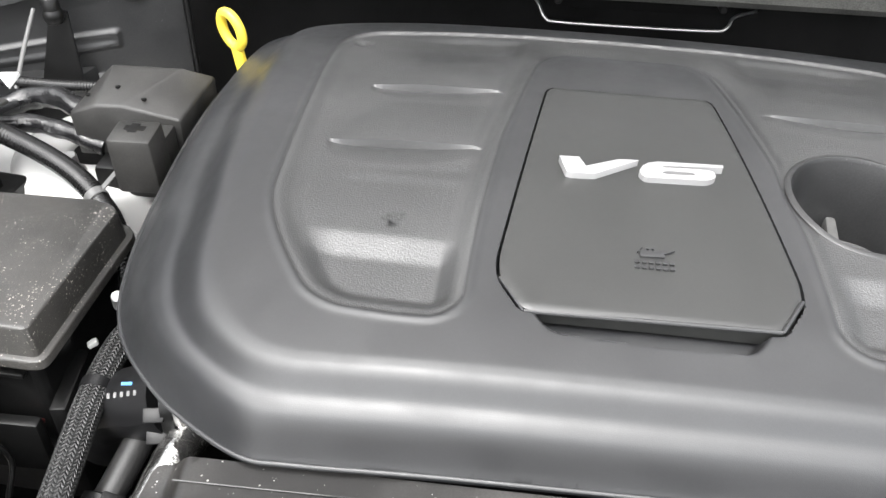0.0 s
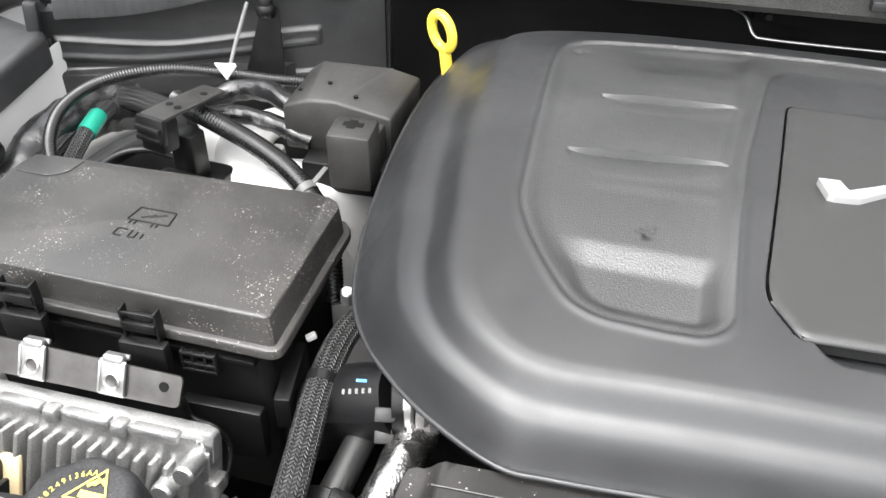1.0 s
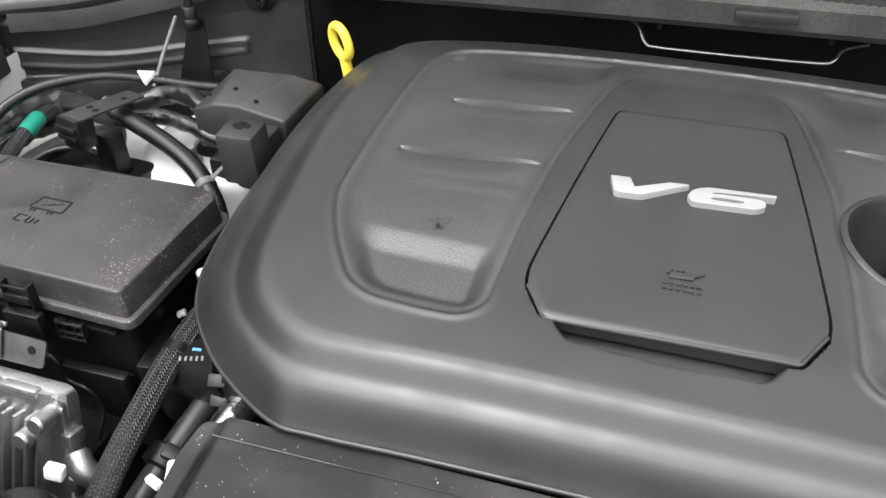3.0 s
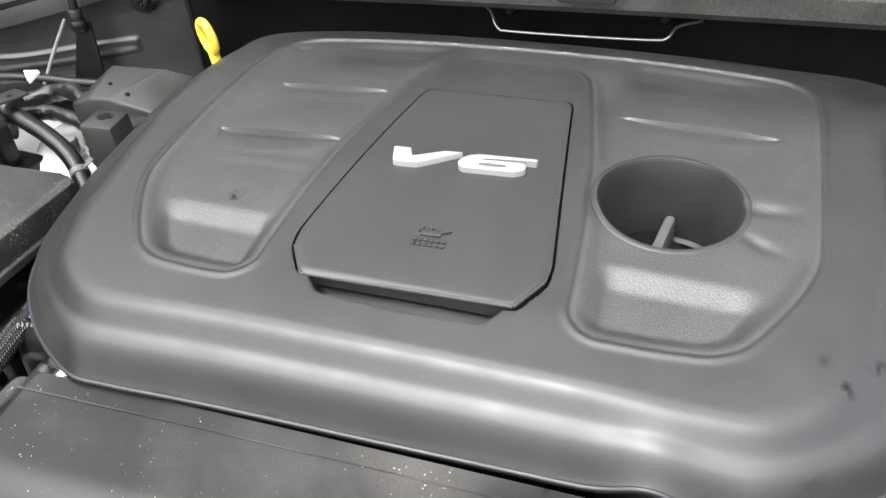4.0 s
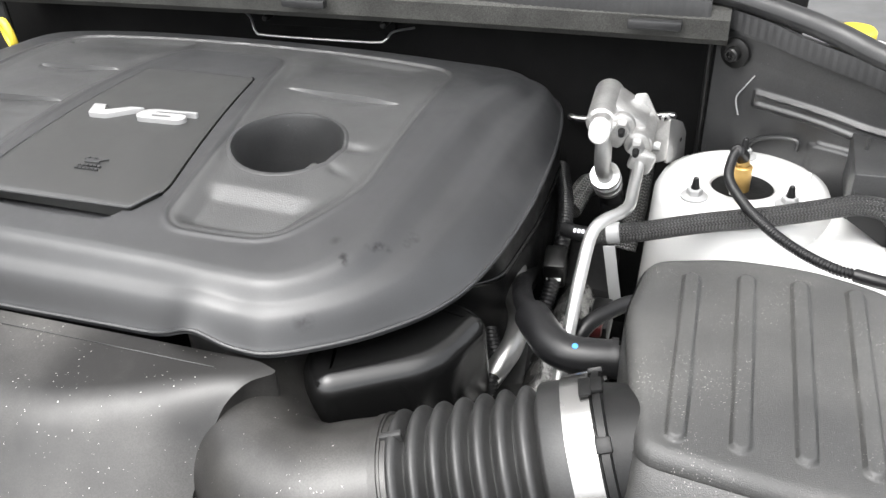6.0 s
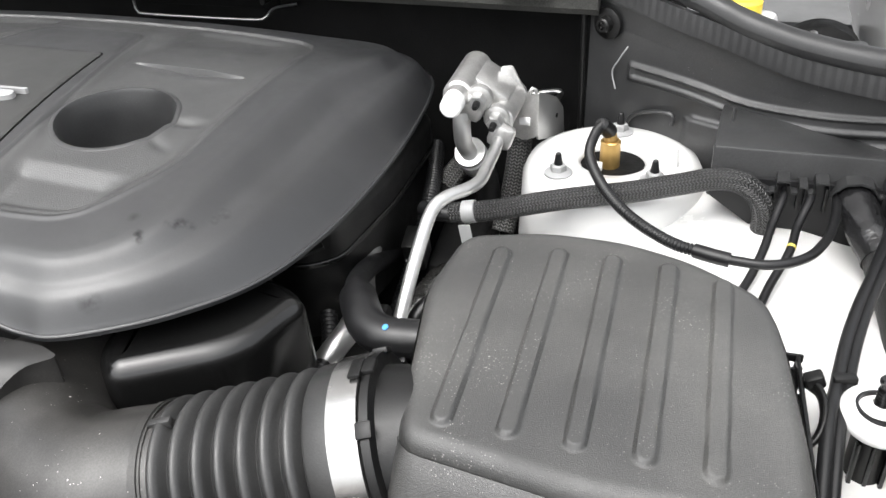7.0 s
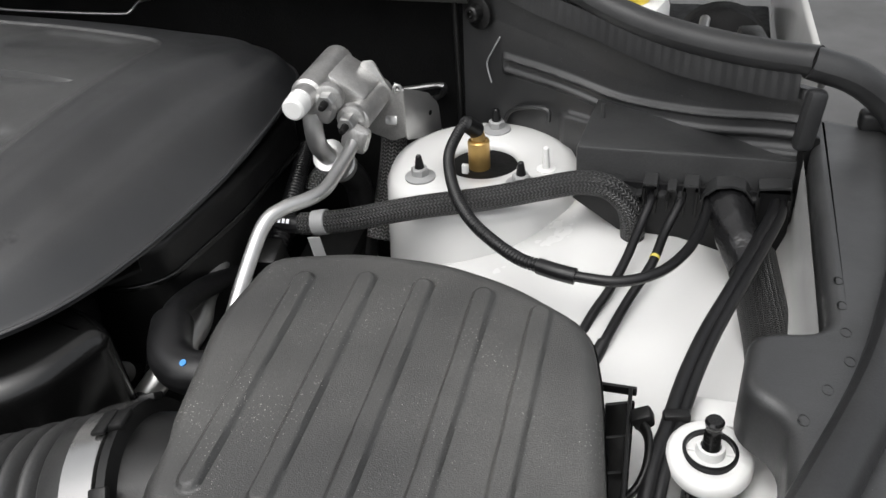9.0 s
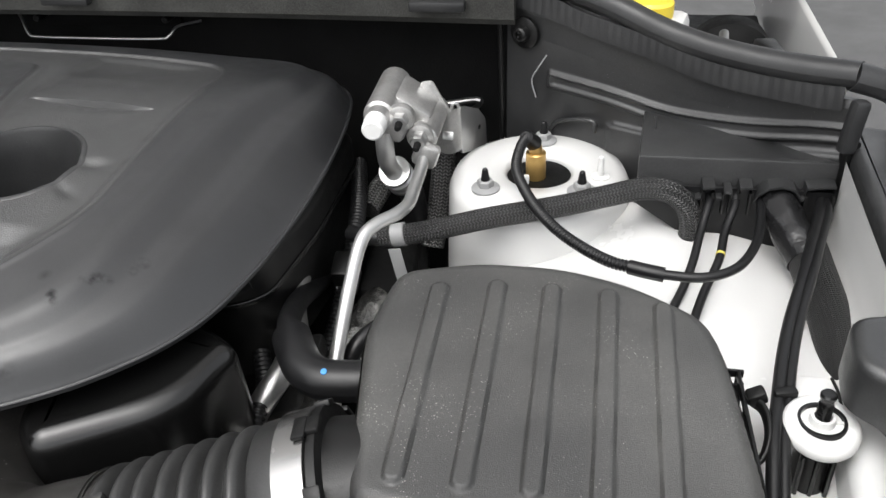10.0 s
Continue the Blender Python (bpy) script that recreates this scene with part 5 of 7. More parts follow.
# coolant reservoir with its pressure cap
res = thing("coolant_reservoir", "dusty black coolant reservoir with a lettered label", "reservoir", (-0.37, 0.13, 0.80))
bm = bmesh.new()
sec = [(0.050, -0.14), (0.052, -0.03), (0.046, -0.010), (0.032, 0.0), (0.0, 0.003)]
lathe(bm, sec, 36, pose(-0.432, 0.158, 0.972) @ Matrix.Diagonal((1.15, 0.75, 1, 1)))
part("tank", bm, CAPP, res, "rounded dusty black tank", angle=60)
bm = bmesh.new()
dome(bm, rounded([(-0.405, 0.03), (-0.25, 0.03), (-0.255, 0.195), (-0.335, 0.205), (-0.405, 0.180)], 0.025, 6), 0.80, 0.972, 0.014)
tank2 = part("neck_block", bm, CAPP, res, angle=50)
lm = pose(-0.353, 0.172, 0.9765, 8, -3, 2)
bm = bmesh.new()
prism(bm, rounded([(-0.018, -0.024), (0.018, -0.024), (0.016, 0.017), (-0.016, 0.017)], 0.004, 3), -0.003, 0.0008, 0.0008, lm)
part("label_frame", bm, BLACK, tank2)
bm = bmesh.new()
prism(bm, rounded([(-0.0142, -0.0205), (0.0142, -0.0205), (0.0125, 0.0135), (-0.0125, 0.0135)], 0.003, 3), -0.0005, 0.0012, 0.0, lm)
lab = part("label_plate", bm, LABEL, tank2, "pale lettered label", smooth=False)
bm = bmesh.new()
for dx in (-0.006, 0.0, 0.006):
    for k in range(5):
        box(bm, (dx - 0.004 + k * 0.002, 0.0035 + (0.0006 if k % 2 else 0), 0.0014), (0.0018, 0.0006, 0.0003), 0)
box(bm, (0.001, 0.0075, 0.0014), (0.0016, 0.008, 0.0003), 0)
box(bm, (0.003, 0.0105, 0.0014), (0.004, 0.0008, 0.0003), 0)
box(bm, (0.003, 0.0080, 0.0014), (0.004, 0.0008, 0.0003), 0)
bmesh.ops.transform(bm, matrix=lm, verts=bm.verts)
part("label_sign", bm, BLACK, lab)
lettering("label_lettering", "HOT COOLANT", 0.0034, lm @ pose(0, -0.0045, 0.0014), BLACK, lab)
bm = bmesh.new()
box(bm, (0.0, -0.0105, 0.0014), (0.020, 0.0016, 0.0003), 0)
box(bm, (0.0, -0.0150, 0.0014), (0.016, 0.0014, 0.0003), 0)
bmesh.ops.transform(bm, matrix=lm, verts=bm.verts)
part("label_bars", bm, BLACK, lab)
for p in ((-0.421, 0.190, 0.972), (-0.380, 0.183, 0.970)):
    part("mould_peg", rod(bmesh.new(), p, (p[0] - 0.002, p[1] + 0.001, p[2] + 0.016), 0.0018, n=8), BLACK, res)

pcap = thing("pressure_cap", "black lobed coolant pressure cap with yellow warning signs", "cap", (-0.294, 0.178, 0.965))
cm = pose(-0.297, 0.181, 0.963, 8, -4, 8) @ Matrix.Scale(0.90, 4)
bm = bmesh.new()
lobes = lambda a: 1.0 - 0.055 * (0.5 - 0.5 * math.cos(8 * a)) ** 1.5
lathe(bm, [(0.034, -0.020), (0.0385, -0.002), (0.0392, 0.008), (0.0385, 0.028), (0.0372, 0.034), (0.0345, 0.0375), (0.031, 0.0388), (0.0, 0.0395)], 96, cm, lobes)
capb = part("cap_body", bm, CAPP, pcap, angle=50)
bm = bmesh.new()
lathe(bm, [(0.0028, 0.0), (0.0028, 0.0006), (0.0012, 0.0009), (0.0, 0.0009)], 14, cm @ pose(0.003, 0.004, 0.0392))
part("centre_dimple", bm, BLACK, capb)
pm = cm @ pose(0, 0, 0.0397)


def outline_bars(bm, pts, w, closed=True):
    for a, b in zip(pts, pts[1:] + (pts[:1] if closed else [])):
        d = Vector(b) - Vector(a)
        ang = math.degrees(math.atan2(d.y, d.x))
        c_ = (Vector(a) + Vector(b)) / 2
        box(bm, (c_.x, c_.y, 0), (d.length + w, w, 0.0005), 0, (0, 0, ang))


bm = bmesh.new()
tri = [(0.0125, 0.0255), (0.0185, 0.0035), (-0.0075, 0.0085)]
outline_bars(bm, tri, 0.0011)
outline_bars(bm, [(0.005, 0.016), (0.010, 0.019), (0.013, 0.018)], 0.0022, False)
outline_bars(bm, [(0.003, 0.0105), (0.0135, 0.0085)], 0.0042, False)
for k in range(4):
    box(bm, (0.0035 + k * 0.003, 0.0065 - k * 0.0006, 0), (0.0012, 0.004, 0.0005), 0)
outline_bars(bm, [(0.0085, 0.021), (0.014, 0.016)], 0.0010, False)
outline_bars(bm, [(0.0085, 0.016), (0.014, 0.021)], 0.0010, False)
outline_bars(bm, [(-0.0185, 0.004), (-0.0175, -0.006), (-0.0110, -0.0045), (-0.0040, -0.008), (-0.005, 0.0015), (-0.0115, 0.0055)], 0.0010)
outline_bars(bm, [(-0.0115, 0.0055), (-0.0110, -0.0045)], 0.0010, False)
box(bm, (-0.0075, -0.001, 0), (0.0014, 0.005, 0.0005), 0)
bmesh.ops.transform(bm, matrix=pm, verts=bm.verts)
part("yellow_sign", bm, YPRINT, capb, "yellow printed warning signs", smooth=False)
bm = bmesh.new()
prism(bm, [(0.0095, 0.0005), (-0.0010, -0.0085), (0.0150, -0.0105)], -0.0003, 0.0003, 0, pm)
part("yellow_triangle", bm, YPRINT, capb, smooth=False)
bm = bmesh.new()
box(bm, (0.0080, -0.0055, 0.0004), (0.0013, 0.0050, 0.0003), 0, (0, 0, 6))
box(bm, (0.0076, -0.0092, 0.0004), (0.0014, 0.0012, 0.0003), 0)
bmesh.ops.transform(bm, matrix=pm, verts=bm.verts)
part("triangle_mark", bm, BLACK, capb)
lettering("cap_lettering", "21 PSI", 0.0042, pm @ pose(-0.006, -0.0145, 0, 0, 0, -6), YPRINT, capb)
lettering("cap_lettering", "145 kPa", 0.0042, pm @ pose(-0.0068, -0.0188, 0, 0, 0, -6), YPRINT, capb)
for k, ch in enumerate("68249136AA"):
    a = radians(158 - k * 7.6)
    lettering("cap_lettering", ch, 0.0050, pm @ pose(0.006 + 0.0275 * math.cos(a), -0.004 + 0.0275 * math.sin(a), 0, 0, 0, math.degrees(a) - 90), YPRINT, capb)
ring2 = thing("second_cap", "round dark cap beside the reservoir", "cap", (-0.262, 0.165, 0.93))
part("cap_dome", lathe(bmesh.new(), [(0.030, -0.02), (0.031, 0.004), (0.027, 0.014), (0.016, 0.018), (0.0, 0.019)], 36, pose(-0.248, 0.180, 0.918, 5, 4, 0)), DUCT, ring2, angle=60)

# fuse relay box on the strut tower
ub = thing("relay_box", "black plastic relay box with a small capped terminal", "relay box", (-0.288, 0.605, 0.95))
bm = bmesh.new()
base = [(-0.350, 0.597), (-0.249, 0.598), (-0.240, 0.672), (-0.346, 0.666)]
lo = [bm.verts.new((x, y, 0.957)) for x, y in base]
mid = [bm.verts.new((x, y, z)) for (x, y), z in zip(base, (1.000, 0.999, 1.006, 1.004))]
ridge0, ridge1 = bm.verts.new((-0.326, 0.598, 1.008)), bm.verts.new((-0.327, 0.650, 1.023))
ridge2, ridge3 = bm.verts.new((-0.262, 0.654, 1.021)), bm.verts.new((-0.302, 0.599, 1.009))
for q in ((lo[0], lo[1], mid[1], ridge3, ridge0, mid[0]), (lo[1], lo[2], mid[2], mid[1]), (lo[2], lo[3], mid[3], ridge1, ridge2, mid[2]), (lo[3], lo[0], mid[0], mid[3]), (mid[0], ridge0, ridge1, mid[3]), (ridge0, ridge3, ridge2, ridge1), (ridge3, mid[1], mid[2], ridge2), lo[::-1]):
    bm.faces.new(q)
bmesh.ops.bevel(bm, geom=list(bm.edges), offset=0.0028, segments=2, profile=0.5, affect="EDGES")
ubody = part("box_cover", bm, RELAY, ub, "matt black sloped cover", angle=40)
bm = bmesh.new()
box(bm, (-0.269, 0.5525, 0.988), (0.038, 0.034, 0.054), 0.004, (3, 0, 1))
box(bm, (-0.269, 0.580, 0.975), (0.030, 0.036, 0.040), 0.003)
tb = part("terminal_cap", bm, RELAY, ub, "square cap with a cross hole")
bm = bmesh.new()
box(bm, (-0.269, 0.5545, 1.0149), (0.018, 0.007, 0.0014), 0.002, (3, 0, 0))
box(bm, (-0.270, 0.5545, 1.0150), (0.008, 0.013, 0.0014), 0.002, (3, 0, 0))
part("cross_hole", bm, DARK, tb)
for x, y, z in ((-0.338, 0.615, 1.0088), (-0.312, 0.622, 1.0152), (-0.285, 0.612, 1.0098)):
    part("cover_hole", lathe(bmesh.new(), [(0.0022, 0), (0.0022, 0.0012), (0.0, 0.0012)], 10, pose(x, y, z - 0.0006)), DARK, ubody)
part("mount_foot", B((-0.285, 0.60, 0.945), (0.085, 0.055, 0.03), 0.004), BLACK, ub)

# harness bracket
hb = thing("harness_bracket", "black folded wiring bracket with round holes", "bracket", (-0.43, 0.565, 0.97))
hm = pose(-0.4275, 0.560, 1.012, -6, 0, -14)
bm = bmesh.new()
prism(bm, rounded([(-0.014, -0.036), (0.014, -0.036), (0.014, 0.044), (-0.012, 0.044)], 0.003, 3), -0.0025, 0.0, 0.0012, hm)
hbp = part("bracket_plate", bm, RELAY, hb)
for x, y in ((-0.005, -0.008), (0.006, -0.010), (0.004, 0.026)):
    part("bracket_hole", lathe(bmesh.new(), [(0.0034, 0.0), (0.0034, 0.0006), (0.0, 0.0006)], 14, hm @ pose(x, y, -0.0002)), DARK, hbp)
bm = bmesh.new()
box(bm, (0, -0.037, -0.012), (0.029, 0.006, 0.024), 0.002)
box(bm, (0, -0.041, -0.010), (0.026, 0.006, 0.005), 0.001)
box(bm, (0, -0.040, -0.019), (0.026, 0.006, 0.005), 0.001)
box(bm, (0.0, -0.028, -0.018), (0.026, 0.020, 0.030), 0.003)
bmesh.ops.transform(bm, matrix=hm, verts=bm.verts)
part("bracket_side", bm, BLACK, hb)
part("bracket_foot", B((-0.425, 0.556, 0.962), (0.026, 0.020, 0.050), 0.003, (0, 0, -14)), BLACK, hb)
bm = bmesh.new()
box(bm, (-0.458, 0.540, 0.925), (0.120, 0.100, 0.030), 0.006, (0, 0, -6))
box(bm, (-0.415, 0.520, 0.948), (0.055, 0.026, 0.026), 0.005, (0, 0, -10))
part("bracket_tray", bm, BLACK, hb, "black carrier tray under the cables")

# wiring
def wire(name, label, pts, r, mat_, cat="cable", **kw):
    ob = thing(name, label, cat, pts[0])
    tube("sleeve", pts, r, mat_, ob, **kw)
    return ob


wire("corrugated_conduit", "black corrugated wiring conduit with a grey sheen", [(-0.460, 0.610, 0.985), (-0.436, 0.592, 0.987), (-0.405, 0.580, 0.983), (-0.370, 0.570, 0.974), (-0.335, 0.554, 0.965), (-0.306, 0.533, 0.955), (-0.280, 0.505, 0.940), (-0.262, 0.46, 0.90)], 0.0096, CONDUIT, "conduit", ribs=0.0008, pitch=0.0032)
wire("corrugated_conduit", "thin black corrugated conduit in an arch", [(-0.500, 0.470, 0.975), (-0.520, 0.500, 0.995), (-0.532, 0.545, 1.003), (-0.520, 0.592, 1.006), (-0.480, 0.630, 1.004), (-0.430, 0.645, 1.000), (-0.380, 0.648, 0.998), (-0.335, 0.655, 0.996)], 0.0056, CONDUIT, "conduit", ribs=0.0007, pitch=0.0028)
wire("taped_loom", "shiny black taped wiring loom", [(-0.440, 0.626, 0.978), (-0.415, 0.640, 0.986), (-0.388, 0.640, 0.990), (-0.360, 0.628, 0.988), (-0.330, 0.622, 0.985)], 0.0105, TAPE, wrinkle=0.25)
wire("taped_loom", "shiny black taped wiring loom", [(-0.430, 0.600, 0.976), (-0.400, 0.612, 0.977), (-0.375, 0.610, 0.975), (-0.345, 0.603, 0.970), (-0.325, 0.600, 0.965)], 0.0085, TAPE, wrinkle=0.25)
wire("taped_loom", "thick crinkled black taped loom against the inner wing", [(-0.545, 0.400, 0.880), (-0.556, 0.450, 0.920), (-0.560, 0.500, 0.950), (-0.558, 0.550, 0.966), (-0.545, 0.600, 0.966), (-0.520, 0.635, 0.960)], 0.023, TAPE, wrinkle=0.18)
gw = wire("green_taped_cable", "black braided cable with a band of green tape", [(-0.516, 0.480, 0.950), (-0.5175, 0.525, 0.970), (-0.5200, 0.560, 0.978), (-0.530, 0.610, 0.972)], 0.0075, BRAID)
tube("green_band", [(-0.5188, 0.546, 0.9758), (-0.5200, 0.560, 0.9780), (-0.5222, 0.573, 0.9788)], 0.0086, GREEN, gw, "green tape band", n=16)
wire("cloth_sleeved_cable", "black cloth-sleeved cable along the inner wing", [(-0.540, 0.455, 0.950), (-0.538, 0.510, 0.966), (-0.540, 0.570, 0.968), (-0.530, 0.630, 0.962)], 0.0065, CLOTH)
wire("cloth_sleeved_cable", "thick black cloth-sleeved cable", [(-0.530, 0.618, 0.974), (-0.500, 0.612, 0.978), (-0.470, 0.602, 0.978), (-0.440, 0.598, 0.975)], 0.0115, CLOTH)
wire("cloth_sleeved_cable", "black cloth-sleeved cable behind the fuse box", [(-0.515, 0.500, 0.950), (-0.490, 0.545, 0.962), (-0.462, 0.570, 0.968), (-0.430, 0.585, 0.965)], 0.0095, CLOTH)
wire("plain_cable", "thin plain black cable", [(-0.505, 0.49, 0.955), (-0.485, 0.530, 0.966), (-0.462, 0.545, 0.968), (-0.440, 0.552, 0.960)], 0.0030, RUBBER)
tie = thing("cable_tie", "pale grey cable tie round the conduit", "cable tie", (-0.310, 0.515, 0.965))
bm = bmesh.new()
m_, L_ = along((-0.3105, 0.5365, 0.957), (-0.3065, 0.5335, 0.9552))
lathe(bm, [(0.0098, 0.0), (0.0102, 0.0005), (0.0102, L_ + 0.002), (0.0098, L_ + 0.0025)], 24, m_)
box(bm, (-0.301, 0.543, 0.964), (0.005, 0.030, 0.0016), 0.0005, (15, 0, -18))
part("tie_band", bm, TIP, tie)
bolt_ = thing("tower_bolt", "zinc bolt on the painted tower", "bolt", (-0.338, 0.565, 0.945))
part("bolt_head", hexnut(bmesh.new(), (-0.350, 0.578, 0.950), (-0.350, 0.577, 0.968), 0.008), STEEL, bolt_)
part("bolt_flange", lathe(bmesh.new(), [(0.012, 0.0), (0.012, 0.002), (0.008, 0.003), (0.0, 0.003)], 20, pose(-0.350, 0.578, 0.949)), STEEL, bolt_)

# bonnet stay in front of the panel
stay = thing("bonnet_stay", "black steel stay bracket with a pale edge and ball joint", "stay bracket", (-0.405, 0.690, 0.97))
bm = bmesh.new()
prism(bm, [(-0.030, 0.0), (0.012, 0.0), (0.010, 0.075), (-0.006, 0.078)], 0.0, 0.003, 0.0, pose(-0.4005, 0.700, 0.970, 84, 0, 8))
part("stay_plate", bm, BLACK, stay, smooth=False)
tube("stay_edge", [(-0.4225, 0.640, 0.995), (-0.4225, 0.668, 1.020), (-0.4215, 0.702, 1.048)], 0.0020, TIP, stay, "pale grey metal edge", n=8)
bm = bmesh.new()
bmesh.ops.create_uvsphere(bm, u_segments=16, v_segments=10, radius=0.010, matrix=pose(-0.402, 0.700, 1.044))
rod(bm, (-0.402, 0.700, 1.036), (-0.402, 0.700, 1.062), 0.0082)
part("ball_joint", bm, BLACK, stay, angle=60)
tube("stay_rod", [(-0.402, 0.700, 1.055), (-0.401, 0.704, 1.10), (-0.400, 0.71, 1.25), (-0.402, 0.73, 1.55)], 0.0048, RUBBER, stay, n=10)
bm = bmesh.new()
prism(bm, [(-0.012, 0.006), (0.008, -0.008), (0.009, 0.010)], 0.0, 0.004, 0.0008, pose(-0.410, 0.612, 1.018, 20, 0, -8))
part("white_clip", bm, WHITEP, stay, "small white triangular clip")

# inner wing fittings
def wing_bolt(p, q):
    ob = thing("wing_bolt", "zinc hexagon bolt in the white sheet", "bolt", p, "wing bolts")
    part("bolt_head", hexnut(bmesh.new(), p, q, 0.0085), STEEL, ob)
    m, L = along(p, q)
    part("washer", lathe(bmesh.new(), [(0.0125, 0.0), (0.0125, 0.002), (0.0, 0.0022)], 24, m), STEEL, ob)


bm = bmesh.new()
dome(bm, rounded([(-0.575, 0.40), (-0.520, 0.365), (-0.478, 0.22), (-0.47, 0.12), (-0.59, 0.12), (-0.62, 0.40)][::-1], 0.02, 6), 0.84, 0.982, 0.012)
crossm = structure("radiator_support_left", bm, PAINT, "white painted corner of the radiator support", "body panel")
wing_bolt((-0.551, 0.378, 0.985), (-0.545, 0.370, 0.995))
wing_bolt((-0.492, 0.262, 0.980), (-0.486, 0.256, 0.990))
part("bolt_boss", rod(bmesh.new(), (-0.560, 0.392, 0.940), (-0.551, 0.378, 0.985), 0.020, 0.0165, 24, 0.004), PAINT, crossm, "rounded painted boss")
stop = thing("rubber_stop", "black rubber bump stop on a painted bracket", "bump stop", (-0.595, 0.500, 0.95))
part("stop_cap", rod(bmesh.new(), (-0.604, 0.480, 0.986), (-0.562, 0.488, 0.982), 0.0100, 0.0110, 20, 0.003), GLOSS, stop)
bm = bmesh.new()
rod(bm, (-0.596, 0.474, 0.915), (-0.603, 0.480, 0.992), 0.026, 0.013, 20, 0.006)
part("stop_bracket", bm, PAINT, stop)

# hoses at the front of the fuse box
bhl = wire("braided_hose", "black hose in a woven sleeve beside the fuse box", [(-0.205, 0.47, 0.900), (-0.219, 0.425, 0.930), (-0.229, 0.390, 0.935), (-0.231, 0.340, 0.930), (-0.226, 0.290, 0.925), (-0.223, 0.245, 0.915), (-0.225, 0.19, 0.885), (-0.24, 0.10, 0.83)], 0.0108, BRAID, "hose", n=20, flat=0.85)
tube("hose_band", [(-0.2315, 0.352, 0.9315), (-0.2312, 0.344, 0.9305)], 0.0115, RUBBER, bhl, n=20, flat=0.85)
rh = thing("radiator_hose", "black rubber radiator hose with white lettering", "hose", (-0.19, 0.34, 0.90))
tube("hose_body", [(-0.250, 0.372, 0.85), (-0.232, 0.362, 0.890), (-0.205, 0.350, 0.915), (-0.190, 0.346, 0.923), (-0.175, 0.345, 0.930)], 0.027, RUBBER, rh, n=28)
for k, (p, q) in enumerate((((-0.180, 0.345, 0.932), (-0.172, 0.347, 0.932)),)):
    m, L = along(p, q)
    part("hose_clamp", lathe(bmesh.new(), [(0.0265, 0), (0.0280, 0.0004), (0.0280, L), (0.0265, L + 0.0004)], 40, m), BLACK, rh, "black spring clamp")
for dz, dy in ((0.008, -0.024), (-0.010, -0.027)):
    part("clamp_ear", B((-0.178, 0.345 + dy, 0.932 + dz), (0.014, 0.010, 0.004), 0.001, (40, 0, 10)), BLACK, rh)
bm = bmesh.new()
for k in range(5):
    box(bm, (-0.206 + k * 0.0042, 0.3215 + 0.0009 * k, 0.9545 + 0.0004 * k), (0.0018, 0.0034, 0.0004), 0, (42, 0, 8))
part("hose_print", bm, TIP, rh)
part("blue_mark", B((-0.196, 0.330, 0.9585), (0.007, 0.0020, 0.0006), 0, (28, 0, 8)), BLUE, rh, "pale blue paint mark")
for k in range(5):
    m, L = along((-0.170 + 0.009 * k, 0.346 + 0.001 * k, 0.936), (-0.160 + 0.009 * k, 0.347 + 0.001 * k, 0.936))
    part("pipe_ring", lathe(bmesh.new(), [(0.022, 0.0), (0.0250, 0.001), (0.0250, 0.006), (0.022, 0.0075)], 32, m), CASTW, rh, "ribbed cast aluminium neck")
lo = thing("coolant_pipe", "grey plastic coolant pipe with a black collar", "pipe", (-0.19, 0.30, 0.86))
tube("pipe_body", [(-0.196, 0.340, 0.905), (-0.203, 0.300, 0.896), (-0.210, 0.262, 0.885), (-0.218, 0.20, 0.865)], 0.0105, BELLOW, lo, n=16)
m, L = along((-0.2055, 0.285, 0.892), (-0.2080, 0.272, 0.888))
part("collar", lathe(bmesh.new(), [(0.012, -0.002), (0.0165, 0.0), (0.0165, L), (0.012, L + 0.002)], 24, m), BLACK, lo)
part("collar_ear", B((-0.196, 0.276, 0.904), (0.016, 0.012, 0.007), 0.002, (10, 20, 0)), BLACK, lo)
hs = thing("heat_sleeve", "silver heat sleeve with a clipped joint", "sleeve", (-0.165, 0.30, 0.89))
tube("sleeve_body", [(-0.158, 0.335, 0.918), (-0.164, 0.300, 0.912), (-0.170, 0.275, 0.904)], 0.0145, FOIL, hs, n=18, wrinkle=0.15)
tube("joint_body", [(-0.170, 0.277, 0.903), (-0.175, 0.250, 0.897), (-0.180, 0.21, 0.885)], 0.0155, BLACK, hs, n=18)
bm = bmesh.new()
box(bm, (-0.178, 0.252, 0.917), (0.010, 0.020, 0.006), 0.002, (10, 0, 20))
box(bm, (-0.190, 0.245, 0.912), (0.014, 0.007, 0.006), 0.002, (0, 0, -20))
box(bm, (-0.162, 0.244, 0.912), (0.016, 0.007, 0.006), 0.002, (0, 0, 15))
part("pale_clip", bm, WHITEP, hs, "pale locking clip")
wb = thing("white_connector", "small white plug connector", "connector", (-0.235, 0.215, 0.93))
part("plug_body", B((-0.236, 0.214, 0.945), (0.013, 0.008, 0.012), 0.002, (0, 15, 10)), WHITEP, wb)
lg = thing("lug_bolt", "zinc bolt beside the edge of the cover", "bolt", (-0.237, 0.425, 0.94))
part("bolt_cap", rod(bmesh.new(), (-0.226, 0.396, 0.965), (-0.2245, 0.392, 0.978), 0.0052, 0.0046, 16, 0.001), STEEL, lg)
lb = thing("loom_block", "black wiring block below the relay box", "connector", (-0.225, 0.50, 0.90))
part("block_body", B((-0.222, 0.505, 0.930), (0.030, 0.036, 0.030), 0.004, (0, 0, 15)), BLACK, lb)
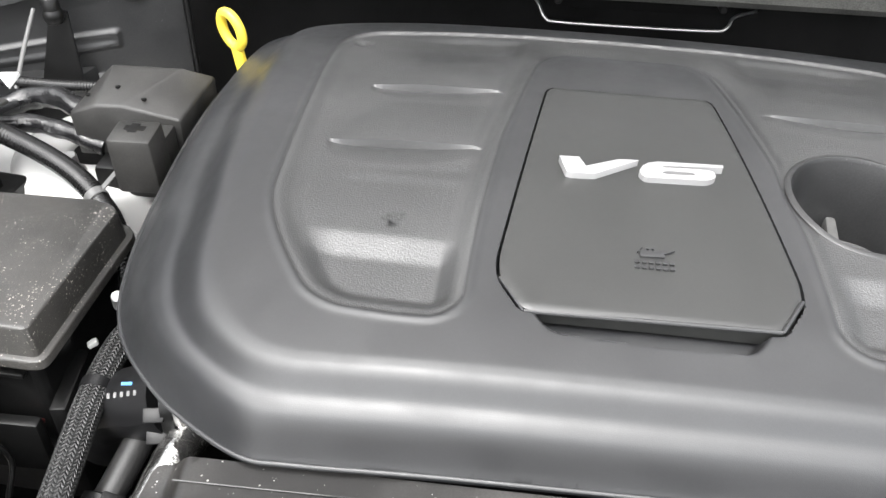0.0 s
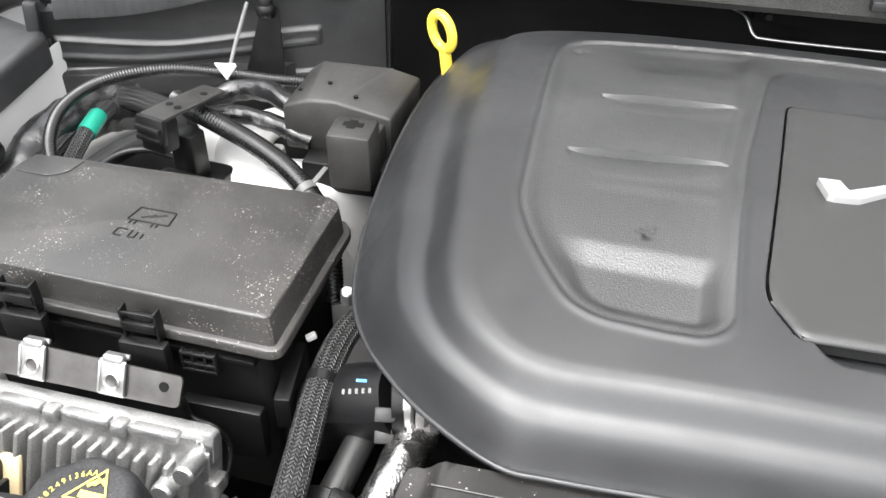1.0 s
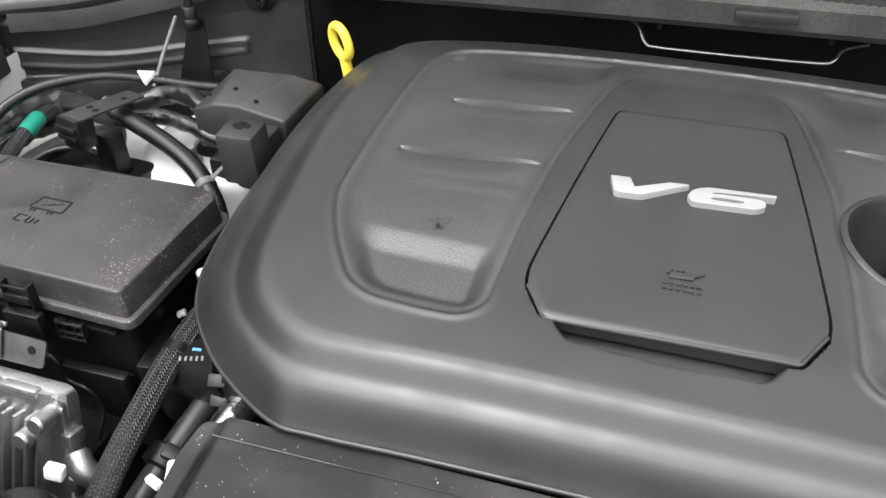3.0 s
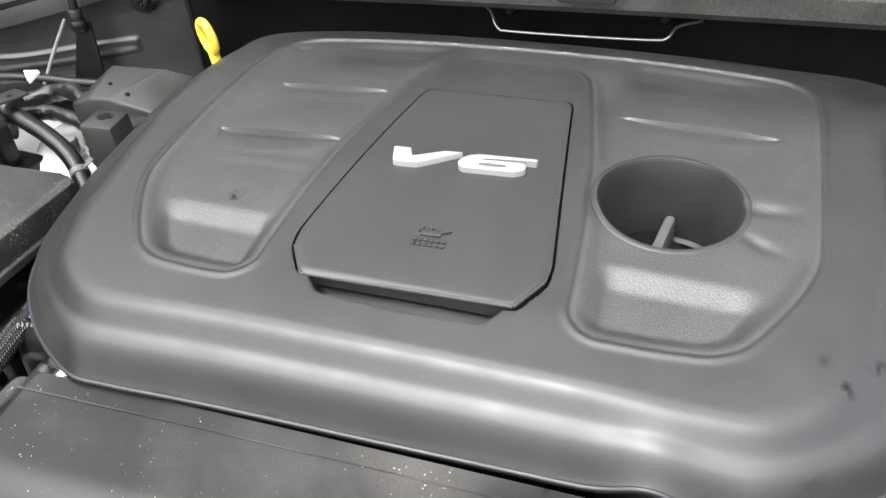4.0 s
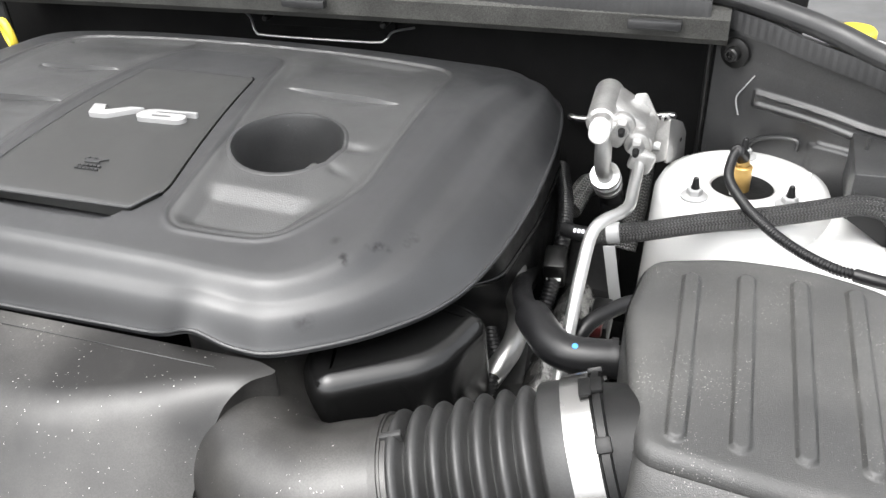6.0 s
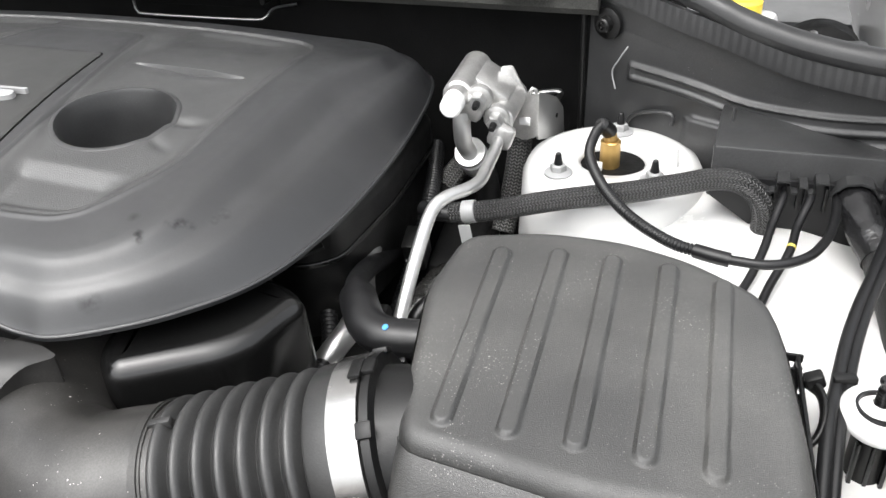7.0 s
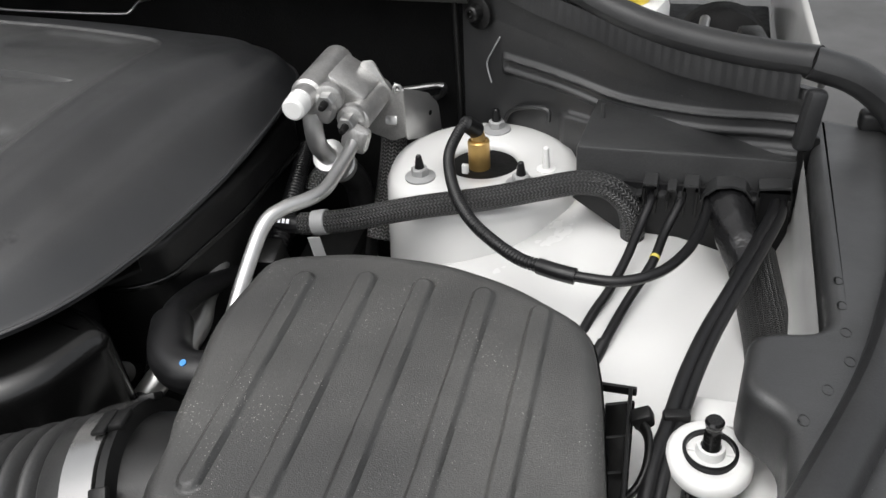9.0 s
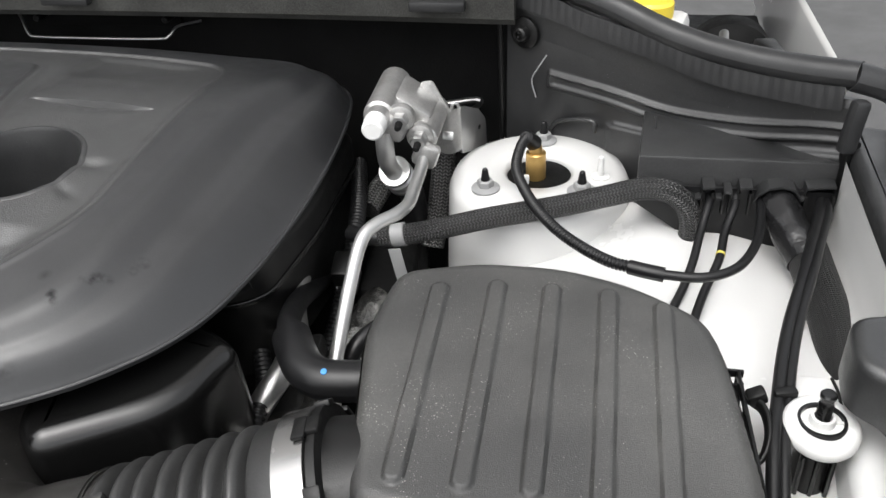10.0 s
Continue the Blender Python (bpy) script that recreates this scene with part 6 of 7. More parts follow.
wire("braided_loom", "black mesh-sleeved loom behind the cover", [(-0.228, 0.690, 0.968), (-0.231, 0.650, 0.970), (-0.230, 0.610, 0.967), (-0.227, 0.560, 0.962), (-0.215, 0.51, 0.93)], 0.0095, BRAID)
# ---- intake side ----
duct = thing("intake_duct_cover", "dark semi-gloss plastic intake cover with dust specks", "intake cover", (0.10, 0.15, 0.85))
DUCT_OUT = rounded([(-0.147, 0.262), (0.360, 0.2565), (0.380, 0.2495), (0.361, 0.237), (0.348, 0.220), (0.341, 0.198), (0.339, 0.170), (0.342, 0.130), (0.345, 0.02), (-0.130, 0.02), (-0.150, 0.235)], 0.006, 4)


def duct_height(x, y):
    e_right = poly_sdf(x, y, [(-0.40, 0.60), (0.3795, 0.60), (0.3795, 0.2490), (0.361, 0.237), (0.348, 0.220), (0.341, 0.198), (0.339, 0.170), (0.342, 0.130), (0.345, -0.3), (-0.40, -0.3)])
    e_left = poly_sdf(x, y, [(-0.150, 0.6), (0.6, 0.6), (0.6, -0.3), (-0.128, -0.3)])
    ridge = 0.196 + 0.056 * sstep((x - 0.20) / 0.19)
    z = 0.981 - 0.06 * (0.258 - y)
    f = np.maximum(ridge - y, 0)
    z = z - np.where(f < 0.035, f * f * 13.0, 0.0159 + (f - 0.035) * 0.91)
    k = np.clip(1 - e_right / 0.040, 0, 1)
    z = z - 0.012 * k**2.2 * sstep((0.240 - y) / 0.05)
    kl = np.clip(1 - e_left / 0.020, 0, 1)
    z = z - 0.010 * sstep(kl * 1.6 - 0.3)
    return z


v, f, _ = sheet(DUCT_OUT, duct_height, 0.004, wall_depth=lambda x, y: np.full(x.shape, 0.05))
raw("duct_shell", v, f, DUCT, duct, angle=45)
tube("mould_line", [(-0.13, 0.2455, 0.9808), (0.05, 0.2455, 0.9808), (0.20, 0.2445, 0.9806), (0.33, 0.243, 0.9800)], 0.0005, BELLOW, duct, n=6, step=0.02)

# radiator support ahead of the duct, out of view below
bm = bmesh.new()
box(bm, (0.17, -0.02, 0.80), (1.5, 0.06, 0.30), 0.02)
structure("wall_radiator_support", bm, BLACK, "black radiator support behind the grille", "wall")

# resonator beside the cover
rb = thing("resonator_box", "black semi-gloss resonator box below the cover edge", "resonator", (0.43, 0.32, 0.85))
bm = bmesh.new()
dome(bm, rounded([(0.352, 0.415), (0.372, 0.280), (0.401, 0.254), (0.490, 0.306), (0.509, 0.376), (0.478, 0.398)][::-1], 0.030, 9), 0.84, 0.963, 0.017, seg=9, lean=0.004)
part("box_shell", bm, GLOSS, rb, angle=60)
tube("box_seam", [(0.502, 0.352, 0.885), (0.487, 0.308, 0.880), (0.448, 0.281, 0.877), (0.412, 0.256, 0.873)], 0.0016, GLOSS, rb, n=6)
bm = bmesh.new()
prism(bm, [(0.0, 0.0), (0.050, 0.012), (0.046, 0.028), (0.008, 0.030)], 0.0, 0.003, 0.0008, pose(0.452, 0.402, 0.956, 12, -8, 25))
part("box_ear", bm, BLACK, rb)
bkt = thing("cover_bracket", "pale metal bracket between duct and resonator", "bracket", (0.385, 0.255, 0.90))
tube("bracket_leg", [(0.358, 0.288, 0.948), (0.366, 0.282, 0.938), (0.374, 0.279, 0.918), (0.379, 0.279, 0.892), (0.380, 0.280, 0.86)], 0.0055, ALU, bkt, n=10, flat=0.35)
side_cov = thing("lower_engine_shroud", "black shroud under the edge of the engine cover", "shroud", (0.44, 0.47, 0.86))
bm = bmesh.new()
dome(bm, rounded([(0.30, 0.44), (0.462, 0.44), (0.490, 0.46), (0.502, 0.56), (0.50, 0.70), (0.30, 0.72)], 0.02, 6), 0.86, 0.972, 0.010)
part("shroud_shell", bm, BLACK, side_cov, angle=50)
bm = bmesh.new()
dome(bm, rounded([(0.298, 0.437), (0.463, 0.437), (0.4925, 0.458), (0.5048, 0.56), (0.5028, 0.70), (0.298, 0.722)], 0.021, 6), 0.936, 0.9405, 0.0015)
part("shroud_rim", bm, GLOSS, side_cov, "moulded rim round the shroud", angle=50)
notchp = thing("throttle_body", "pale grey throttle body seen under the cover notch", "throttle body", (0.30, 0.29, 0.93))
part("throttle_dome", rod(bmesh.new(), (0.302, 0.310, 0.93), (0.302, 0.303, 0.985), 0.034, 0.030, 32, 0.006), BELLOW, notchp, angle=60)

# intake elbow, bellows and clamp
el = thing("intake_elbow", "black plastic intake elbow leading under the engine cover", "intake elbow", (0.40, 0.18, 0.85))
tube("elbow_body", [(0.312, 0.350, 0.912), (0.326, 0.300, 0.912), (0.346, 0.250, 0.911), (0.380, 0.213, 0.909), (0.422, 0.204, 0.910), (0.455, 0.2135, 0.914), (0.486, 0.223, 0.918)], 0.0530, DUCT, el, n=48, step=0.005)
tube("elbow_cuff", [(0.474, 0.2200, 0.9150), (0.482, 0.2220, 0.917)], 0.0550, DUCT, el, n=44)
bel = thing("intake_bellows", "black corrugated rubber intake hose", "intake hose", (0.53, 0.22, 0.88))
b0, b1 = np.array([0.480, 0.2215, 0.9165]), np.array([0.6050, 0.2520, 0.9500])
m, L = along(b0, b1)
prof = [(0.050, 0.0), (0.0560, 0.001)]
for k in range(7):
    z0 = 0.003 + k * 0.0150
    R = 0.0560 + 0.0002 * k
    prof += [(R - 0.0085, z0)] + [(R - 0.0085 + 0.0085 * math.sin(math.pi * t) ** 0.6, z0 + 0.0015 + t * 0.0115) for t in np.linspace(0.04, 0.96, 9)] + [(R - 0.0085, z0 + 0.0142)]
prof += [(0.0510, 0.1085), (0.0555, 0.1100), (0.0570, 0.1120), (0.0570, L), (0.050, L)]
part("bellows_body", lathe(bmesh.new(), prof, 72, m), BELLOW, bel, angle=60)
bm = bmesh.new()
box(bm, (0, 0.0525, 0.010), (0.006, 0.007, 0.016), 0.0015)
bmesh.ops.transform(bm, matrix=m, verts=bm.verts)
part("bellows_tab", bm, BELLOW, bel)
cl = thing("hose_clamp", "bright steel band clamp on the intake hose", "clamp", tuple(b1))
part("band", lathe(bmesh.new(), [(0.0575, L - 0.007), (0.0592, L - 0.0065), (0.0592, L + 0.0120), (0.0575, L + 0.0125)], 72, m), BAND, cl)
neck = thing("airbox_neck", "black flanged neck of the air filter box", "neck", tuple(b1))
part("neck_tube", lathe(bmesh.new(), [(0.0555, L - 0.01), (0.0560, L + 0.013), (0.0585, L + 0.014), (0.0585, L + 0.019), (0.050, L + 0.020), (0.044, L + 0.05)], 64, m), BLACK, neck)
for ang, w in ((82, 0.014), (50, 0.010), (125, 0.010), (15, 0.012)):
    bm = bmesh.new()
    box(bm, (0.0590, 0, L + 0.0165), (0.0040, w, 0.010), 0.001)
    if ang == 82:
        box(bm, (0.0605, 0.002, L + 0.010), (0.0026, w * 1.3, 0.008), 0.0008)
    bmesh.ops.transform(bm, matrix=m @ pose(0, 0, 0, 0, 0, ang), verts=bm.verts)
    part("neck_tab", bm, BLACK, neck)

# air filter box
air = thing("air_filter_box", "dusty grained black air filter box with five ribs on the lid", "air filter box", (0.735, 0.31, 0.86))
AIR_OUT = rounded([(0.634, 0.219), (0.612, 0.345), (0.621, 0.404), (0.678, 0.4185), (0.730, 0.4185), (0.780, 0.408), (0.829, 0.386), (0.8395, 0.350), (0.853, 0.270), (0.858, 0.215), (0.74, 0.206)], 0.016, 4)


def lid_z(x, y):
    return 1.0025 + 0.100 * (y - 0.22) - 0.25 * np.maximum(x - 0.74, 0) ** 1.5


def air_height(x, y):
    d = poly_sdf(x, y, AIR_OUT)
    z = lid_z(x, y)
    k = np.clip(1 - d / 0.012, 0, 1)
    z = z - 0.012 * (1 - np.sqrt(np.clip(1 - k * k, 0, 1)))
    for i, (xb, xt) in enumerate(((0.657, 0.655), (0.6945, 0.693), (0.7315, 0.7290), (0.7680, 0.7655), (0.804, 0.800))):
        y0, y1 = 0.238, 0.388 - (0.006 if i in (0, 4) else 0.0)
        t = np.clip((y - y0) / (y1 - y0), 0, 1)
        q = np.hypot(x - (xb + (xt - xb) * t), y - (y0 + (y1 - y0) * t))
        z = z + 0.0034 * np.clip((0.0066 - q) / 0.0020, 0, 1) ** 0.8
    return z


v, f, _ = sheet(AIR_OUT, air_height, 0.0012, wall_depth=lambda x, y: np.full(x.shape, 0.030))
alid = raw("lid", v, f, AIRP, air, "grained lid with five long ribs", angle=50)
bm = bmesh.new()
base = [(0.655, 0.165), (0.616, 0.345), (0.626, 0.398), (0.73, 0.412), (0.824, 0.382), (0.850, 0.27), (0.856, 0.16)]
prism(bm, rounded(base, 0.016, 4), 0.78, 0.975, 0.004)
part("lower_box", bm, BLACK, air)
# skirt of the lid, flared towards the front
p_ = np.array(AIR_OUT)
tan = np.roll(p_, -1, 0) - np.roll(p_, 1, 0)
tan /= np.linalg.norm(tan, axis=1)[:, None]
out_n = np.stack([tan[:, 1], -tan[:, 0]], 1)
if float(np.sum(p_[:, 0] * np.roll(p_[:, 1], -1) - np.roll(p_[:, 0], -1) * p_[:, 1])) < 0:
    out_n = -out_n
flare = 0.0012 + 0.030 * np.clip(-out_n[:, 1], 0, 1) ** 2
sk, nk = [], len(p_)
for t in np.linspace(0, 1, 9):
    q = p_ + out_n * (flare * (t ** 0.8))[:, None] + out_n * 0.0004
    sk += [(x, y, float(lid_z(px, py)) - 0.0095 - 0.036 * t - 0.012 * t * t) for (x, y), (px, py) in zip(q, p_)]
raw("lid_skirt", sk, [(a * nk + i, a * nk + (i + 1) % nk, (a + 1) * nk + (i + 1) % nk, (a + 1) * nk + i) for a in range(8) for i in range(nk)], AIRP, alid, angle=60)
bm = bmesh.new()
rod(bm, (0.728, 0.432, 0.965), (0.728, 0.430, 0.990), 0.0042, 0.0038, 12)
box(bm, (0.735, 0.425, 0.972), (0.016, 0.010, 0.005), 0.001)
part("lid_peg", bm, BLACK, air)
# cage of ribs and a buckle on its flank
bm = bmesh.new()
q = pose(0.8560, 0.315, 0, 0, 0, 3)
for z, h in ((0.966, 0.006), (0.912, 0.006)):
    box(bm, q @ Vector((0, 0, z)), (0.0025, 0.140, h), 0.0008, (0, 0, 3))
box(bm, q @ Vector((0, 0.069, 0.939)), (0.0025, 0.003, 0.054), 0.0006)
box(bm, (0.845, 0.384, 0.966), (0.022, 0.0025, 0.006), 0.0008)
cage = part("flank_cage", bm, BLACK, air, "black open ribbed flank")
for k in range(6):
    part("cage_rib", B((0.8475 + k * 0.001, 0.374 - k * 0.024, 0.942 - 0.002 * k), (0.017, 0.0022, 0.046), 0.0006, (0, 0, 20)), BLACK, cage)
part("cage_hook", B((0.861, 0.360, 0.970), (0.012, 0.010, 0.009), 0.002, (0, -25, 8)), BLACK, cage)
tube("buckle", [(0.857, 0.362, 0.966), (0.8645, 0.352, 0.967), (0.8665, 0.336, 0.964), (0.863, 0.322, 0.958), (0.856, 0.316, 0.952)], 0.0024, BLACK, air, "curved black buckle", n=10, flat=2.2)

# breather elbow with a blue dot
br = thing("breather_hose", "black rubber breather hose with an elbow", "hose", (0.57, 0.36, 0.93))
tube("hose_run", [(0.490, 0.640, 0.852), (0.495, 0.557, 0.880), (0.500, 0.510, 0.902), (0.508, 0.470, 0.922), (0.521, 0.424, 0.942), (0.532, 0.402, 0.948), (0.546, 0.380, 0.951)], 0.0092, RUBBER, br, n=20)
tube("elbow", [(0.533, 0.400, 0.948), (0.545, 0.379, 0.952), (0.557, 0.363, 0.953), (0.572, 0.3545, 0.953), (0.592, 0.355, 0.953), (0.609, 0.358, 0.953)], 0.0150, RUBBER, br, n=24)
tube("elbow_rim", [(0.604, 0.3575, 0.953), (0.609, 0.358, 0.953)], 0.0162, RUBBER, br, n=24)
tube("spigot", [(0.606, 0.3578, 0.953), (0.630, 0.3585, 0.953)], 0.0105, BLACK, br, n=20)
part("blue_dot", lathe(bmesh.new(), [(0.0024, 0.0), (0.0022, 0.0006), (0.0, 0.0008)], 14, pose(0.5775, 0.3480, 0.9669, 26, 0, 0)), BLUE, br, "blue paint dot")
wire("thin_hose", "thin black hose looping behind the air box", [(0.560, 0.410, 0.89), (0.572, 0.432, 0.917), (0.590, 0.456, 0.922), (0.612, 0.476, 0.922), (0.640, 0.484, 0.918), (0.680, 0.47, 0.90)], 0.0072, RUBBER, "hose")

# ---- air-conditioning block and pipes ----
ac = thing("ac_valve_block", "cast aluminium air-conditioning block with capped ports", "valve block", (0.575, 0.66, 0.95))
bm = bmesh.new()
rod(bm, (0.548, 0.705, 1.024), (0.551, 0.622, 1.024), 0.0155, 0.0150, 24, 0.003)
rod(bm, (0.588, 0.700, 1.000), (0.590, 0.628, 1.000), 0.0130, 0.0125, 24, 0.003)
box(bm, (0.570, 0.672, 1.012), (0.040, 0.052, 0.030), 0.004, (0, 32, 0))
blk = part("block_body", bm, CASTW, ac, angle=40)
bm = bmesh.new()
box(bm, (0.560, 0.622, 1.018), (0.036, 0.018, 0.024), 0.006, (0, 25, 0))
part("port_flange", bm, CASTW, ac)
bm = bmesh.new()
rod(bm, (0.552, 0.622, 1.026), (0.553, 0.604, 1.027), 0.0115, 0.0110, 20, 0.002)
part("port", bm, CASTW, ac)
part("port_cap", rod(bmesh.new(), (0.553, 0.606, 1.027), (0.554, 0.588, 1.027), 0.0108, 0.0098, 20, 0.002), WHITEP, ac, "pale grey dust cap")
for p, q in (((0.572, 0.622, 1.024), (0.573, 0.610, 1.024)), ((0.587, 0.628, 1.003), (0.588, 0.612, 1.003))):
    m, _ = along(p, q)
    part("flange_ring", lathe(bmesh.new(), [(0.0125, -0.006), (0.0130, -0.001), (0.0122, 0.002), (0.0095, 0.003), (0.0, 0.003)], 28, m), CASTW, ac)
    nut = part("nut", hexnut(bmesh.new(), p, q, 0.0080), ALU, ac, "zinc nut on a dark stud")
    d = (Vector(q) - Vector(p)).normalized()
    part("stud", rod(bmesh.new(), Vector(q) - d * 0.002, Vector(q) + d * 0.010, 0.0036, 0.003, 10), DARK, nut)
bm = bmesh.new()
box(bm, (0.594, 0.618, 0.990), (0.024, 0.013, 0.024), 0.005, (0, 20, 0))
part("lower_flange", bm, CASTW, ac)
tube("suction_bend", [(0.556, 0.618, 1.012), (0.556, 0.616, 0.995), (0.556, 0.620, 0.978), (0.557, 0.632, 0.962), (0.558, 0.645, 0.950)], 0.0085, ALU, ac, n=18)
m, L = along((0.557, 0.634, 0.962), (0.559, 0.662, 0.930))
part("crimp_collar", lathe(bmesh.new(), [(0.010, 0.0), (0.0155, 0.001), (0.0155, 0.006), (0.0135, 0.008), (0.0135, 0.010), (0.0160, 0.012), (0.0160, 0.020), (0.0135, 0.022), (0.0135, 0.024), (0.0155, 0.026), (0.0155, 0.032), (0.012, 0.034)], 32, m), ALU, ac, "crimped aluminium collar")
tube("suction_hose", [(0.559, 0.660, 0.933), (0.561, 0.680, 0.905), (0.562, 0.68, 0.86), (0.560, 0.66, 0.78), (0.55, 0.62, 0.70)], 0.0130, RUBBER, ac, n=18)
tube("liquid_line", [(0.592, 0.624, 0.992), (0.592, 0.605, 0.984), (0.592, 0.575, 0.980), (0.592, 0.548, 0.979), (0.586, 0.528, 0.981), (0.574, 0.508, 0.983), (0.566, 0.490, 0.978), (0.563, 0.455, 0.955), (0.562, 0.415, 0.926), (0.561, 0.375, 0.897), (0.560, 0.33, 0.865)], 0.0058, ALU, ac, n=16)
bkp = thing("ac_bracket", "bent aluminium bracket holding the valve block", "bracket", (0.610, 0.69, 0.90))
def web(pts, z0=0.0, z1=0.0022):
    """A plate in the upright plane that runs back beside the block: places are (back, up)."""
    bm = bmesh.new()
    prism(bm, rounded(pts, 0.003, 3), z0, z1, 0.0005, pose(0.6125, 0.6885, 0, 0, 0, 74) @ pose(0, 0, 0, 90, 0, 0))
    return bm


bm = bmesh.new()
prism(bm, rounded([(0.576, 1.030), (0.588, 1.032), (0.596, 1.016), (0.604, 1.002), (0.609, 1.002), (0.6145, 1.006), (0.6145, 0.958), (0.600, 0.952), (0.576, 0.960)], 0.003, 3), 0.0, 0.0022, 0.0006, pose(0, 0.690, 0, 90, 0, 0))
part("bracket_face", bm, CASTW, bkp, angle=30)
part("bracket_web", web([(0.0, 1.006), (0.014, 1.000), (0.040, 0.986), (0.056, 0.968), (0.058, 0.945), (0.058, 0.880), (0.036, 0.872), (0.034, 0.942), (0.0, 0.954)]), ALU, bkp, angle=30)
part("bracket_strip", web([(0.030, 0.952), (0.038, 0.952), (0.040, 0.86), (0.034, 0.86)], -0.004, 0.0), ALU, bkp, smooth=False)
part("bracket_tab", B((0.601, 0.6865, 0.974), (0.012, 0.0040, 0.009), 0.0015, (-25, 0, 0)), ALU, bkp, "small bent tab")
tube("bracket_hook", [(0.606, 0.690, 0.999), (0.606, 0.688, 1.006), (0.6085, 0.688, 1.010), (0.612, 0.689, 1.007), (0.613, 0.690, 1.001)], 0.0018, ALU, bkp, n=8)
part("bracket_hole", lathe(bmesh.new(), [(0.0026, 0.0), (0.0026, 0.0006), (0.0, 0.0006)], 14, pose(0.6255, 0.7270, 0.965, 0, 90, -16)), DARK, bkp)
wr = thing("wire_stay", "thin bent metal stay on the bulkhead", "stay", (0.60, 0.80, 1.0))
tube("stay_wire", [(0.484, 0.846, 0.925), (0.486, 0.830, 0.934), (0.500, 0.826, 0.934), (0.550, 0.824, 0.940), (0.600, 0.822, 0.950), (0.612, 0.820, 0.951), (0.604, 0.835, 0.935), (0.585, 0.846, 0.920)], 0.0034, STEEL, wr, n=10)
hd = thing("bulkhead_handle", "dark metal lift bracket on the bulkhead", "bracket", (0.16, 0.83, 1.02))
# pale tube standing in for the highlight on the recessed bracket's edge
tube("edge_highlight", [(0.040, 0.838, 1.040), (0.056, 0.822, 1.038), (0.066, 0.812, 1.024), (0.080, 0.810, 1.021), (0.160, 0.808, 1.021), (0.236, 0.810, 1.021), (0.250, 0.812, 1.024), (0.258, 0.822, 1.032), (0.282, 0.836, 1.034)], 0.0016, STEEL, hd, n=8)
for x in (0.078, 0.245):
    part("handle_stud", rod(bmesh.new(), (x, 0.846, 1.040), (x, 0.818, 1.040), 0.0045, 0.0040, 12), BLACK, hd)
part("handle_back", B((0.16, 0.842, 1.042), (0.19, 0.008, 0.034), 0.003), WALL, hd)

# ---- tower fittings ----
def tower_stud(x, y, z, h=0.022):
    ob = thing("tower_stud", "dark stud with a pale flange nut on the strut tower", "stud", (x, y, z), "strut tower studs")
    part("flange", lathe(bmesh.new(), [(0.0135, 0.0), (0.0135, 0.0018), (0.0095, 0.0035), (0.0, 0.0035)], 24, pose(x, y, z)), STRAP, ob, "pale grey flange")
    part("nut", hexnut(bmesh.new(), (x, y, z + 0.003), (x, y, z + 0.010), 0.0078), STRAP, ob)
    part("stud_tip", rod(bmesh.new(), (x, y, z + 0.009), (x, y, z + h), 0.0044, 0.0026, 12, 0.001), RUBBER, ob)


tower_stud(0.648, 0.622, 0.954)
tower_stud(0.737, 0.625, 0.954)
tower_stud(0.693, 0.722, 0.954)
pin_ = thing("white_pin", "upright white nylon pin on the strut tower", "pin", (0.752, 0.652, 0.954))
part("pin_base", lathe(bmesh.new(), [(0.0085, 0), (0.0085, 0.0012), (0.004, 0.0022), (0.0, 0.0022)], 20, pose(0.753, 0.654, 0.954)), WHITEP, pin_)
part("pin_stem", rod(bmesh.new(), (0.753, 0.654, 0.955), (0.753, 0.654, 0.976), 0.0032, 0.0026, 12), WHITEP, pin_)
bs = thing("brass_sensor", "brass fitting standing in the tower opening", "sensor", (0.690, 0.672, 0.93))
part("brass_body", rod(bmesh.new(), (0.691, 0.662, 0.930), (0.691, 0.662, 0.974), 0.0098, 0.0098, 24, 0.0012), BRASS, bs)
part("brass_neck", rod(bmesh.new(), (0.691, 0.662, 0.973), (0.690, 0.662, 0.983), 0.0068, 0.0060, 20), BRASS, bs)
part("sensor_plug", rod(bmesh.new(), (0.690, 0.664, 0.981), (0.682, 0.650, 0.996), 0.0078, 0.0070, 16, 0.002), RUBBER, bs)
part("white_clip", B((0.684, 0.640, 0.956), (0.006, 0.004, 0.009), 0.001), WHITEP, bs)
sw = thing("sensor_cable", "black corrugated sensor cable over the tower", "cable", (0.682, 0.648, 0.995))
tube("ribbed_sleeve", [(0.684, 0.655, 0.994), (0.679, 0.640, 0.990), (0.6785, 0.612, 0.982), (0.696, 0.565, 0.980), (0.718, 0.528, 0.979), (0.741, 0.506, 0.976), (0.765, 0.486, 0.977), (0.784, 0.478, 0.978)], 0.0050, RUBBER, sw, ribs=0.0010, pitch=0.0030, n=12)
tube("joint_sleeve", [(0.780, 0.479, 0.978), (0.792, 0.475, 0.978), (0.806, 0.473, 0.977)], 0.0058, RUBBER, sw, n=14)
tube("plain_cable", [(0.802, 0.4735, 0.977), (0.834, 0.473, 0.977), (0.859, 0.488, 0.977), (0.8755, 0.523, 0.972), (0.884, 0.557, 0.970), (0.888, 0.590, 0.970), (0.888, 0.612, 0.970)], 0.0038, RUBBER, sw, n=12)

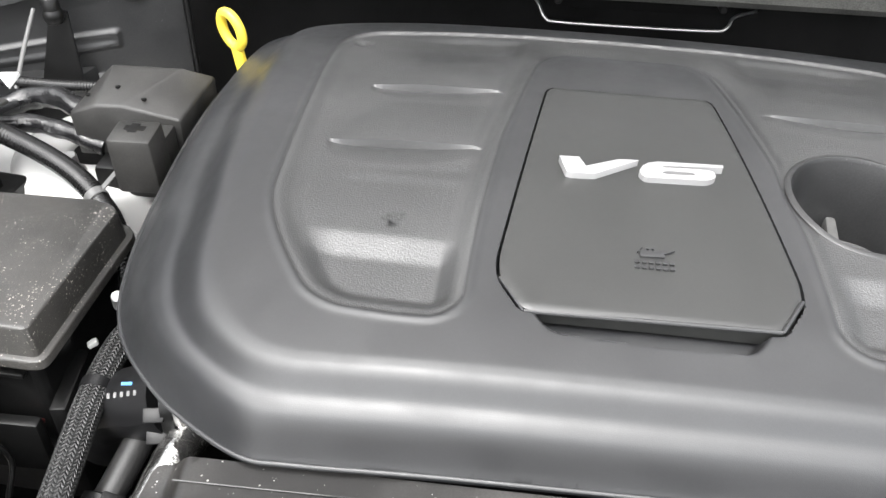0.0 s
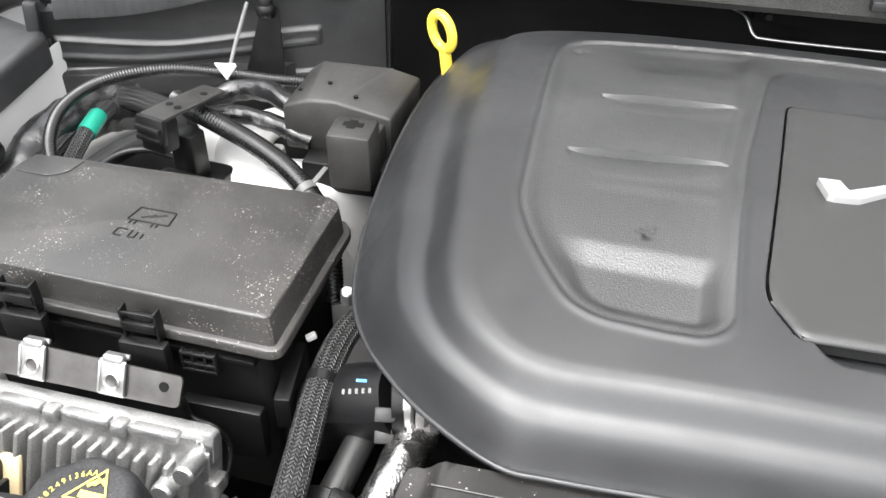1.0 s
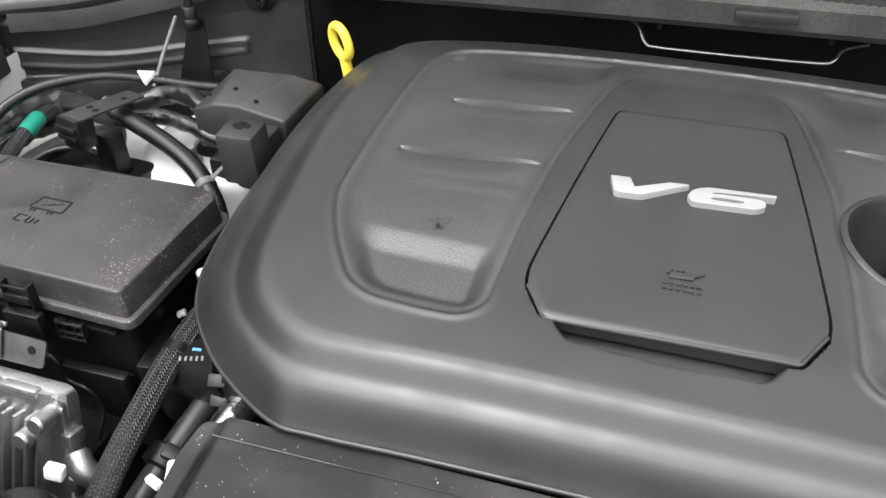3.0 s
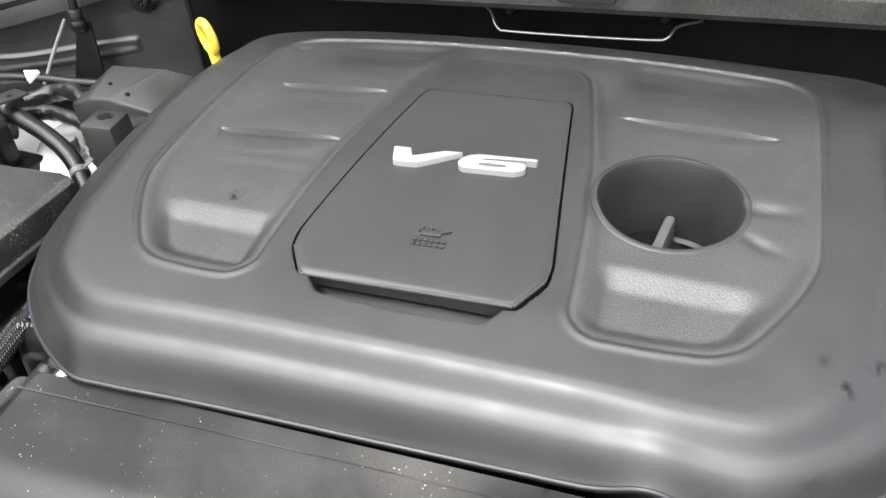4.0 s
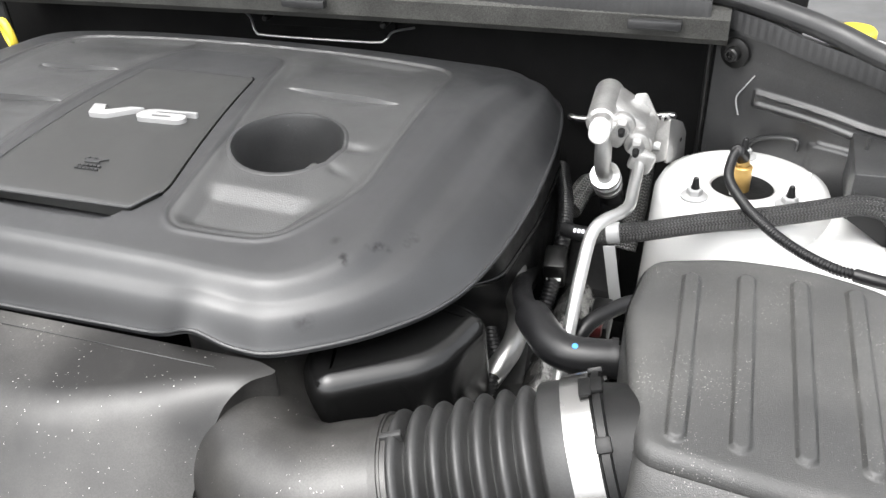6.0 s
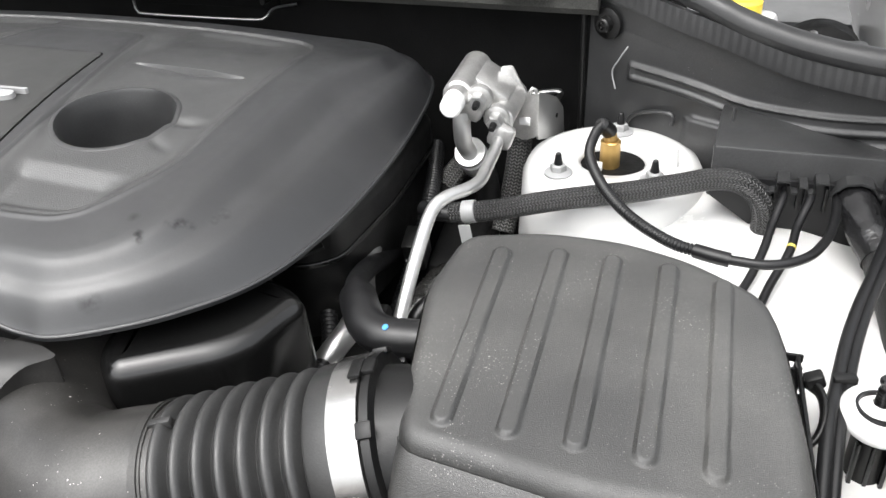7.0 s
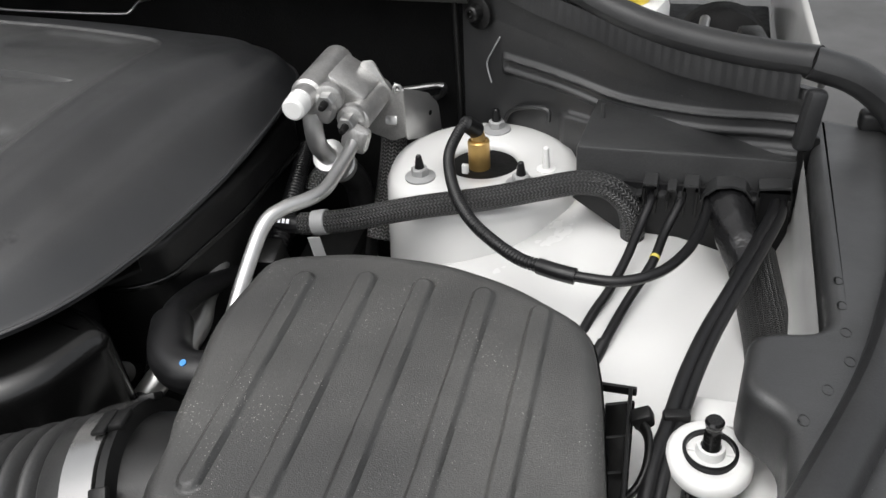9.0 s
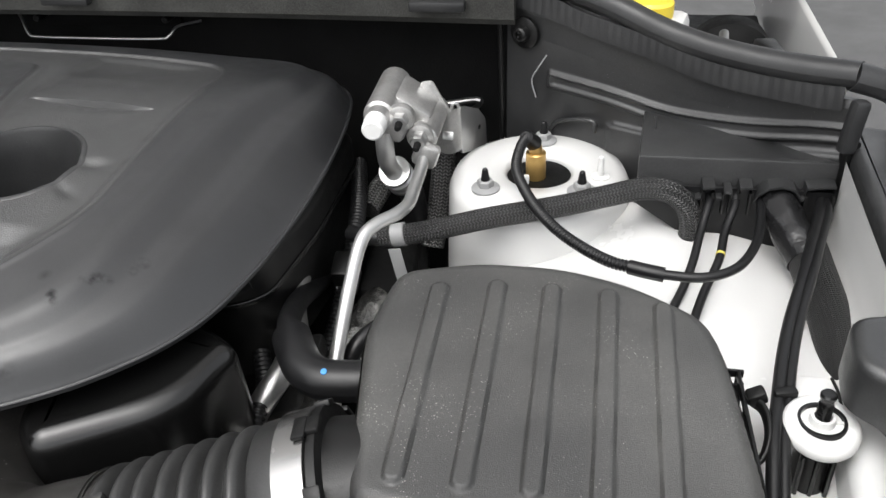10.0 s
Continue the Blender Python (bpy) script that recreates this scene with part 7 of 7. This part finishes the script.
# braided heater hose and its strap
bh = thing("sleeved_hose", "black hose in a woven sleeve across the tower", "hose", (0.58, 0.56, 0.93))
tube("bare_end", [(0.528, 0.570, 0.930), (0.545, 0.562, 0.932), (0.572, 0.560, 0.934)], 0.0078, RUBBER, bh, n=18)
tube("woven_sleeve", [(0.560, 0.558, 0.936), (0.600, 0.560, 0.943), (0.660, 0.568, 0.957), (0.720, 0.579, 0.966), (0.760, 0.587, 0.974), (0.790, 0.592, 0.980), (0.812, 0.593, 0.978), (0.827, 0.593, 0.966), (0.833, 0.593, 0.950), (0.834, 0.594, 0.930)], 0.0098, BRAID, bh, n=22)
m, L = along((0.572, 0.5585, 0.9380), (0.584, 0.5592, 0.9403))
part("grey_strap", lathe(bmesh.new(), [(0.0100, 0.0), (0.0108, 0.0005), (0.0108, L), (0.0100, L + 0.0005)], 28, m), STRAP, bh, "pale grey strap")
part("strap_tail", B((0.5812, 0.5455, 0.900), (0.0115, 0.0014, 0.066), 0.0005, (0, -9, 0)), STRAP, bh)
bm = bmesh.new()
for k in range(3):
    box(bm, (0.541 + k * 0.004, 0.5545, 0.9395), (0.0025, 0.004, 0.0004), 0, (50, 0, 0))
part("hose_print", bm, WPRINT, bh)

# comb of clips and the cables through it
comb = thing("cable_comb", "black plastic comb holding cables below the side panel", "cable holder", (0.90, 0.60, 0.95))
COMB = [(0.788, 0.984), (0.797, 0.982), (0.821, 0.980), (0.829, 0.975), (0.8345, 0.973), (0.8385, 0.974), (0.8395, 0.984), (0.8495, 0.984), (0.8515, 0.974), (0.8565, 0.974), (0.8575, 0.980), (0.864, 0.980), (0.865, 0.974), (0.8685, 0.975), (0.8695, 0.985), (0.880, 0.985), (0.8825, 0.972), (0.885, 0.978), (0.893, 0.985), (0.904, 0.987), (0.914, 0.984), (0.920, 0.975), (0.9225, 0.976), (0.923, 0.986), (0.938, 0.988), (0.9455, 0.988), (0.9465, 0.974)]
bm = bmesh.new()
rows = []
for y in (0.592, 0.5935, 0.621):
    k = 0.0004 if y < 0.593 else 0.0
    up = [bm.verts.new((x, y + (x - 0.87) * 0.04, z + 0.0012 - k)) for x, z in COMB]
    dn = [bm.verts.new((x, y + (x - 0.87) * 0.04, z - 0.0016 + k)) for x, z in COMB]
    rows.append(up + dn[::-1])
for a, b in zip(rows, rows[1:]):
    for i in range(len(a)):
        bm.faces.new((a[i], a[(i + 1) % len(a)], b[(i + 1) % len(a)], b[i]))
n_ = len(COMB)
for i in range(n_ - 1):
    a = rows[0]
    bm.faces.new((a[i], a[2 * n_ - 1 - i], a[2 * n_ - 2 - i], a[i + 1]))
part("comb_bar", bm, PANEL, comb, angle=30)
for x in (0.8400, 0.8490, 0.8580, 0.8635, 0.8700, 0.8795, 0.9235, 0.9450):
    part("clip", B((x, 0.5985, 0.968), (0.0026, 0.010, 0.022), 0.0006), BLACK, comb)
wire("brake_cable", "thin black cable running down over the white sheet", [(0.8475, 0.612, 0.972), (0.846, 0.592, 0.970), (0.8395, 0.567, 0.957), (0.8335, 0.538, 0.948), (0.825, 0.509, 0.940), (0.815, 0.482, 0.933), (0.800, 0.43, 0.915)], 0.0036, RUBBER)
bc = wire("brake_cable", "thin black cable with a yellow mark", [(0.8690, 0.612, 0.972), (0.8675, 0.592, 0.970), (0.8590, 0.567, 0.957), (0.8530, 0.536, 0.950), (0.840, 0.502, 0.940), (0.828, 0.460, 0.932), (0.812, 0.41, 0.912)], 0.0036, RUBBER)
tube("yellow_mark", [(0.8546, 0.543, 0.9517), (0.8541, 0.5405, 0.9511)], 0.0038, YPRINT, bc, n=12)
tube("lower_sleeve", [(0.828, 0.462, 0.9325), (0.8135, 0.415, 0.914)], 0.0045, RUBBER, bc, n=12)
tl = thing("taped_trunk_loom", "thick black cloth-taped wiring trunk", "loom", (0.92, 0.58, 0.93))
tube("tape_wrap", [(0.901, 0.622, 0.966), (0.903, 0.600, 0.966), (0.911, 0.575, 0.959), (0.922, 0.545, 0.948)], 0.0165, TAPE, tl, n=24, wrinkle=0.10)
tube("cloth_sleeve", [(0.922, 0.555, 0.952), (0.929, 0.520, 0.940), (0.937, 0.480, 0.925), (0.940, 0.43, 0.905), (0.938, 0.36, 0.88)], 0.0168, CLOTH, tl, n=24)
for k, dx in enumerate((0.0, 0.0062)):
    wire("long_cable", "long black cable along the wing", [(0.939 + dx * 0.4, 0.608, 0.972), (0.933 + dx, 0.580, 0.972), (0.921 + dx, 0.538, 0.972), (0.907 + dx, 0.489, 0.972 + k * 0.002), (0.892 + dx, 0.440, 0.972), (0.882 + dx, 0.400, 0.970), (0.875 + dx, 0.362, 0.965), (0.868 + dx, 0.318, 0.960), (0.860 + dx, 0.20, 0.92)], 0.0046 - 0.0010 * k, RUBBER)
part_clip = thing("cable_clip", "black clip round the long cables", "clip", (0.876, 0.36, 0.96))
part("clip_body", B((0.8790, 0.366, 0.967), (0.015, 0.007, 0.0105), 0.0015, (0, 0, 15)), BLACK, part_clip)

# hood bumper: white collar with a black threaded post
BUMP = pose(0.8975, 0.344, 0.965) @ Matrix.Diagonal((0.68, 0.68, 0.68, 1)) @ pose(-0.897, -0.338, -0.962)
hbm = thing("bonnet_bumper", "black threaded rubber bumper in a white nylon collar", "bonnet bumper", (0.897, 0.338, 0.94))
bm = bmesh.new()
lathe(bm, [(0.020, -0.006), (0.033, -0.008), (0.036, -0.003), (0.036, 0.004), (0.032, 0.008), (0.023, 0.0085), (0.0205, 0.005)], 48, pose(0.897, 0.336, 0.962) @ Matrix.Diagonal((0.92, 1.02, 1, 1)))
bmesh.ops.transform(bm, matrix=BUMP, verts=bm.verts)
part("collar", bm, WHITEP, hbm, "thick white nylon collar", angle=60)
bm = bmesh.new()
lathe(bm, [(0.0, -0.004), (0.0215, -0.004), (0.0225, 0.006), (0.0210, 0.0090), (0.0185, 0.0090), (0.0180, 0.003), (0.0, 0.003)], 40, pose(0.897, 0.338, 0.962))
bmesh.ops.transform(bm, matrix=BUMP, verts=bm.verts)
part("rubber_cup", bm, RUBBER, hbm)
bm = bmesh.new()
lathe(bm, [(0.0110, 0.0), (0.0115, 0.007), (0.0105, 0.012), (0.0080, 0.012), (0.0075, 0.006), (0.0, 0.006)], 32, pose(0.897, 0.338, 0.963))
for a in (0, 180):
    q = pose(0.897, 0.338, 0.967, 0, 0, a) @ pose(0.0155, 0, 0)
    box(bm, q.translation, (0.008, 0.003, 0.004), 0.0006)
bmesh.ops.transform(bm, matrix=BUMP, verts=bm.verts)
part("inner_collar", bm, WHITEP, hbm)
prof = [(0.0066, 0.0)]
for k in range(7):
    prof += [(0.0068, 0.003 + k * 0.0036), (0.0060, 0.0048 + k * 0.0036)]
prof += [(0.0058, 0.029), (0.0060, 0.031), (0.0072, 0.033), (0.0074, 0.036), (0.0060, 0.038), (0.0, 0.038)]
part("threaded_post", lathe(bmesh.new(), prof, 28, BUMP @ pose(0.897, 0.339, 0.964)), GLOSS, hbm, "black threaded post")
part("lower_tube", rod(bmesh.new(), (0.8975, 0.342, 0.860), (0.8975, 0.344, 0.961), 0.0125, 0.0115, 28), BLACK, hbm)
for k in range(3):
    part("tube_rib", B((0.8975 + (k - 1) * 0.009, 0.3325, 0.92), (0.003, 0.005, 0.06), 0.001), GLOSS, hbm)
wb2 = thing("washer_tank", "white plastic washer tank beside the bumper", "washer tank", (0.92, 0.36, 0.86))
bm = bmesh.new()
box(bm, (0.900, 0.388, 0.932), (0.030, 0.022, 0.050), 0.004)
part("tank_mount", bm, WHITEP, wb2)
bm = bmesh.new()
dome(bm, rounded([(0.913, 0.20), (0.985, 0.20), (0.985, 0.405), (0.921, 0.400), (0.916, 0.36), (0.913, 0.31)], 0.016, 5), 0.82, 0.955, 0.012)
part("tank_shell", bm, WHITEP, wb2, angle=60)
tube("tank_seam", [(0.9155, 0.400, 0.954), (0.9165, 0.385, 0.956), (0.9165, 0.372, 0.955)], 0.0012, BLACK, wb2, n=6)

# brake fluid reservoir behind the side panel
bf = thing("brake_reservoir", "pale brake fluid reservoir with a yellow cap", "reservoir", (0.83, 0.86, 0.95))
part("reservoir_tank", B((0.805, 0.868, 1.005), (0.056, 0.060, 0.060), 0.010, (0, 0, -12)), WHITEP, bf)
part("reservoir_cap", lathe(bmesh.new(), [(0.022, 0.0), (0.023, 0.004), (0.023, 0.016), (0.020, 0.019), (0.0, 0.020)], 36, pose(0.795, 0.865, 1.035)), YELLOW, bf, "yellow screw cap")
dk = thing("brake_booster", "black brake booster behind the reservoir", "brake booster", (0.89, 0.90, 0.95))
part("booster_shell", lathe(bmesh.new(), [(0.0, 0.0), (0.038, 0.0), (0.050, 0.02), (0.050, 0.05), (0.0, 0.08)], 48, pose(0.890, 0.98, 0.955, 90, 0, 0)), DARK, dk)
part("booster_bracket", B((0.920, 0.83, 1.00), (0.024, 0.07, 0.03), 0.005, (0, 0, 10)), BLACK, dk)
part("booster_pipe", rod(bmesh.new(), (0.868, 0.80, 1.01), (0.872, 0.86, 1.02), 0.005, n=12), STEEL, dk)
# added dark fill, so no pale ground shows behind the side panel
bm = bmesh.new()
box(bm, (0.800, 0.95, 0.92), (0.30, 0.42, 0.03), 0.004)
structure("dark_fill_cowl_corner", bm, DARK, "near-black fill sheet added behind the side panel", "floor")

# ---- dark odds and ends beside the engine ----
tg = thing("wiring_connector", "black connector with a white tag", "connector", (0.520, 0.56, 0.86))
part("connector_body", B((0.522, 0.560, 0.890), (0.022, 0.030, 0.034), 0.003, (15, 0, 5)), BLACK, tg)
part("white_tag", B((0.523, 0.549, 0.887), (0.015, 0.003, 0.012), 0.0006, (-40, 0, 0)), WHITEP, tg, "small white tag")
wire("engine_loom", "black corrugated engine loom", [(0.500, 0.700, 0.93), (0.516, 0.640, 0.925), (0.524, 0.590, 0.912), (0.522, 0.550, 0.880), (0.515, 0.50, 0.84)], 0.0085, RUBBER, "loom", ribs=0.0014, pitch=0.0042)
wire("engine_loom", "black corrugated engine loom", [(0.488, 0.430, 0.900), (0.500, 0.400, 0.890), (0.500, 0.370, 0.880), (0.490, 0.34, 0.86)], 0.0075, RUBBER, "loom", ribs=0.0014, pitch=0.0042)
wire("metal_pipe", "bent grey metal coolant pipe", [(0.488, 0.530, 0.905), (0.497, 0.488, 0.902), (0.509, 0.456, 0.900), (0.512, 0.420, 0.898), (0.505, 0.396, 0.890), (0.492, 0.380, 0.870), (0.482, 0.372, 0.84)], 0.0105, STEEL, "pipe")
wire("foil_pipe", "pipe wrapped in crumpled silver foil", [(0.549, 0.562, 0.856), (0.546, 0.530, 0.860), (0.542, 0.473, 0.862), (0.539, 0.422, 0.860), (0.536, 0.36, 0.855)], 0.0160, FOIL, "pipe", wrinkle=0.14, n=28, step=0.002)
wire("mesh_loom", "silver mesh heat sleeve beside the valve block", [(0.535, 0.720, 0.90), (0.530, 0.690, 0.915), (0.520, 0.650, 0.905)], 0.012, MESH, "sleeve")
wire("mesh_loom", "dark mesh heat sleeve below the bracket", [(0.588, 0.725, 0.945), (0.588, 0.712, 0.920), (0.586, 0.695, 0.89), (0.58, 0.67, 0.85)], 0.013, MESH, "sleeve")
gb = thing("green_marked_bolt", "round grey plug with a pale green paint mark", "plug", (0.463, 0.405, 0.87))
gm = pose(0.463, 0.405, 0.884, 48, 0, 8)
part("plug_head", lathe(bmesh.new(), [(0.0088, -0.012), (0.0092, -0.001), (0.0085, 0.001), (0.0070, 0.0012), (0.0, 0.0008)], 24, gm), TIP, gb)
bm = bmesh.new()
box(bm, (0.001, 0.001, 0.0013), (0.0085, 0.0036, 0.0006), 0.0002, (0, 0, 55))
box(bm, (-0.0025, -0.001, 0.0013), (0.004, 0.0016, 0.0006), 0.0002, (0, 0, 100))
bmesh.ops.transform(bm, matrix=gm, verts=bm.verts)
part("paint_mark", bm, GREENP, gb, "pale green paint dab")
rt = thing("red_clip", "small red connector lock", "connector", (0.585, 0.468, 0.88))
part("lock_tab", B((0.576, 0.474, 0.886), (0.014, 0.012, 0.012), 0.002), RED, rt)
part("lock_body", B((0.578, 0.500, 0.872), (0.020, 0.05, 0.03), 0.004), BLACK, rt)
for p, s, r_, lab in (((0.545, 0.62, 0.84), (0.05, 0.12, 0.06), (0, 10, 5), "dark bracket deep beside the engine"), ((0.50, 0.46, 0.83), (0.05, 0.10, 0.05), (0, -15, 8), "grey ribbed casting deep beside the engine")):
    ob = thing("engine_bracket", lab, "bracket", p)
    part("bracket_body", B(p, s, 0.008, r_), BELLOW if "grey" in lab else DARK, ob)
